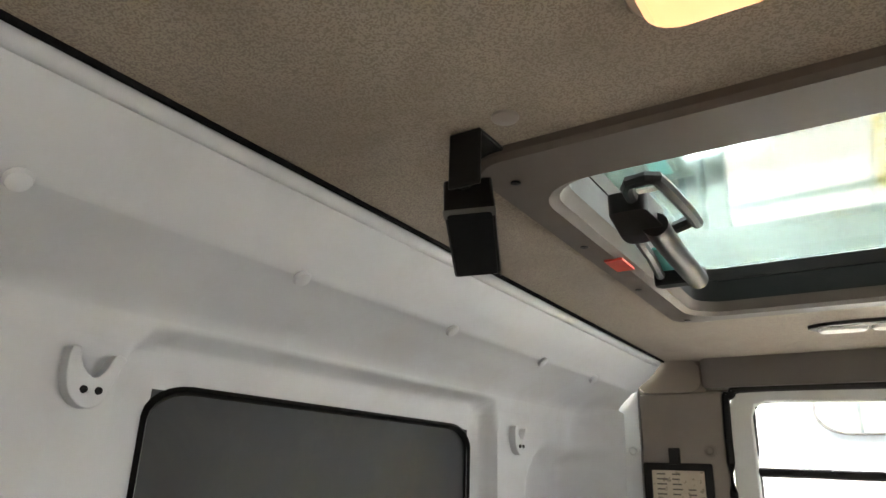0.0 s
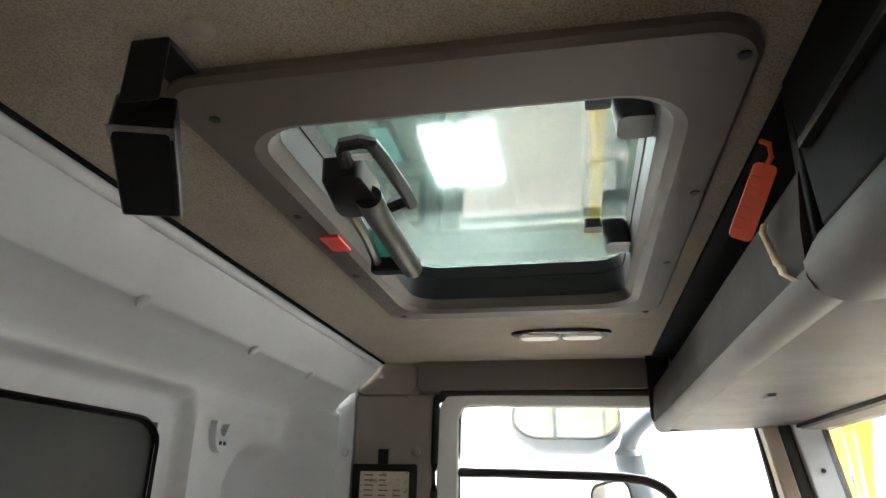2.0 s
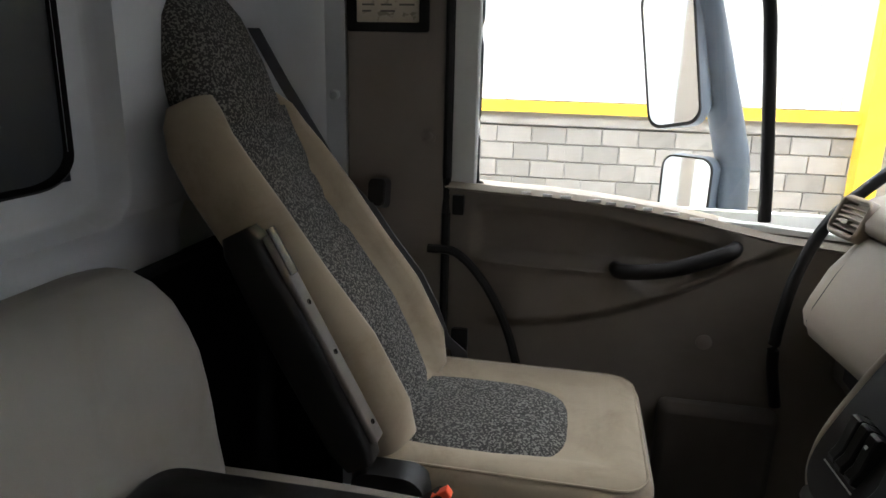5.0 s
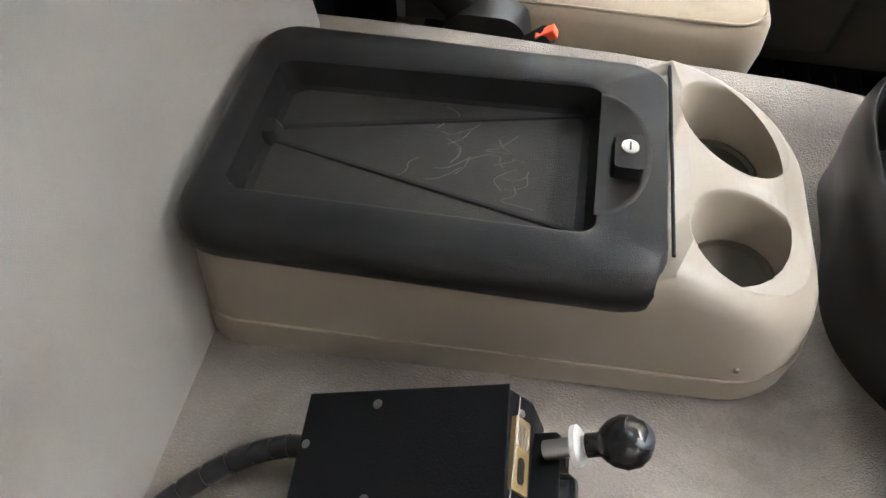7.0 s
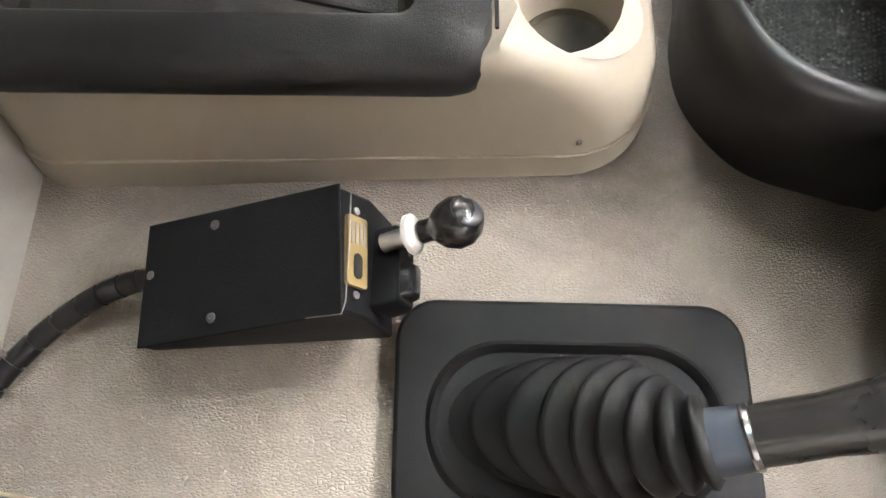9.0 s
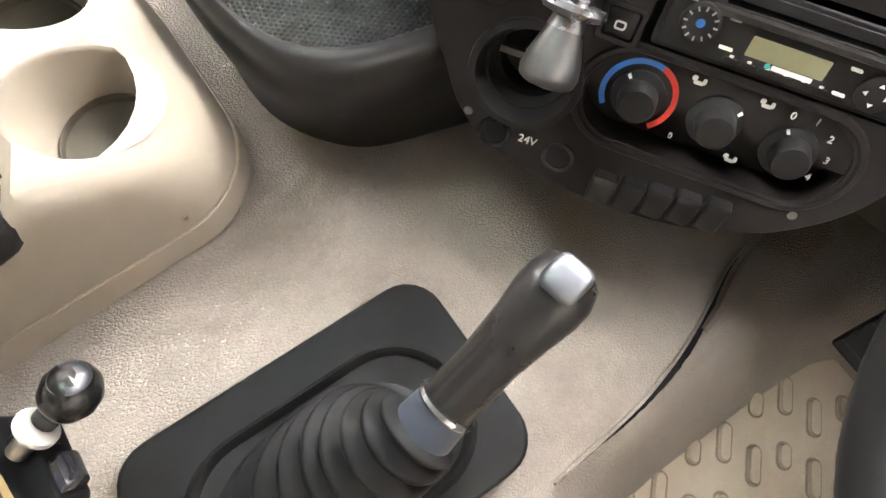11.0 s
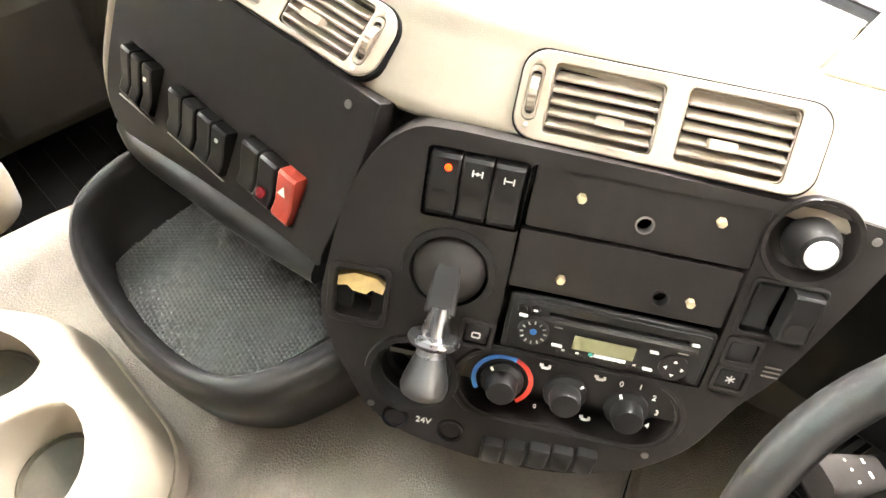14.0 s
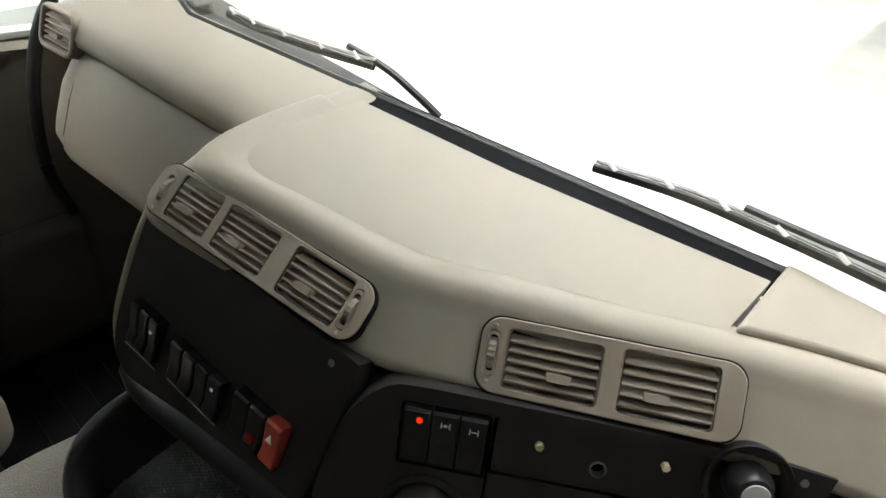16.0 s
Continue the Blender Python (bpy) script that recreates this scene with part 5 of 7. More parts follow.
def rocker(m, w, h, parent, mat=M_BLACK, dish=True, name="rocker_switch", label="black rocker switch"):
    """A rocker with a curved face: raised at the top, dished at the bottom."""
    prof = ((-0.5, 0.004), (-0.42, 0.0065), (-0.2, 0.004), (0.0, 0.0055), (0.25, 0.0075), (0.45, 0.0085), (0.5, 0.006))
    bm = rings([[m @ Vector((-w / 2, k * h, -0.012)), m @ Vector((w / 2, k * h, -0.012)), m @ Vector((w / 2, k * h, d)), m @ Vector((w / 2 - 0.002, k * h, d + 0.0012)), m @ Vector((-w / 2 + 0.002, k * h, d + 0.0012)), m @ Vector((-w / 2, k * h, d))] for k, d in prof])
    r = part(name, bm, mat, parent, label, smooth=25)
    if dish:
        part("thumb_dish", lathe([(w * 0.36, 0), (w * 0.38, 0.0008), (w * 0.2, 0.0012), (0, 0.001)], 18, m @ Matrix.Translation((0, -h * 0.24, 0.0062))), M_PANEL, r)
    return r


for i in range(3):
    u = -0.1055 + i * 0.0275
    r = rocker(on_panel(u, 0.069 + 0.001 * i, -0.004), 0.0255, 0.058, cp)
    if i == 0:
        part("tell_tale", lathe([(0.0032, 0), (0.0028, 0.0015), (0, 0.0022)], 14, on_panel(u + 0.002, 0.087, 0.0055)), M_LED, r, "glowing orange tell-tale")
    else:
        for a, b, w, h in ((0, 0, 0.006, 0.001), (-0.004, 0, 0.0012, 0.006), (0.004, 0, 0.0012, 0.006), (0, 0, 0.002, 0.003) if i == 1 else (0, 0, 0.001, 0.001)):
            part("symbol", plate(rrect(w, h, 0.0003, 1, a, b), [], 0, 0.0006, on_panel(u, 0.0868, 0.0053)), M_WHITE, r)
part("switch_well", plate(hole(-0.078, 0.0705, 0.089, 0.066, 0.004), [], -0.03, -0.017, PB), M_BLACK, cp)
part("opening_rim", plate(hole(-0.164, -0.063, 0.062, 0.068, 0.01), [hole(-0.164, -0.063, 0.05, 0.056, 0.008)], 0.0, 0.003, PB), M_PANEL, cp, bevel=0.0012)
part("foam_scrap", plate([tw(-0.188, -0.052), tw(-0.172, -0.045), tw(-0.15, -0.046), tw(-0.141, -0.053), tw(-0.142, -0.062), tw(-0.153, -0.06), tw(-0.158, -0.066), tw(-0.172, -0.065), tw(-0.178, -0.06), tw(-0.188, -0.063)], [], -0.014, -0.006, PB), M_FOAM, cp, "scrap of yellow foam in an empty switch opening")
part("opening_plate", plate(hole(-0.164, -0.063, 0.05, 0.056, 0.008), [hole(-0.163, -0.078, 0.02, 0.026, 0.003)], -0.024, -0.014, PB), M_BLACK, cp)

# handbrake lever in its ball
brake = thing("parking_brake_lever", on_panel(-0.084, -0.0145), "metal parking brake lever in a round socket on the panel", "brake lever")
part("socket", lathe([(0.045, 0.0), (0.044, 0.003), (0.037, 0.003), (0.036, -0.008), (0.0005, -0.012)], 32, on_panel(-0.084, -0.0145), caps=False), M_BLACK, brake)
part("ball", lathe([(0.0345, -0.006), (0.033, 0.004), (0.027, 0.014), (0.017, 0.02), (0.0, 0.022)], 32, on_panel(-0.084, -0.0145)), M_PANEL, brake, "black ball socket", smooth=60)
k0 = PC + U * -0.084 + V * -0.004 + N * 0.014
k1 = PC + U * -0.082 + V * -0.058 + N * 0.047
k2 = PC + U * -0.081 + V * -0.111 + N * 0.061
kd = (k1 - k0).normalized()
kn_ = (N - kd * N.dot(kd)).normalized()
part("clevis", stack([(rrect(0.022, 0.016, 0.004, 3), -0.004), (rrect(0.026, 0.02, 0.004, 3), 0.02), (rrect(0.028, 0.022, 0.004, 3), (k1 - k0).length * 0.66)], basis(k0, kd.cross(kn_) * -1, kn_, kd)), M_BLACK, brake, "black clevis", bevel=0.002)
d1 = (k2 - k1).normalized()
LX = basis(k1 - d1 * 0.034, d1.orthogonal().normalized(), d1.cross(d1.orthogonal()).normalized(), d1)
part("shaft", lathe([(0.0085, 0.004), (0.0105, 0.012), (0.013, 0.03), (0.0, 0.03)], 24, LX), M_CHROME, brake, "polished steel shaft")
part("lock_ring", lathe([(0.012, 0.03), (0.023, 0.032), (0.024, 0.036), (0.021, 0.04), (0.012, 0.042), (0.014, 0.05), (0.0, 0.05)], 28, LX), M_CHROME, brake, "steel locking collar")
part("handle_knob", lathe([(0.0105, 0.042), (0.0115, 0.046), (0.0155, 0.056), (0.0205, 0.072), (0.0222, 0.081), (0.0205, 0.088), (0.0165, 0.0905), (0.009, 0.0915), (0.0, 0.092)], 28, LX), M_KNOB, brake, "worn dark metal knob", smooth=50)

part("round_rim", lathe([(0.049, 0.0), (0.048, 0.004), (0.042, 0.0045), (0.04, -0.004), (0.037, -0.012), (0.0345, -0.012), (0.033, -0.03)], 36, on_panel(-0.098, -0.143), caps=False), M_BLACK, cp, "empty round instrument opening")
part("inner_strut", box(-0.03, 0.005, -0.003, 0.003, -0.042, -0.034, on_panel(-0.098, -0.143)), M_SCREW, cp)
for a, b in ((-0.0448, -0.0747), (0.1928, -0.0237), (0.1945, -0.0549)):
    part("square_button", stack([(rrect(0.024, 0.022, 0.003, 3), -0.012), (rrect(0.023, 0.021, 0.003, 3), 0.0005), (rrect(0.02, 0.018, 0.003, 3), 0.0015)], on_panel(a, b)), M_BLACK, cp)
    part("button_rim", plate(rrect(0.034, 0.032, 0.004, 3), [rrect(0.025, 0.0225, 0.003, 3)], 0, 0.0025, on_panel(a, b)), M_PANEL, cp, bevel=0.001)
for k in range(6):
    a = math.pi * k / 3
    part("symbol", box(-0.0045, 0.0045, -0.0006, 0.0006, 0.0016, 0.002, on_panel(0.1945, -0.0549) @ pose(0, 0, 0, 0, 0, 60 * k + 30)), M_WHITE, cp) if k < 3 else None
part("symbol", plate(rrect(0.009, 0.007, 0.002, 2), [rrect(0.006, 0.004, 0.001, 2)], 0.0016, 0.002, on_panel(-0.0448, -0.076)), M_WHITE, cp)

# heater controls in their sunken strip
part("heater_strip", plate(hole(0.058, -0.127, 0.214, 0.074, 0.037, 8), [], -0.012, -0.003, PB), M_PANEL, cp, "sunken heater control strip")
part("strip_lip", rings([[PB @ Vector((p[0], p[1], z)) for p in hole(0.058, -0.127, w, h, h / 2 - 0.0005, 8)] for w, h, z in ((0.236, 0.095, 0.0), (0.232, 0.091, 0.0025), (0.224, 0.084, 0.0025), (0.215, 0.076, -0.004))], caps=False), M_PANEL, cp)


def dial(u, v, r, parent, ang):
    m = on_panel(u, v, -0.003)
    d = part("dial_knob", lathe([(r, 0), (r, 0.004), (r * 0.86, 0.006), (r * 0.74, 0.0075), (r * 0.7, 0.02), (r * 0.62, 0.023), (0, 0.0235)], 30, m), M_BLACK, parent, "black rotary heater knob")
    part("pointer", box(-0.0012, 0.0012, r * 0.72, r * 0.98, 0.0042, 0.0066, m @ pose(0, 0, 0, 0, 0, ang)), M_WHITE, d)
    return d


dial(-0.008, -0.1235, 0.0215, cp, 40)
dial(0.055, -0.1195, 0.0215, cp, -45)
dial(0.117, -0.1205, 0.0215, cp, 30)


def arc(m, r0, r1, a0, a1, z0, z1, n=18):
    out = [(r1 * math.cos(radians(lerp(a0, a1, k / n))), r1 * math.sin(radians(lerp(a0, a1, k / n)))) for k in range(n + 1)]
    out += [(r0 * math.cos(radians(lerp(a1, a0, k / n))), r0 * math.sin(radians(lerp(a1, a0, k / n)))) for k in range(n + 1)]
    return plate(out, [], z0, z1, m)


part("cold_arc", arc(on_panel(-0.008, -0.1235, -0.003), 0.0265, 0.031, 70, 215, 0, 0.0012), M_BLUE, cp, "blue printed cold arc")
part("hot_arc", arc(on_panel(-0.008, -0.1235, -0.003), 0.0265, 0.031, -52, 70, 0, 0.0012), M_RED, cp, "red printed hot arc")
for i, t_ in enumerate("01234"):
    a = radians(115 - i * 36)
    bar_text(t_, 0.0085, on_panel(0.117 + 0.030 * math.cos(a), -0.1205 + 0.030 * math.sin(a), -0.0024), M_WHITE, cp, "numeral")
for u, v in ((0.029, -0.0965), (0.083, -0.094), (0.083, -0.147)):
    for a, b, w, h in ((0.0, 0.0, 0.008, 0.003), (-0.004, 0.003, 0.004, 0.004), (0.004, 0.002, 0.003, 0.005)):
        part("symbol", plate(rrect(w, h, 0.0012, 2, a, b), [], 0, 0.0008, on_panel(u, v, -0.003)), M_WHITE, cp)
bar_text("0", 0.007, on_panel(0.031, -0.146, -0.0024), M_WHITE, cp, "numeral")
bar_text("24V", 0.0105, on_panel(-0.0755, -0.199, 0.0004), M_WHITE, cp, "lettering")
for u, v in ((-0.1055, -0.2032), (-0.045, -0.203)):
    part("power_socket", lathe([(0.015, 0), (0.0145, 0.002), (0.011, 0.002), (0.0105, -0.004), (0.007, -0.006), (0.0004, -0.006)], 24, on_panel(u, v, 0.0005), caps=False), M_GLOSSBLACK, cp, "round power socket")
part("socket_pin", lathe([(0.004, 0), (0.0035, 0.003), (0, 0.003)], 12, on_panel(-0.1055, -0.2032, -0.004)), M_BRASS, cp)
for i in range(5):
    m = on_panel(0.0015 + i * 0.0238, -0.2105 + i * 0.0042, 0.0)
    part("key_button", stack([(rrect(0.0225, 0.036, 0.003, 3), -0.02), (rrect(0.0225, 0.036, 0.004, 3), 0.004), (rrect(0.018, 0.03, 0.004, 3), 0.0065)], m @ pose(0, -0.006, 0, 18, 0, 0)), M_BLACK, cp)
for u, v in ((-0.1336, -0.193), (0.1526, -0.1702), (0.2508, 0.108)):
    part("screw", lathe([(0.004, 0), (0.0038, 0.0012), (0.002, 0.0015), (0.0, 0.0007)], 14, on_panel(u, v, 0.0002)), M_SCREW, cp)
for k in range(3):
    part("grille_slot", plate(rrect(0.016, 0.0016, 0.0006, 1, 0, (k - 1) * 0.005), [], 0, 0.0008, on_panel(0.2263, -0.0377)), M_BROWNDK, cp)

# blanking plates with bolts above the radio
for hu, hv, nm in ((0.071, 0.0735, 0), (0.107, 0.008, 1)):
    mid = 0.0815 if nm == 0 else 0.0185
    a, b = tw(0.069, mid)
    bl = part("blanking_plate", plate(rrect(0.196, 0.059, 0.002, 2, a, b), [roundhole(hu, hv, 0.0085, 20)], -0.012, -0.003, PB), M_PANEL, cp, "charcoal blanking plate with a drilled hole", bevel=0.001)
    part("hole_bush", lathe([(0.0085, -0.003), (0.008, -0.0022), (0.0068, -0.0022), (0.0068, -0.012)], 20, on_panel(hu, hv), caps=False), M_SCREW if nm == 0 else M_BLACK, bl)
part("blank_back", plate(hole(0.069, 0.04, 0.2, 0.14, 0.003), [], -0.032, -0.028, PB), M_GLOSSBLACK, cp)
for u, v in ((0.0125, 0.0852), (0.1293, 0.0931), (0.0165, 0.0041), (0.1326, 0.0121)):
    part("hex_bolt", lathe([(0.0044, -0.003), (0.0044, 0.002), (0.0036, 0.003), (0, 0.0032)], 6, on_panel(u, v)), M_BRASS, cp, "brassy hex bolt")

# radio
radio = thing("radio", on_panel(0.0735, -0.0455), "black car radio with a small display and two round controls", "radio")
RC = on_panel(0.0735, -0.0455)
part("trim_frame", plate(rrect(0.19, 0.06, 0.003, 2), [rrect(0.18, 0.051, 0.002, 2)], -0.003, 0.002, RC), M_BLACK, radio, bevel=0.001)
face = part("face", plate(rrect(0.182, 0.053, 0.002, 2), [rrect(0.13, 0.0045, 0.001, 2, 0.008, 0.0165)], -0.012, 0.004, RC), M_BLACK, radio, "black radio front", bevel=0.0015)
part("slot_lip", stack([(rrect(0.15, 0.007, 0.003, 3, 0.008, 0.009), 0.004), (rrect(0.146, 0.004, 0.002, 3, 0.008, 0.009), 0.008)], RC), M_PANEL, face)
part("display", plate(rrect(0.058, 0.015, 0.001, 2, 0.0, -0.008), [], 0.004, 0.0046, RC), M_LCD, face, "olive display window")
part("maker_mark", plate(rrect(0.03, 0.0036, 0.0006, 1, 0.008, -0.018), [], 0.004, 0.0047, RC), M_WHITE, face)
part("maker_dot", lathe([(0.0022, 0.004), (0.002, 0.0048), (0, 0.0048)], 12, RC @ Matrix.Translation((-0.01, -0.018, 0))), M_TEAL, face)
kn = part("volume_knob", lathe([(0.0145, 0.004), (0.0145, 0.009), (0.012, 0.0105), (0.006, 0.009), (0.0, 0.009)], 28, RC @ Matrix.Translation((-0.068, -0.003, 0))), M_BLACK, face)
part("knob_centre", lathe([(0.0034, 0.0088), (0.003, 0.01), (0.0, 0.0105)], 16, RC @ Matrix.Translation((-0.068, -0.003, 0))), M_BLUE, kn, "blue knob centre")
for k in range(12):
    a = radians(30 * k)
    part("knob_tick", box(0.0095, 0.0125, -0.0006, 0.0006, 0.0098, 0.0112, RC @ Matrix.Translation((-0.068, -0.003, 0)) @ pose(0, 0, 0, 0, 0, 30 * k)), M_STEEL, kn)
pad_ = part("cursor_pad", lathe([(0.0135, 0.004), (0.0135, 0.0065), (0.0115, 0.0075), (0.0, 0.007)], 28, RC @ Matrix.Translation((0.066, -0.012, 0))), M_PANEL, face, "round cursor pad")
for k in range(4):
    part("arrow", plate([(0.0065, -0.002), (0.0095, 0), (0.0065, 0.002)], [], 0.0073, 0.0079, RC @ Matrix.Translation((0.066, -0.012, 0)) @ pose(0, 0, 0, 0, 0, 90 * k)), M_WHITE, pad_)
for i in range(6):
    part("preset_key", plate(rrect(0.011, 0.0038, 0.001, 2, -0.036 + i * 0.0135, -0.0225), [], 0.004, 0.0055, RC), M_PANEL, face)
    part("print_line", plate(rrect(0.003, 0.0018, 0.0003, 1, -0.036 + i * 0.0135, -0.0195), [], 0.004, 0.0047, RC), M_WHITE, face)
for a, b in ((-0.082, 0.017), (-0.07, 0.018)):
    part("round_key", lathe([(0.0045, 0.004), (0.004, 0.006), (0, 0.0062)], 14, RC @ Matrix.Translation((a, b, 0))), M_PANEL, face)
for a, b, w in ((-0.07, 0.0185, 0.004), (-0.08, 0.0105, 0.008), (-0.046, 0.006, 0.008), (-0.043, -0.015, 0.01), (0.045, 0.0, 0.008), (0.07, 0.006, 0.01), (0.044, -0.02, 0.009), (0.078, 0.0165, 0.007)):
    part("print_line", plate(rrect(w, 0.002, 0.0004, 1, a, b), [], 0.004, 0.0066, RC), M_WHITE, face)

# rotary light switch and thumb wheels
part("knob_well", lathe([(0.041, 0.0), (0.04, 0.003), (0.036, 0.002), (0.03, -0.012), (0.0005, -0.014)], 32, on_panel(0.204, 0.094), caps=False), M_PANEL, cp)
rk = part("rotary_knob", lathe([(0.022, -0.012), (0.022, 0.002), (0.018, 0.009), (0.0165, 0.017), (0.0135, 0.019), (0.0, 0.019)], 30, on_panel(0.2055, 0.0925)), M_BLACK, cp, "black rotary switch with a pale cap")
part("knob_cap", lathe([(0.0132, 0.0188), (0.0125, 0.0202), (0, 0.0206)], 24, on_panel(0.2055, 0.0925)), M_CAP, rk, "pale round cap")
part("wheel_well", plate(hole(0.207, 0.026, 0.066, 0.06, 0.007), [hole(0.207, 0.026, 0.058, 0.052, 0.005)], 0.0, 0.0035, PB), M_PANEL, cp, bevel=0.0015)
part("wheel_back", plate(hole(0.207, 0.026, 0.062, 0.056, 0.005), [], -0.03, -0.02, PB), M_GLOSSBLACK, cp)
rocker(on_panel(0.1915, 0.0255, -0.008), 0.021, 0.05, cp, dish=False)
rocker(on_panel(0.2215, 0.0255, 0.004), 0.024, 0.05, cp)

# left switch panel
LO = Vector((0.525, 0.902, 0.874))
LU, LV = Vector((0.061, -0.998, 0)).normalized(), Vector((0.53, 0.032, 1)).normalized()
LN = LU.cross(LV).normalized()
LV = LN.cross(LU)
LP = basis(LO, LU, LV, LN)
lp_out = [tuple(p[:2]) for p in smooth_path([(0.03, 0.017, 0), (0.035, -0.04, 0), (0.032, -0.14, 0), (0.02, -0.166, 0), (-0.12, -0.182, 0), (-0.25, -0.2, 0), (-0.3, -0.196, 0), (-0.327, -0.165, 0), (-0.335, -0.09, 0), (-0.333, 0.0, 0), (-0.322, 0.012, 0)], 5)]
lp = part("switch_panel", plate(lp_out, [rrect(0.062, 0.062, 0.004, 3, -0.268, -0.128), rrect(0.098, 0.056, 0.004, 3, -0.1625, -0.128), rrect(0.083, 0.058, 0.004, 3, -0.0545, -0.119)], -0.04, 0, LP), M_PANEL, dash, "charcoal switch panel with two rows of rockers", bevel=0.004)
part("switch_well", plate(rrect(0.30, 0.075, 0.004, 3, -0.16, -0.124), [], -0.042, -0.02, LP), M_BLACK, lp)
for x0, y0, n, w, dy in ((-0.288, -0.128, 3, 0.02, 0.0), (-0.199, -0.128, 4, 0.0243, 0.0), (-0.0815, -0.119, 3, 0.027, 0.0)):
    for i in range(n):
        red = x0 > -0.09 and i == 2
        r = rocker(LP @ Matrix.Translation((x0 + i * w, y0 + dy * i, 0.002 + (0.001 if i % 2 else 0))) @ pose(0, 0, 0, 4 if i % 2 else 6, 0, 0), w - 0.0035, 0.056 if red else (0.058 if n == 3 and x0 < -0.2 else 0.053), lp, M_HAZARD if red else M_BLACK, dish=False, label="dull red hazard switch" if red else "black rocker switch")
        if red:
            part("hazard_triangle", plate([(-0.005, -0.004), (0.005, -0.004), (0, 0.005)], [], 0, 0.0008, LP @ Matrix.Translation((x0 + i * w, y0 + 0.008, 0.0128))), M_WHITE, r)
        if x0 > -0.09 and i == 1:
            part("red_lens", lathe([(0.0065, 0), (0.006, 0.002), (0, 0.0025)], 16, LP @ Matrix.Translation((x0 + i * w, y0 - 0.012, 0.0095))), M_DARKRED, r, "dark red lens")
        if (x0 < -0.28 and i == 2) or (-0.25 < x0 < -0.1 and i == 3):
            part("symbol", plate(rrect(0.005, 0.004, 0.001, 2), [], 0, 0.0006, LP @ Matrix.Translation((x0 + i * w, y0 + 0.012, 0.0128))), M_WHITE, r)
for u, v, w in ((-0.268, -0.164, 0.066), (-0.1625, -0.16, 0.098)):
    part("edge_highlight", plate(rrect(w, 0.0016, 0.0005, 1, u, v), [], 0, 0.001, LP), M_STEEL, lp)
for u, v in ((0.0, 0.0), (-0.318, -0.002)):
    part("screw", lathe([(0.0042, 0), (0.004, 0.0012), (0.002, 0.0015), (0.0, 0.0007)], 14, LP @ Matrix.Translation((u, v, 0.0002))), M_SCREW, lp)
part("lower_roll", tube([LP @ Vector(p) for p in smooth_path([(0.03, -0.172, -0.014), (-0.05, -0.183, -0.008), (-0.15, -0.196, -0.008), (-0.25, -0.21, -0.012), (-0.3, -0.207, -0.022)], 5)], 0.018, 12), M_BLACK, dash, "black rounded lower edge")
part("end_trim", tube([LP @ Vector(p) for p in smooth_path([(-0.335, 0.03, -0.01), (-0.343, -0.05, -0.008), (-0.34, -0.14, -0.01), (-0.325, -0.188, -0.016), (-0.29, -0.214, -0.022)], 6)], 0.009, 10), M_DASH, dash, "tan end trim")

# tan upper fascia: a lip swept round the front edge, a flat tray inside it
front = smooth_path([(0.87, 1.30, 0), (0.78, 1.30, 0), (0.70, 1.296, 0), (0.62, 1.288, 0), (0.562, 1.278, 0), (0.521, 1.255, 0), (0.503, 1.222, 0), (0.5045, 1.185, 0), (0.511, 1.14, 0), (0.523, 1.06, 0), (0.5365, 0.97, 0), (0.551, 0.892, 0), (0.573, 0.838, 0), (0.606, 0.781, 0), (0.658, 0.684, 0), (0.724, 0.571, 0), (0.765, 0.495, 0), (0.80, 0.41, 0), (0.82, 0.3, 0), (0.825, 0.1, 0), (0.825, -0.13, 0)], 14)


back_edge = smooth_path([(0.87, 1.20, 0), (0.78, 1.20, 0), (0.72, 1.20, 0), (0.68, 1.195, 0), (0.65, 1.185, 0), (0.63, 1.172, 0), (0.62, 1.155, 0), (0.617, 1.135, 0), (0.62, 1.11, 0), (0.632, 1.06, 0), (0.645, 0.985, 0), (0.66, 0.92, 0), (0.68, 0.878, 0), (0.705, 0.835, 0), (0.755, 0.738, 0), (0.82, 0.625, 0), (0.862, 0.545, 0), (0.90, 0.45, 0), (0.925, 0.3, 0), (0.93, 0.1, 0), (0.93, -0.13, 0)], 14)


LIP = ((-0.11, 0.943), (-0.1, 0.945), (-0.09, 0.9485), (-0.078, 0.9535), (-0.067, 0.9545), (-0.058, 0.951), (-0.05, 0.943), (-0.044, 0.9345), (-0.04, 0.93), (-0.037, 0.927), (-0.022, 0.911), (-0.006, 0.893), (-0.002, 0.889), (0.0, 0.8865), (0.003, 0.879), (0.0, 0.871), (-0.03, 0.864))


def vent_bay(p):
    """Whether the fascia is open here, behind a vent bezel."""
    for cx, cy_, ux, uy, half in ((0.662, 0.68, 0.4927, -0.8674, 0.112), (0.523, 1.06, 0.1257, -0.9917, 0.153)):
        if p.y < 1.192 and abs((p.x - cx) * ux + (p.y - cy_) * uy) < half and abs((p.x - cx) * uy - (p.y - cy_) * ux) < 0.05:
            return True
    return False


def lip_loop(i):
    p, q = front[i], back_edge[i]
    f = step(0.86, 0.70, p.x) if p.y > 1.2 else 1.0
    out = []
    for off, z in LIP:
        if -0.038 < off < -0.005 and vent_bay(p):
            off -= 0.05
        out.append(p.lerp(q, -off / 0.11) + Vector((0, 0, min(z, 0.946) if f < 0.5 and z > 0.94 else z)))
    return out


part("fascia", solid(rings([lip_loop(i) for i in range(len(front))], closed=False, caps=False), 0.004), M_DASH, dash, "tan grained upper fascia", smooth=60)


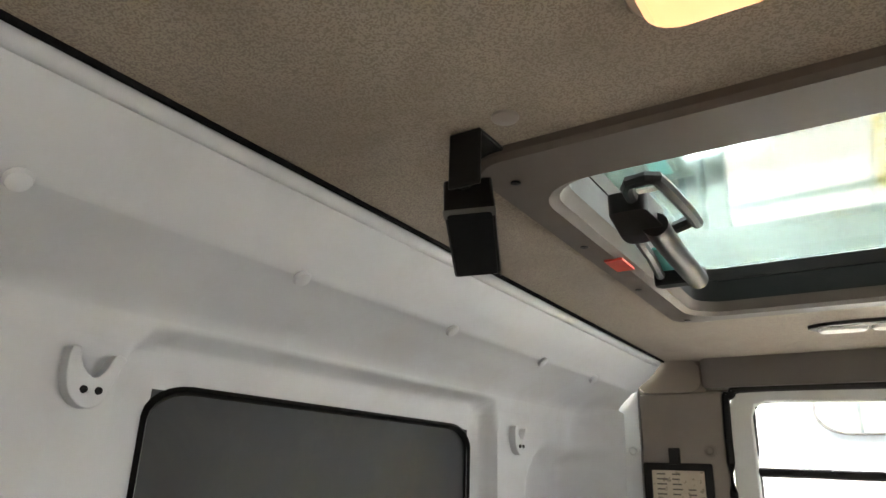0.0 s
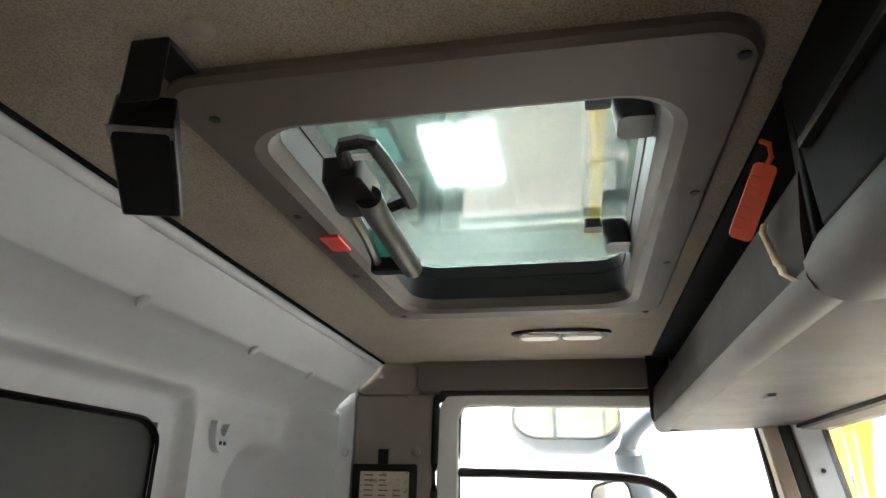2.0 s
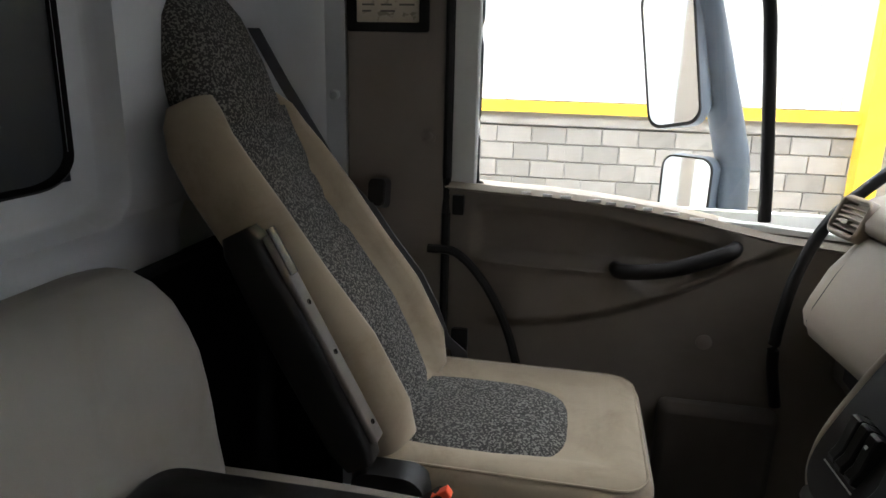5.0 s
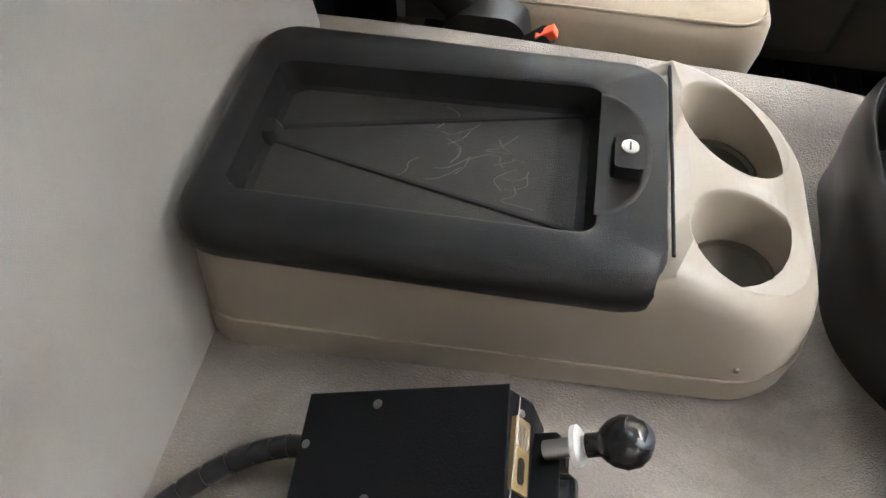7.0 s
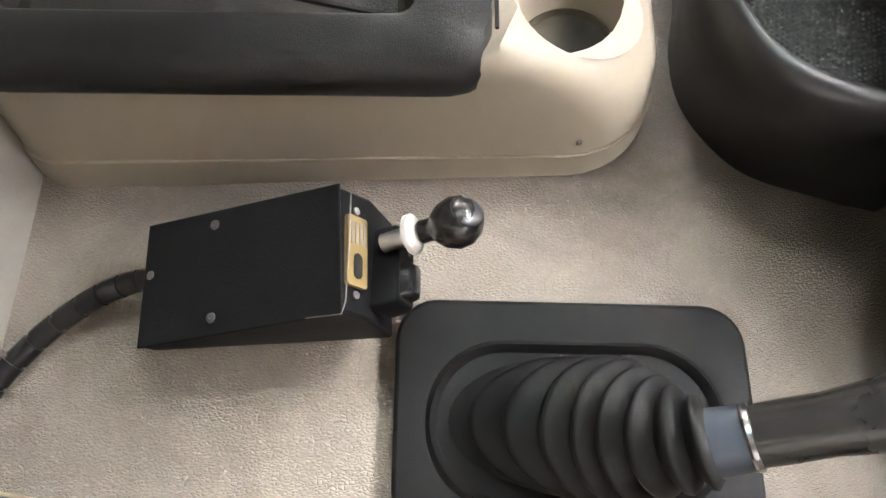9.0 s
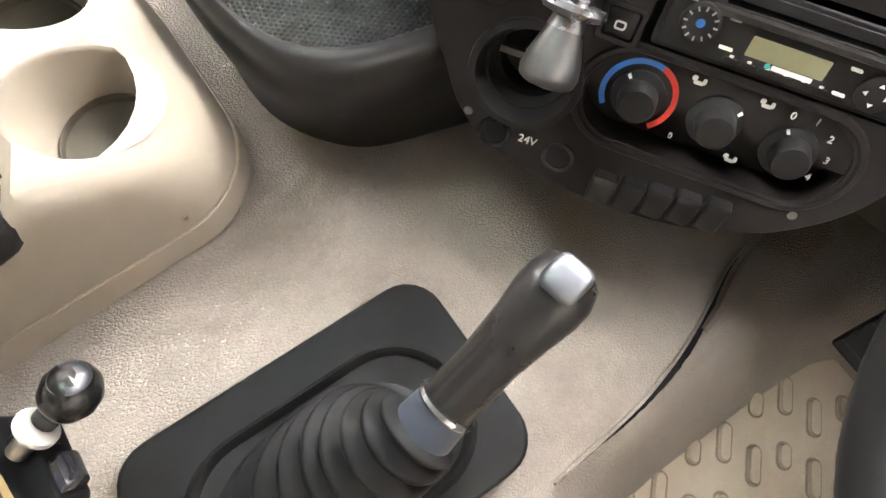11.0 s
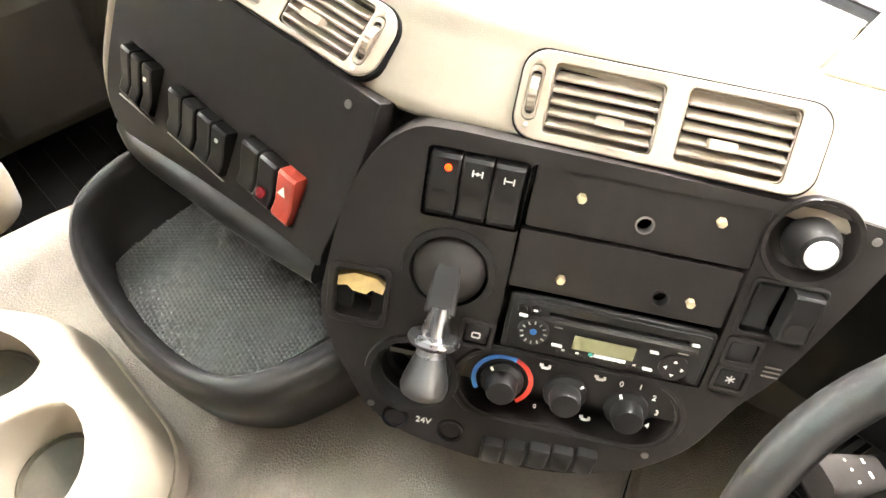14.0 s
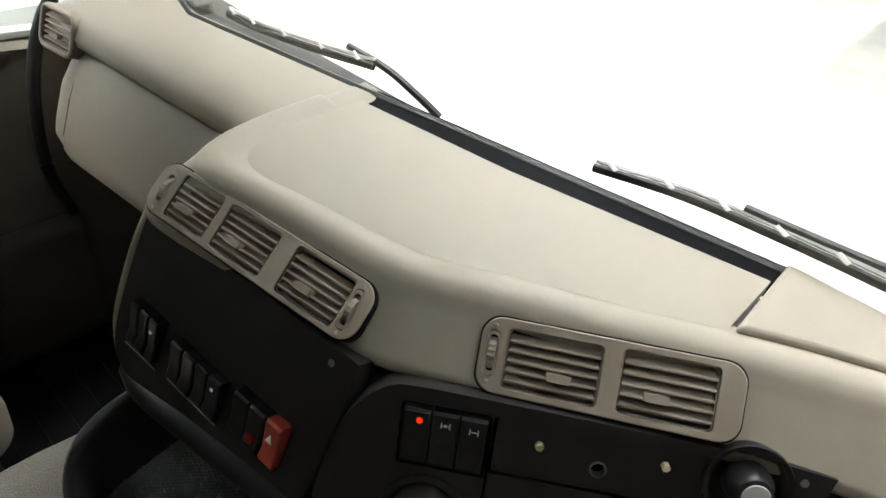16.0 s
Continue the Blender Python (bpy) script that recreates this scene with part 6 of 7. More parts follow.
def slot_near(y):
    return curve_at(((0.62, 0.92), (0.956, 0.854), (1.196, 0.826), (1.3, 0.815)), y)


inner = [p.lerp(q, 0.9) for p, q in zip(front, back_edge)]
main_edge = [(p.x, p.y) for p in inner if p.y > 0.635 and p.x < 0.83]
part("tray", plate([(0.832, 1.238)] + main_edge + [(0.80, 0.6325), (0.915, 0.6325), (0.854, 0.956), (0.826, 1.196)], [], 0.93, 0.9455), M_DASH, dash, "flat tan top tray", bevel=0.002)
right_edge = [(p.x, p.y) for p in inner if p.y < 0.632]
part("right_deck", plate(right_edge + [(0.955, -0.13), (0.955, 0.63)], [], 0.93, 0.953), M_DASH, dash, "raised tan deck beside the tray", bevel=0.006, segments=3)
part("windscreen_slot", rings([[(slot_near(y) - 0.006, y, 0.94), (screen_x(y) - 0.004, y, 0.946), (screen_x(y) - 0.004, y, 0.925), (slot_near(y) - 0.006, y, 0.925)] for y in np.linspace(0.63, 1.235, 12)]), M_MATTBLACK, dash, "black demister slot")
part("screen_seal", tube([(screen_x(y) - 0.014, y, 0.94) for y in np.linspace(-0.1, 1.85, 26)], 0.008, 8), M_RUBBER, dash)


def vent(m, w, h, parent, knob, slats=5):
    """One air vent: slats in a rounded opening."""
    v = part("air_vent", plate(rrect(w, h, 0.006, 3), [rrect(w - 0.003, h - 0.003, 0.004, 3)], -0.034, -0.003, m), M_VENT, parent, "tan slatted air vent")
    part("vent_throat", plate(rrect(w, h, 0.005, 3), [], -0.038, -0.034, m), M_BOXBLACK, v)
    for i in range(slats):
        y = (i - (slats - 1) / 2) * (h - 0.01) / slats
        part("slat", box(-(w - 0.004) / 2, (w - 0.004) / 2, -0.0016, 0.0016, -0.014, 0.0, m @ Matrix.Translation((0, y - 0.003, 0)) @ pose(0, 0, 0, 30, 0, 0)), M_VENT, v, bevel=0.0012)
    kx = knob * w * 0.25
    part("vane_knob", stack([(rrect(0.024, 0.009, 0.002, 2), -0.004), (rrect(0.022, 0.008, 0.002, 2), 0.006)], m @ Matrix.Translation((kx, -(h - 0.01) / slats, 0))), M_VENT, v)
    return v


def thumbwheel(m, parent):
    part("thumbwheel", rings([[m @ Vector((x, (0.0165 + 0.0008 * (i % 2)) * math.sin(2 * math.pi * i / 40), (0.0165 + 0.0008 * (i % 2)) * math.cos(2 * math.pi * i / 40) - 0.0115)) for i in range(40)] for x in (-0.0035, 0.0035)]), M_VENT, parent, "ribbed vent thumbwheel", smooth=15)
    part("wheel_slot", plate(rrect(0.011, 0.044, 0.005, 4), [rrect(0.0085, 0.036, 0.004, 4)], -0.004, 0.0012, m), M_VENT, parent)
    part("wheel_gap", plate(rrect(0.011, 0.04, 0.004, 3), [], -0.02, -0.004, m), M_BLACK, parent)
    for s, mt in ((1, M_VENT), (-1, M_CAP)):
        part("mark", lathe([(0.0022, 0), (0.0018, 0.0006), (0, 0.0008)], 10, m @ Matrix.Translation((0, s * 0.027, 0.001))), mt, parent)


# right pair of vents, leaning back in the sloping fascia
def leaning(origin, u, n):
    u, n = Vector(u).normalized(), Vector(n).normalized()
    n = (n - u * n.dot(u)).normalized()
    return basis(Vector(origin), u, n.cross(u), n)


def bezel(m, w, h, r, holes, label):
    part("bezel_gap", plate(rrect(w + 0.003, h + 0.003, r, 6), holes, -0.012, 0.0012, m), M_BOXBLACK, dash)
    return part("vent_bezel", plate(rrect(w, h, r, 6), holes, 0.0013, 0.0042, m), M_VENT, dash, label, bevel=0.0012)


RV = leaning((0.6854, 0.6901, 0.9166), (0.4927, -0.8674, 0.0695), (-0.664, -0.323, 0.673)) @ Matrix.Translation((0, 0, 0.005))
b1 = bezel(RV, 0.246, 0.074, 0.02, [rrect(0.091, 0.058, 0.005, 3, -0.052, -0.001), rrect(0.088, 0.06, 0.005, 3, 0.0555, 0), rrect(0.011, 0.046, 0.0054, 4, -0.111, 0.001)], "tan bezel round the centre vents")
vent(RV @ Matrix.Translation((-0.052, -0.001, 0.003)), 0.091, 0.058, b1, 0.35)
vent(RV @ Matrix.Translation((0.0555, 0, 0.003)), 0.088, 0.06, b1, -0.4)
thumbwheel(RV @ Matrix.Translation((-0.111, 0.001, 0.0035)), b1)
# left triple vents
LVM = leaning((0.5477, 1.0641, 0.9106), (0.1257, -0.9917, -0.014), (-0.648, -0.093, 0.757)) @ Matrix.Translation((0, 0, 0.005))
b2 = bezel(LVM, 0.334, 0.066, 0.022, [rrect(0.069, 0.054, 0.005, 3, -0.097, 0), rrect(0.08, 0.054, 0.005, 3, -0.010, 0), rrect(0.083, 0.055, 0.005, 3, 0.0965, 0), rrect(0.011, 0.046, 0.0054, 4, 0.148, 0.0), rrect(0.011, 0.04, 0.0054, 4, -0.1475, 0.0)], "tan bezel round three vents")
for dx_, w_, kx in ((-0.097, 0.069, -0.5), (-0.010, 0.08, -0.5), (0.0965, 0.083, -0.4)):
    vent(LVM @ Matrix.Translation((dx_, 0, 0.003)), w_, 0.054, b2, kx)
thumbwheel(LVM @ Matrix.Translation((0.148, 0, 0.0035)), b2)
thumbwheel(LVM @ Matrix.Translation((-0.1475, 0, 0.0035)), b2)

# passenger side of the dashboard: top roll, glovebox lid, end vent
def sx(y):
    """The run of the passenger side: slanting, then rounding away at its outer end."""
    return -0.09 * (y - 1.4) + 11.0 * max(0, y - 1.755) ** 2


prof_s = ((0.0, 0.945), (0.74, 0.945), (0.712, 0.943), (0.69, 0.937), (0.67, 0.924), (0.657, 0.905), (0.659, 0.89), (0.668, 0.882), (0.685, 0.876), (0.685, 0.862), (0.64, 0.80), (0.615, 0.74), (0.608, 0.715), (0.614, 0.69), (0.645, 0.668), (0.8, 0.64))
ys_s = list(np.linspace(1.25, 1.75, 12)) + list(np.linspace(1.765, 1.87, 10))
bm = rings([[Vector(((screen_x(y) - 0.005) if k == 0 else min(x + sx(y), 0.9 + 0.002 * k), y, z)) for k, (x, z) in enumerate(prof_s)] for y in ys_s], closed=False, caps=False)
part("passenger_top", solid(bm, 0.004), M_DASH, dash, "tan top roll over the glovebox", smooth=50)
part("glovebox_lid", solid(rings([[Vector((x + sx(y), y, z)) for x, z in ((0.685, 0.873), (0.668, 0.878), (0.656, 0.868), (0.624, 0.80), (0.599, 0.74), (0.593, 0.715), (0.6, 0.69), (0.632, 0.667))] for y in np.linspace(1.31, 1.708, 9)], closed=False, caps=False), 0.01), M_DASH, dash, "plain tan glovebox lid", smooth=50)
part("lid_seam", tube([(x + sx(1.712) - 0.003, 1.712, z) for x, z in ((0.672, 0.877), (0.631, 0.80), (0.606, 0.74), (0.6, 0.715), (0.607, 0.69))], 0.003, 6), M_BLACK, dash)
ex = Vector((0.14, -0.99, 0)).normalized()
ey = Vector((0.35, 0.05, 0.93))
ey = (ey - ex * ey.dot(ex)).normalized()
EV = basis(Vector((0.626, 1.757, 0.903)), ex, ey, ex.cross(ey))
b3 = part("vent_bezel", plate(rrect(0.1, 0.078, 0.022, 5), [rrect(0.08, 0.058, 0.006, 3)], -0.03, 0.008, EV), M_VENT, dash, bevel=0.004)
vent(EV @ Matrix.Translation((0, 0, 0.004)), 0.08, 0.058, b3, 0.0)
part("end_cap", box(0.72, 0.95, 1.80, 1.965, 0.5, 0.90), M_BROWNDK, dash, bevel=0.02)
# lower black structure behind the panels
part("lower_body", plate([(0.62, 1.24), (0.5, 1.2), (0.52, 0.93), (0.56, 0.84), (0.7, 0.62), (0.86, 0.45), (0.92, -0.12), (1.0, -0.12), (1.0, 1.9), (0.72, 1.9), (0.7, 1.26)], [], 0.52, 0.86), M_BLACK, dash, bevel=0.01)

# storage bowl below the left panel
bowl = thing("storage_tray", (0.38, 1.0, 0.49), "black moulded storage tray with a dimpled rubber floor", "storage tray")
rim = smooth_path([(0.545, 0.812, 0), (0.47, 0.812, 0), (0.405, 0.820, 0), (0.352, 0.836, 0), (0.315, 0.866, 0), (0.293, 0.915, 0), (0.284, 0.98, 0), (0.286, 1.05, 0), (0.298, 1.11, 0), (0.325, 1.155, 0), (0.37, 1.18, 0), (0.43, 1.19, 0), (0.53, 1.195, 0)], 6)
sole = smooth_path([(0.545, 0.868, 0), (0.50, 0.868, 0), (0.45, 0.872, 0), (0.40, 0.878, 0), (0.357, 0.892, 0), (0.33, 0.925, 0), (0.315, 0.985, 0), (0.313, 1.04, 0), (0.318, 1.08, 0), (0.329, 1.112, 0), (0.37, 1.122, 0), (0.43, 1.13, 0), (0.53, 1.14, 0)], 6)


foot = smooth_path([(0.545, 0.822, 0), (0.484, 0.823, 0), (0.434, 0.827, 0), (0.375, 0.843, 0), (0.334, 0.879, 0), (0.309, 0.926, 0), (0.305, 0.985, 0), (0.317, 1.05, 0), (0.322, 1.12, 0), (0.335, 1.165, 0), (0.375, 1.188, 0), (0.43, 1.196, 0), (0.53, 1.2, 0)], 6)


def bowl_loop(k, z):
    """Between the rim's crest (0) and the edge of the floor (1); below 0 outside the rim."""
    return [Vector((lerp(p.x, q.x, k), lerp(p.y, q.y, k), z)) for p, q in zip(rim, sole)]


def bowl_wall(f, z):
    """The outer wall, from its foot (0) out to the rolled rim (1)."""
    return [Vector((lerp(p.x, q.x, f), lerp(p.y, q.y, f), z)) for p, q in zip(foot, bowl_loop(-0.2, 0))]


part("shell", rings([bowl_wall(f, z) for f, z in ((0.0, 0.40), (0.03, 0.48), (0.25, 0.52), (0.6, 0.56), (0.88, 0.592), (0.98, 0.61))] + [bowl_loop(k, z) for k, z in ((-0.21, 0.628), (-0.16, 0.643), (-0.05, 0.6515), (0.07, 0.654), (0.19, 0.651), (0.3, 0.641), (0.38, 0.622), (0.6, 0.592), (0.85, 0.572), (0.95, 0.566), (1.06, 0.5635))], closed=False, caps=False), M_BOWL, bowl, "black plastic bowl with a thick rolled rim", smooth=60)
M_DOTS = material("dark_rubber_mat", (0.085, 0.086, 0.085), 0.42, spec=0.8, vary=0.04, scale=14, grain=0.1, grain_scale=700)
floor_edge = [(p.x, p.y) for p in bowl_loop(0.93, 0)]
rubber = part("rubber_mat", plate(floor_edge, [], 0.5625, 0.5715), M_DOTS, bowl, "dark rubber mat with rows of round pimples")


def within(x, y, loop):
    """True where the point lies inside the closed outline."""
    hit = False
    for (x0, y0), (x1, y1) in zip(loop, loop[1:] + loop[:1]):
        if (y0 > y) != (y1 > y) and x < x0 + (y - y0) * (x1 - x0) / (y1 - y0):
            hit = not hit
    return hit


def dimples(pitch, r, h, z, turn):
    """Rows of low round pimples all over the mat."""
    verts, faces = [], []
    c, s_ = math.cos(turn), math.sin(turn)
    for i in range(-52, 53):
        for j in range(-52, 53):
            a, b = (i + 0.5 * (j % 2)) * pitch, j * pitch * 0.866
            x, y = 0.43 + a * c - b * s_, 1.0 + a * s_ + b * c
            if not within(x, y, floor_edge):
                continue
            n0 = len(verts)
            for rr, zz in ((r, z), (r * 0.72, z + h * 0.7)):
                verts += [(x + rr * math.cos(math.pi * k / 3), y + rr * math.sin(math.pi * k / 3), zz) for k in range(6)]
            verts.append((x, y, z + h))
            faces += [(n0 + k, n0 + (k + 1) % 6, n0 + 6 + (k + 1) % 6, n0 + 6 + k) for k in range(6)]
            faces += [(n0 + 6 + k, n0 + 6 + (k + 1) % 6, n0 + 12) for k in range(6)]
    me = bpy.data.meshes.new("pimpled_surface")
    me.from_pydata(verts, [], faces)
    me.polygons.foreach_set("use_smooth", [True] * len(me.polygons))
    me.materials.append(M_DOTS)
    ob = new("pimpled_surface", me)
    ob.parent = rubber
    ob.matrix_parent_inverse = WORLD[rubber].inverted()
    return tagged(ob, kind="stuff")


dimples(0.0058, 0.0024, 0.0026, 0.5712, radians(20))

# torn edge of the tunnel vinyl, the folded side piece below it, and the driver's mat
tear = smooth_path([(0.77, 0.517, 0), (0.70, 0.505, 0), (0.63, 0.487, 0), (0.563, 0.472, 0), (0.50, 0.462, 0), (0.43, 0.455, 0), (0.33, 0.45, 0)], 10)
rng_t = random.Random(8)
edge_up, edge_dn = [], []
for i_, p in enumerate(tear):
    open_w = 0.0015 + 0.0075 * math.sin(math.pi * i_ / (len(tear) - 1)) ** 1.5 + rng_t.uniform(-0.0006, 0.0006)
    z_ = floor_z(p.x, p.y)
    edge_up.append(Vector((p.x, p.y + 0.001, z_ + 0.0035)))
    edge_dn.append(Vector((p.x, p.y - open_w, z_ + 0.001)))
single("floor_seam", rings([[a + Vector((0, 0, -0.004)), a, b, b + Vector((0, 0, -0.004))] for a, b in zip([p + Vector((0, 0, -0.0025)) for p in edge_up], edge_dn)]), M_MATTBLACK, "dark torn gap along the edge of the floor vinyl", "seam", "structure")
single("vinyl_edge", tube(edge_up, 0.0022, 6), M_VINYL, "curled cut edge of the floor vinyl beside the tear", "trim", "structure")
flap = thing("side_vinyl_flap", (0.62, 0.42, 0.3), "brownish folded vinyl piece lapping down to the driver mat", "floor vinyl", kind="structure")


def flap_point(u, v):
    """u along the tear from rear to front, v down to the mat."""
    x = lerp(0.595, 0.93, u)
    y_top = curve_at(((0.33, 0.452), (0.5, 0.462), (0.563, 0.47), (0.63, 0.484), (0.7, 0.5), (0.77, 0.512), (1.0, 0.54)), x) - 0.006
    z_top = floor_z(x, y_top) + 0.004
    low = Vector((lerp(0.602, 0.915, u), lerp(0.393, 0.418, u), lerp(0.253, 0.27, u)))
    top = Vector((x, y_top, z_top))
    p = top.lerp(low, v)
    bulge = 0.016 * math.sin(math.pi * v) + 0.004 * math.sin(9 * u + 3 * v)
    return p + Vector((-0.2, -0.55, 0.8)) * bulge


part("sheet", solid(sheet(flap_point, np.linspace(0, 1, 22), np.linspace(0, 1, 14)), 0.006), M_FLAP, flap, smooth=60)
part("ridge", tube([flap_point(u, 1.0) + Vector((0, -0.001, 0.003)) for u in np.linspace(0, 1, 22)], 0.006, 8), M_FLAP, flap, "rubbed pale ridge of the fold", smooth=60)
mat_t = thing("driver_mat", (0.6, 0.3, 0.16), "beige ribbed rubber driver floor mat", "floor mat")
part("mat", plate([(0.30, 0.0), (0.92, -0.05), (0.93, 0.42), (0.60, 0.42), (0.44, 0.448), (0.30, 0.455)], [], 0.175, 0.2), M_MAT, mat_t, bevel=0.006)
mx, my = Vector((0.735, 0.678, 0)), Vector((0.678, -0.735, 0))
for i_ in range(-3, 8):
    for j_ in range(-1, 3):
        c_ = Vector((0.515, 0.396, 0)) + my * (0.043 * i_) + mx * (0.085 * (j_ - 1) + 0.022 * (i_ % 2))
        if not (0.33 < c_.x < 0.9 and 0.02 < c_.y < (0.405 if c_.x < 0.56 else 0.375)):
            continue
        RM = basis(Vector((c_.x, c_.y, 0)), mx, my, Vector((0, 0, -1)))
        ln = 0.052 if (i_ + j_) % 3 else 0.034
        part("rib", stack([(rrect(ln, 0.017, 0.0082, 4), -0.2), (rrect(ln - 0.004, 0.013, 0.0062, 4), -0.2065)], RM), M_MAT, mat_t)
        # flat darker ring: shade round the rib's foot put in as colour
        part("rib_shade_ring", plate(rrect(ln + 0.006, 0.023, 0.011, 4), [rrect(ln, 0.017, 0.0082, 4)], -0.2006, -0.199, RM), M_FLAP, mat_t)
pedal = thing("brake_pedal", (0.82, 0.3, 0.3), "black ribbed rubber pedal", "pedal")
part("pad", box(-0.05, 0.05, -0.035, 0.035, -0.008, 0.008, pose(0.80, 0.32, 0.36, 0, -50, 0)), M_RUBBER, pedal, bevel=0.004)
for k in range(5):
    part("rib", box(-0.045 + k * 0.02, -0.035 + k * 0.02, -0.033, 0.033, 0.008, 0.011, pose(0.80, 0.32, 0.36, 0, -50, 0)), M_RUBBER, pedal)
part("arm", tube([(0.81, 0.32, 0.36), (0.9, 0.32, 0.45), (0.96, 0.32, 0.7)], 0.012, 8), M_BLACK, pedal)

# ---------------------------------------------------------------- steering wheel, stalk, instruments
wheel = thing("steering_wheel", (0.54, 0.246, 0.867), "black moulded steering wheel with broad spokes", "steering wheel")
th = 0.67
WM = basis(Vector((0.54, 0.246, 0.867)), Vector((math.cos(th), 0, math.sin(th))), Vector((0, 1, 0)), Vector((-math.sin(th), 0, math.cos(th))))
loops = []
for i in range(64):
    a = 2 * math.pi * i / 64
    c = Vector((0.225 * math.cos(a), 0.225 * math.sin(a), 0))
    rr = Vector((math.cos(a), math.sin(a), 0))
    loops.append([WM @ (c + rr * 0.0165 * math.cos(b) + Vector((0, 0, 0.0185 * math.sin(b)))) for b in [2 * math.pi * j / 14 for j in range(14)]])
bm = rings(loops + [loops[0]], caps=False)
bmesh.ops.remove_doubles(bm, verts=bm.verts, dist=1e-6)
part("rim", bm, M_RUBBER, wheel, "smooth black rim", smooth=80)
part("hub", stack([(rrect(0.2, 0.22, 0.06, 6), -0.07), (rrect(0.21, 0.23, 0.06, 6), -0.03), (rrect(0.18, 0.2, 0.055, 6), -0.012), (rrect(0.1, 0.12, 0.03, 6), -0.005)], WM), M_BLACK, wheel)
for a in (118, 242, 62, 298):
    r = radians(a)
    rr = Vector((math.cos(r), math.sin(r), 0))
    tt = Vector((-math.sin(r), math.cos(r), 0))
    part("spoke", rings([[WM @ (rr * d + tt * s * w + Vector((0, 0, z + t))) for s, t in ((-1, -0.009), (1, -0.009), (1, 0.009), (-1, 0.009))] for d, w, z in ((0.07, 0.05, -0.02), (0.13, 0.03, -0.012), (0.19, 0.028, -0.003), (0.222, 0.04, 0.0))]), M_BOXBLACK, wheel, bevel=0.006)
part("column", tube([WM @ Vector((0, 0, -0.05)), WM @ Vector((0, 0, -0.2)), (0.85, 0.246, 0.45)], 0.085, 14), M_BLACK, wheel)
stalk = thing("indicator_stalk", (0.585, 0.42, 0.8), "black indicator stalk with white symbols", "stalk")
SA, SB = Vector((0.685, 0.375, 0.725)), Vector((0.56, 0.442, 0.832))
sd = (SB - SA).normalized()
sxv = Vector((0, 0, 1)).cross(sd).normalized()
SM = basis(SA, sxv, sd.cross(sxv), sd)
part("arm", stack([(rrect(0.03, 0.022, 0.008, 4), 0), (rrect(0.036, 0.024, 0.01, 4), 0.09), (rrect(0.036, 0.024, 0.01, 4), 0.118)], SM), M_PANEL, stalk)
part("tip", stack([(rrect(0.037, 0.026, 0.011, 4), 0.119), (rrect(0.037, 0.026, 0.011, 4), 0.152), (rrect(0.028, 0.018, 0.008, 4), 0.16)], SM), M_PANEL, stalk)
for zz, xx, w, h in ((0.105, 0.008, 0.003, 0.006), (0.105, -0.002, 0.003, 0.006), (0.108, -0.01, 0.003, 0.004), (0.135, 0.0, 0.008, 0.01), (0.06, 0.004, 0.008, 0.009), (0.06, -0.008, 0.006, 0.008)):
    part("symbol", box(xx - w / 3, xx + w / 3, 0.0122, 0.0128, zz - h / 3, zz + h / 3, SM), M_WHITE, stalk)
cluster = thing("instrument_cluster", (0.82, 0.24, 0.9), "black instrument hood with pale round dials", "instrument cluster")
part("hood", stack([(rrect(0.5, 0.16, 0.03, 4), -0.04), (rrect(0.5, 0.16, 0.03, 4), 0.0)], basis(Vector((0.83, 0.2, 0.86)), Vector((0, -1, 0)), Vector((0.4, 0, 0.92)).normalized(), Vector((-0.92, 0, 0.4)).normalized())), M_BLACK, cluster, bevel=0.006)
for yy in (0.36, 0.2, 0.04):
    dm = basis(Vector((0.818, yy, 0.868)), Vector((0, -1, 0)), Vector((0.4, 0, 0.92)).normalized(), Vector((-0.92, 0, 0.4)).normalized())
    g = part("gauge", lathe([(0.062, 0), (0.06, 0.008), (0.054, 0.008), (0.053, 0.002), (0, 0.002)], 32, dm), M_DIAL, cluster, "pale gauge with a chrome ring")
    for k in range(11):
        part("tick", box(0.043, 0.051, -0.001, 0.001, 0.002, 0.003, dm @ pose(0, 0, 0, 0, 0, -40 + 26 * k)), M_BLACK, g)

# ---------------------------------------------------------------- overhead shelf
shelf = thing("overhead_shelf", (0.6, 1.0, 1.5), "brown plastic overhead shelf above the windscreen, with black lockers", "overhead shelf")
part("lip", rings([[Vector((x, y, z)) for x, z in ((0.450, 1.604), (0.444, 1.602), (0.438, 1.55), (0.437, 1.518), (0.444, 1.508), (0.452, 1.512), (0.456, 1.53), (0.456, 1.60))] for y in (0.63, 1.1, 1.5, 1.905)]), M_SHELFLIP, shelf, "dark brown shelf front lip", smooth=40)
part("rolled_edge", rings([[Vector((x, y, z)) for x, z in ((0.438, 1.514), (0.436, 1.505), (0.441, 1.494), (0.455, 1.488), (0.472, 1.491), (0.478, 1.5), (0.46, 1.511))] for y in (0.63, 1.1, 1.5, 1.905)]), M_SHELF, shelf, "rounded lower edge", smooth=60)
part("floor_panel", rings([[Vector((x, y, z)) for x, z in ((0.468, 1.498), (0.5, 1.493), (0.66, 1.497), (0.84, 1.515), (0.84, 1.525), (0.468, 1.509))] for y in (-0.1, 0.5, 1.1, 1.905)]), M_SHELF, shelf, "brown-grey underside panel")
part("side_step", rings([[Vector((x, y, z)) for x, z in ((0.47, 1.545), (0.448, 1.54), (0.437, 1.52), (0.437, 1.505), (0.446, 1.49), (0.468, 1.482), (0.5, 1.486), (0.51, 1.5), (0.49, 1.53))] for y in (-0.1, 0.3, 0.55, 0.625, 0.635)]), M_SHELF, shelf, "deeper rolled edge under the lockers", smooth=60)
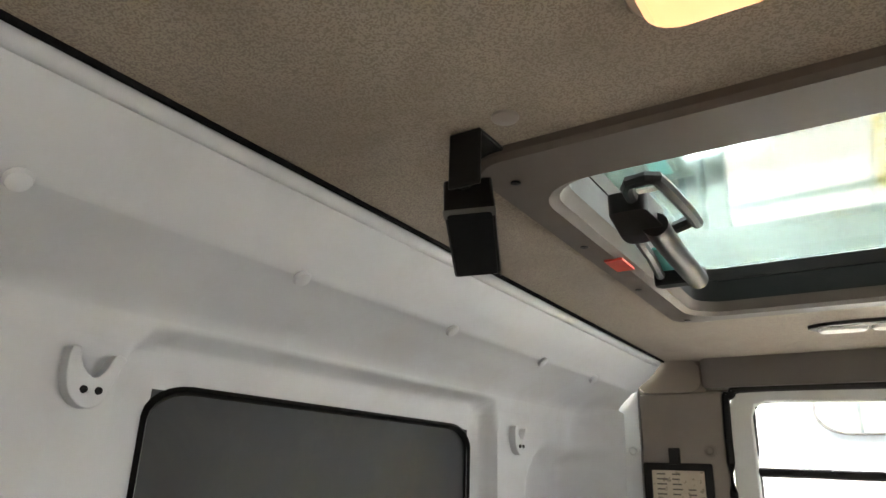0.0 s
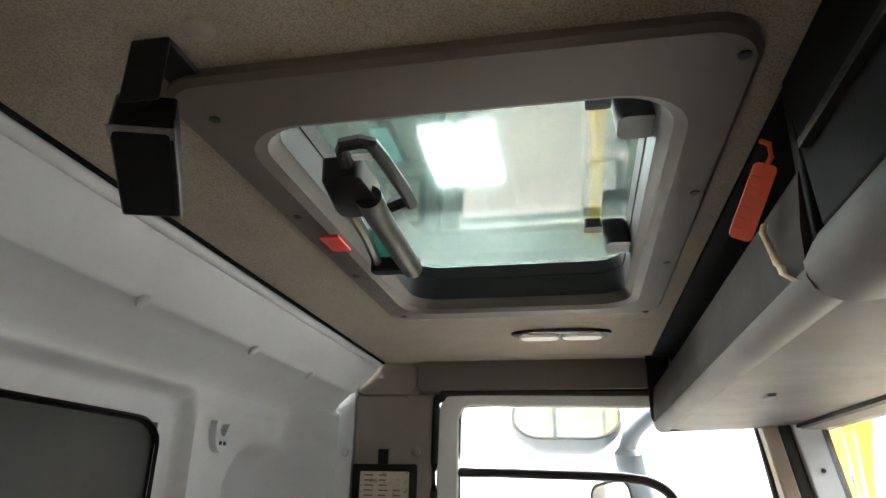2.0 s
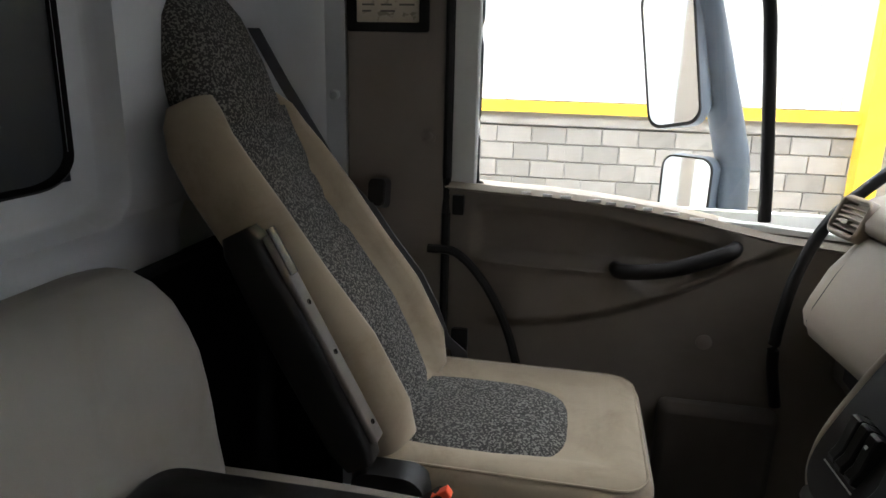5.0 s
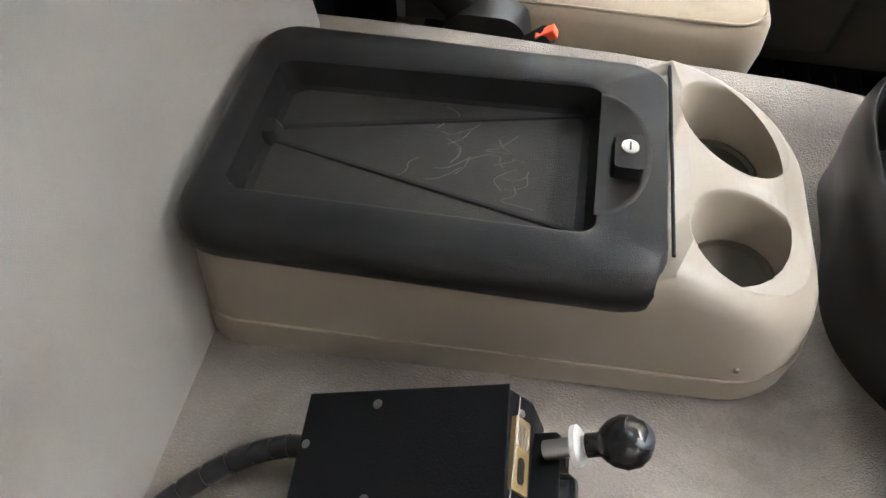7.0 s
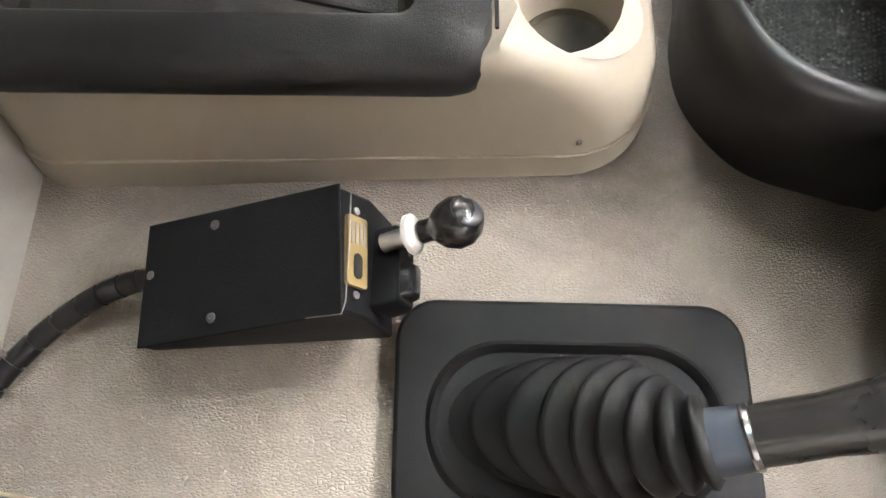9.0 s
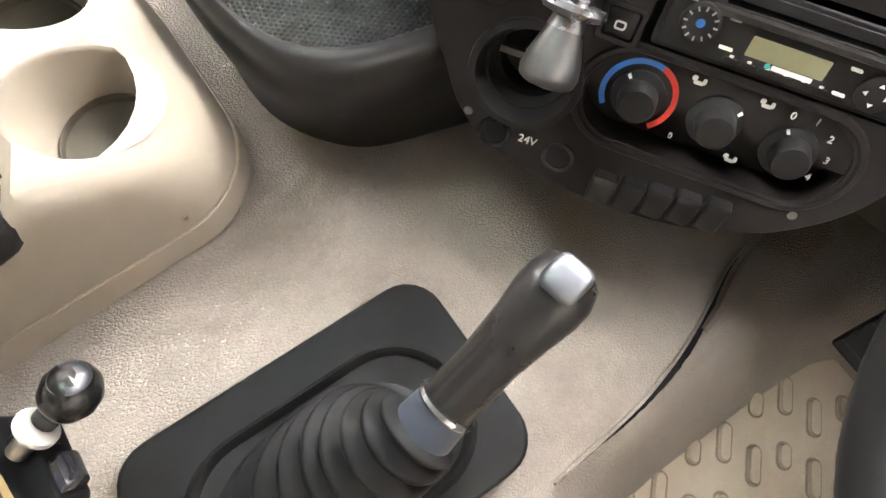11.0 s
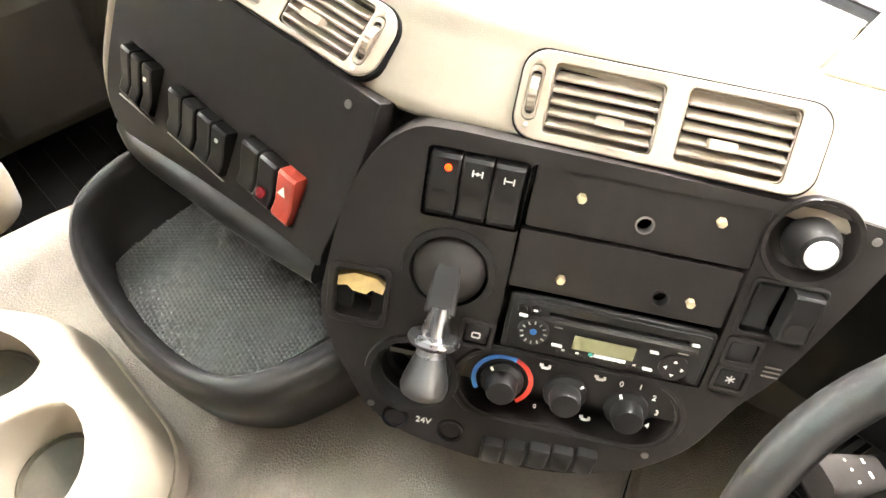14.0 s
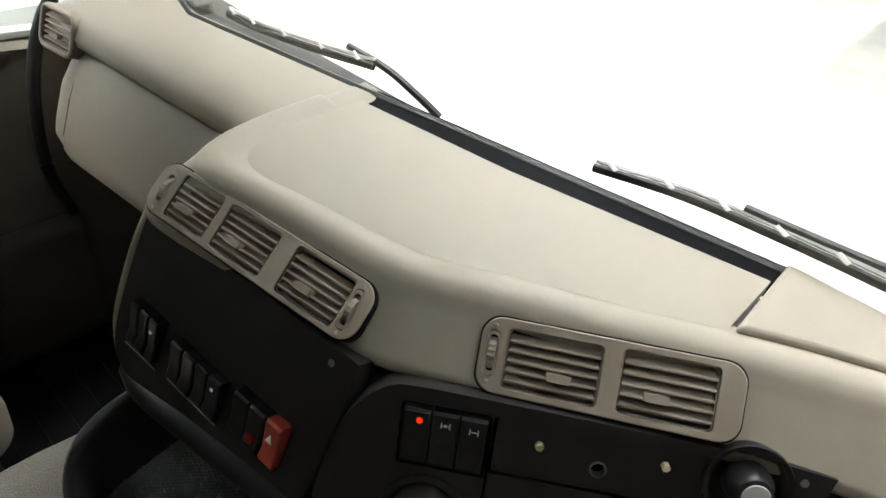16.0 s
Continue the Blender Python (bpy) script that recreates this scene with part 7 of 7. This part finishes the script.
part("end_cheek", rings([[Vector((x, y, z)) for x, z in ((0.43, 1.69), (0.432, 1.53), (0.45, 1.49), (0.68, 1.5), (0.80, 1.53), (0.80, 1.69))] for y in (1.905, 1.925)]), M_SHELFLIP, shelf)
part("pull_recess", stack([(rrect(0.06, 0.018, 0.008, 4), 0), (rrect(0.05, 0.012, 0.006, 4), 0.006)], basis(Vector((0.56, 1.27, 1.4955)), Vector((0, 1, 0)), Vector((1, 0, 0)), Vector((0, 0, -1)))), M_BLACK, shelf)
part("back_panel", box(0.78, 0.8, -0.1, 1.905, 1.5, 1.7), M_BOXBLACK, shelf)
part("shelf_top", box(0.445, 0.8, 0.62, 1.905, 1.684, 1.6905), M_BOXBLACK, shelf)
for y0, y1 in ((-0.1, 0.28), (0.29, 0.622)):
    lk = part("locker_door", rings([[Vector((x, y, z)) for x, z in ((0.44, 1.689), (0.452, 1.545), (0.47, 1.545), (0.47, 1.689))] for y in (y0, y1)]), M_BOXBLACK, shelf, "black locker door", bevel=0.004)
    part("door_rib", box(0.438, 0.447, y0 + 0.02, y1 - 0.02, 1.61, 1.618), M_BLACK, lk, bevel=0.001)
part("locker_frame", box(0.445, 0.78, 0.622, 0.64, 1.52, 1.689), M_BOXBLACK, shelf, bevel=0.003)
part("bracket_clip", tube([(0.437, 0.724, 1.59), (0.432, 0.715, 1.578), (0.43, 0.689, 1.548), (0.43, 0.68, 1.533), (0.425, 0.655, 1.522), (0.423, 0.645, 1.512), (0.428, 0.635, 1.503)], 0.0036, 6, 0.4), M_BRASS, shelf, "bent metal clip")
coil = []
for k in range(60):
    a = k * 1.15
    coil.append((0.53 + 0.016 * math.cos(a), 0.9 + k * 0.0145, 1.632 + 0.016 * math.sin(a)))
cable = thing("coiled_cable", (0.53, 1.3, 1.6), "black coiled cable lying in the overhead shelf", "cable")
part("coil", tube(smooth_path(coil, 4), 0.005, 6), M_RUBBER, cable)
part("plug", box(0.47, 0.55, 1.72, 1.78, 1.6, 1.66), M_BLACK, cable, bevel=0.006)

tag = thing("orange_tag", (0.44, 0.83, 1.62), "orange-red plastic ruled tag hanging from the shelf", "tag")
tgx = (Vector((0.411, 0.709, 1.577)) - Vector((0.4335, 0.6855, 1.631))).normalized()
tgn = Vector((-0.2, -0.92, -0.32))
tgn = (tgn - tgx * tgn.dot(tgx)).normalized()
TG = basis(Vector((0.4222, 0.697, 1.604)), tgx, tgn.cross(tgx), tgn)
part("blade", plate(rrect(0.078, 0.0225, 0.006, 4, 0.0, 0.0), [], 0, 0.003, TG), M_ORANGE, tag, bevel=0.001)
part("tie", tube([TG @ Vector((-0.037, 0, 0.001)), TG @ Vector((-0.046, 0.002, 0.001)), TG @ Vector((-0.058, -0.004, 0.0)), TG @ Vector((-0.06, -0.012, -0.006))], 0.003, 6), M_ORANGE, tag)
for k in range(6):
    part("rule_line", box(-0.025 + k * 0.0105, -0.0243 + k * 0.0105, -0.009, -0.001, 0.003, 0.0034, TG), M_BROWNDK, tag)

# ---------------------------------------------------------------- ceiling fittings
lamp = thing("reading_lamp", (0.2, 0.35, 1.69), "ceiling lamp with a lit amber-white cover and a grey switch end", "ceiling lamp")
part("housing", stack([(rrect(0.27, 0.11, 0.03, 5, 0.235, 0.333), 1.693), (rrect(0.265, 0.105, 0.03, 5, 0.235, 0.333), 1.682)]), M_BROWN, lamp, bevel=0.002)
part("lit_cover", stack([(rrect(0.1, 0.098, 0.022, 5, 0.162, 0.335), 1.684), (rrect(0.098, 0.096, 0.022, 5, 0.162, 0.335), 1.672), (rrect(0.085, 0.082, 0.02, 5, 0.162, 0.335), 1.666)]), M_LAMPON, lamp, "glowing amber-white lamp cover", bevel=0.001)
part("switch_end", stack([(rrect(0.135, 0.09, 0.03, 5, 0.285, 0.335), 1.684), (rrect(0.12, 0.075, 0.028, 5, 0.285, 0.335), 1.668)]), M_BROWN, lamp)
part("knob", lathe([(0.02, 0), (0.018, 0.008), (0.01, 0.012), (0, 0.013)], 20, Matrix.Translation((0.268, 0.357, 1.672)) @ pose(0, 0, 0, 180, 0, 0)), M_STEEL, lamp)
cl = thing("courtesy_lamp", (0.21, 1.58, 1.69), "oval courtesy lamp with two clear lenses in the headliner", "ceiling lamp")
def oval(w, h, z, cx=0.212, cy_=1.61, n=28):
    return [(cx + w / 2 * math.copysign(abs(math.cos(2 * math.pi * i / n)) ** 0.8, math.cos(2 * math.pi * i / n)), cy_ + h / 2 * math.sin(2 * math.pi * i / n), z) for i in range(n)]
part("bezel", rings([oval(0.235, 0.08, 1.693), oval(0.232, 0.077, 1.685), oval(0.215, 0.062, 1.682)]), M_BLACK, cl)
for s in (-1, 1):
    part("lens", stack([(rrect(0.096, 0.05, 0.022, 5, 0.212 + s * 0.05, 1.61), 1.683), (rrect(0.088, 0.042, 0.02, 5, 0.212 + s * 0.05, 1.61), 1.676)]), M_WHITE, cl, "pale ribbed lens")
for x, y in ((-0.054, 0.463), (-0.08, 1.438)):
    c = single("trim_button", lathe([(0.0142, 0), (0.0134, 0.003), (0.009, 0.005), (0.0, 0.006)], 20, Matrix.Translation((x, y, 1.6925)) @ pose(0, 0, 0, 180, 0, 0)), M_BROWN, "pale round plastic trim button in the headliner", "trim button", group="trim buttons")

# hatch handle and hinges
hh = part("handle", stack([(rrect(0.05, 0.09, 0.01, 4, -0.018, 0.757), 1.70), (rrect(0.05, 0.088, 0.012, 4, -0.018, 0.757), 1.674), (rrect(0.062, 0.04, 0.012, 4, -0.014, 0.785), 1.662)]), M_BLACK, hatch, "black swivelling hatch handle with a teal mark")
part("grip", tube([(0.004, 0.76, 1.668), (0.002, 0.80, 1.664), (-0.002, 0.9, 1.664), (-0.006, 1.0, 1.666), (-0.008, 1.035, 1.668)], 0.0165, 14), M_BLACK, hh, "black tubular grip", smooth=50)
part("end_bar", stack([(rrect(0.082, 0.03, 0.012, 4, -0.034, 1.028), 1.684), (rrect(0.08, 0.028, 0.012, 4, -0.034, 1.028), 1.66)]), M_BLACK, hh, bevel=0.003)
part("rail", tube([(-0.062, 1.02, 1.676), (-0.045, 0.9, 1.676), (-0.034, 0.78, 1.676)], 0.008, 8), M_BLACK, hh)
part("loop", tube([(-0.012, 0.73, 1.69), (-0.006, 0.685, 1.692), (0.0, 0.672, 1.692), (0.022, 0.668, 1.692), (0.032, 0.674, 1.692), (0.036, 0.7, 1.69), (0.042, 0.79, 1.687), (0.042, 0.825, 1.685)], 0.0085, 8), M_BLACK, hh, "black bent loop")
part("cross_bar", tube([(0.036, 0.815, 1.686), (0.014, 0.825, 1.684)], 0.009, 8), M_BLACK, hh)
part("arrow_mark", rings([[(x, y, z) for x, y in ((-0.052, 0.9), (-0.022, 0.9), (-0.026, 1.012), (-0.06, 1.012))] for z in (1.682, 1.6855)]), M_TEAL, hh, "teal green mark")
part("white_mark", box(0.0, 0.03, 0.70, 0.71, 1.692, 1.695), M_WHITE, hh)
for y in (0.735, 1.125):
    hg = part("hinge", stack([(rrect(0.045, 0.05, 0.012, 3, 0.325, y), 1.72), (rrect(0.04, 0.04, 0.012, 3, 0.318, y), 1.765)]), M_BLACK, hatch, "black plastic hinge bracket")
    part("pad", stack([(rrect(0.03, 0.028, 0.006, 3, 0.283, y - 0.01), 1.75), (rrect(0.028, 0.026, 0.006, 3, 0.283, y - 0.01), 1.766)]), M_BLACK, hg)

# small speaker on its bracket
spk = thing("hanging_speaker", (-0.09, 0.48, 1.69), "small black box speaker hung from the headliner on a bent bracket", "speaker")
part("bracket", join(box(-0.121, -0.084, 0.468, 0.575, 1.6865, 1.6915), box(-0.121, -0.084, 0.466, 0.471, 1.63, 1.6915)), M_BLACK, spk, "black bent steel bracket", bevel=0.002)
sx_ = Vector((0.889, 0.45, 0.088)).normalized()
sy_ = Vector((-0.212, 0.906, -0.366))
sy_ = (sy_ - sx_ * sy_.dot(sx_)).normalized()
SP = basis(Vector((-0.1218, 0.4615, 1.6047)), sx_, sy_, sx_.cross(sy_))
body = part("body", box(0.0, 0.0505, 0.0, 0.105, 0.0, 0.046, SP), M_BLACK, spk, "black plastic case", bevel=0.003)
part("grille", plate(rrect(0.045, 0.095, 0.004, 3, 0.0252, 0.0525), [], -0.0022, 0.001, SP), M_MATTBLACK, body, "black cloth grille")
part("band", join(box(-0.0008, 0.0513, -0.0012, 0.011, -0.0012, 0.0, SP), box(0.0505, 0.0516, -0.0012, 0.1055, -0.0012, 0.012, SP)), M_SCREW, body, "grey worn band round the front edge")
part("wing_nut", join(lathe([(0.008, 0), (0.008, 0.006), (0.005, 0.008), (0.0, 0.009)], 10, SP @ Matrix.Translation((0.022, 0.0, 0.036)) @ pose(0, 0, 0, 90, 0, 0)), box(0.008, 0.036, -0.009, -0.005, 0.033, 0.039, SP)), M_BLACK, spk, bevel=0.001)
for y_ in (0.545, 0.568):
    part("bolt", lathe([(0.008, 0), (0.0075, 0.005), (0, 0.006)], 6, Matrix.Translation((-0.1, y_, 1.6865)) @ pose(0, 0, 0, 180, 0, 0)), M_SCREW, spk)

# grab handle on the windscreen pillar
gh = thing("grab_handle", (0.8, 1.9, 0.95), "black rubber grab handle on the windscreen pillar", "handle")
part("bar", tube(smooth_path([(0.87, 1.93, 1.08), (0.83, 1.905, 1.06), (0.73, 1.9, 0.97), (0.645, 1.895, 0.875), (0.6, 1.89, 0.77), (0.578, 1.885, 0.66), (0.575, 1.885, 0.56), (0.6, 1.9, 0.45)], 8), 0.0125, 12), M_RUBBER, gh)
part("foot", stack([(rrect(0.05, 0.06, 0.01, 3), 0), (rrect(0.04, 0.05, 0.01, 3), 0.035)], basis(Vector((0.845, 1.94, 1.055)), Vector((1, 0, 0)), Vector((0, 0, 1)), Vector((0, -1, 0)))), M_GREYWALL, gh)

# ---------------------------------------------------------------- door mirrors and wipers
def mirror(name, at, w, h, r, tilt_z, tilt_x, label, roll=0):
    m = thing(name, at, label, "mirror")
    MM = Matrix.Translation(at) @ pose(0, 0, 0, 90 + tilt_x, 0, tilt_z) @ pose(0, 0, 0, 0, 0, roll)
    part("case", stack([(rrect(w, h, r, 6), 0.0), (rrect(w * 1.02, h * 1.02, r, 6), -0.03), (rrect(w * 0.8, h * 0.85, r * 0.8, 6), -0.09)], MM), M_MIRRORCASE, m, "blue-grey mirror case")
    part("glass", plate(rrect(w * 0.94, h * 0.95, r * 0.9, 6), [], 0.001, 0.004, MM), M_MIRROR, m, "silvered mirror glass")
    part("glass_rim", plate(rrect(w, h, r, 6), [rrect(w * 0.94, h * 0.95, r * 0.9, 6)], 0.0, 0.006, MM), M_BLACK, m)
    return m


mirror("main_mirror", (0.355, 2.36, 1.195), 0.155, 0.37, 0.04, -38, 0, "tall blue-grey cased door mirror", 11)
mirror("wide_angle_mirror", (0.43, 2.36, 0.84), 0.15, 0.19, 0.035, -38, 0, "small blue-grey wide angle door mirror")
mirror("kerb_mirror", (0.2, 2.36, 1.585), 0.36, 0.22, 0.1, 0, -38, "kerb-view mirror above the door window")
arm_t = thing("mirror_arm", (0.53, 2.36, 1.2), "blue-grey mirror arm outside the door", "mirror arm")
part("post", tube(smooth_path([(0.50, 2.32, 1.60), (0.41, 2.33, 1.52), (0.40, 2.36, 1.42), (0.47, 2.40, 1.2), (0.53, 2.40, 1.0), (0.55, 2.38, 0.9), (0.56, 2.38, 0.72)], 6), 0.05, 12, 1.0, radii=[0.028] * 10 + [0.045] * 40), M_MIRRORCASE, arm_t)
for z in (1.55, 0.74):
    part("stay", tube([(0.52, 2.34, z), (0.75, 2.1, z + 0.03)], 0.022, 8), M_MIRRORCASE, arm_t)


def wiper(pts, arm_pts):
    w = thing("wiper", pts[0], "grey and black windscreen wiper lying outside the glass", "wiper", "wipers")
    p = smooth_path(pts, 8)
    part("blade", tube(p, 0.005, 8, 1.3), M_RUBBER, w)
    part("spine", tube([q + Vector((0.004, 0, 0.009)) for q in p], 0.0035, 6), M_STEEL, w)
    for i in range(2, len(p) - 2, 5):
        part("claw", tube([p[i] + Vector((0.0, 0, 0.004)), p[i] + Vector((0.002, 0.014, 0.011))], 0.0036, 6), M_WHITE, w)
    part("arm", tube(smooth_path(arm_pts, 6), 0.006, 8), M_BLACK, w)


wiper([(0.932, 0.88, 0.96), (0.948, 0.766, 0.972), (0.962, 0.66, 0.972), (0.97, 0.55, 0.972), (0.975, 0.4, 0.97), (0.975, 0.25, 0.965)], [(0.985, 0.25, 0.99), (0.985, 0.45, 0.988), (0.975, 0.6, 0.984), (0.965, 0.7, 0.984)])
wiper([(0.835, 1.56, 0.955), (0.843, 1.479, 0.955), (0.86, 1.354, 0.962), (0.878, 1.24, 0.972)], [(0.88, 1.3, 0.982), (0.885, 1.22, 0.975), (0.892, 1.16, 0.955), (0.9, 1.12, 0.935)])

# ---------------------------------------------------------------- blocks of the yard wall, laid in courses
bw, bh = 0.44, 0.215
bmesh_block = box(0, bw, 9.29, 9.34, 0, bh)
bmesh.ops.bevel(bmesh_block, geom=[e for e in bmesh_block.edges], offset=0.006, segments=1, affect="EDGES")
me_block = bpy.data.meshes.new("block")
bmesh_block.to_mesh(me_block)
bmesh_block.free()
me_block.materials.append(M_BLOCK)
random.seed(11)
for r in range(7):
    z = 0.49 - (r + 1) * (bh + 0.012)
    for c in range(-6, 18):
        x = c * (bw + 0.012) + (0.226 if r % 2 else 0)
        ob = new("block", me_block)
        ob.matrix_basis = Matrix.Translation((x, random.uniform(-0.004, 0.004), z))
        ob.parent = wall_out
        ob.matrix_parent_inverse = WORLD[wall_out].inverted()
n_ = M_BLOCK.node_tree.nodes
l_ = M_BLOCK.node_tree.links
oi = n_.new("ShaderNodeObjectInfo")
mr = n_.new("ShaderNodeMapRange")
mr.inputs["To Min"].default_value, mr.inputs["To Max"].default_value = 0.8, 1.15
l_.new(oi.outputs["Random"], mr.inputs["Value"])
sc = n_.new("ShaderNodeVectorMath")
sc.operation = "SCALE"
src = n_["Principled BSDF"].inputs["Base Color"].links[0].from_socket
l_.new(src, sc.inputs[0])
l_.new(mr.outputs[0], sc.inputs["Scale"])
l_.new(sc.outputs[0], n_["Principled BSDF"].inputs["Base Color"])
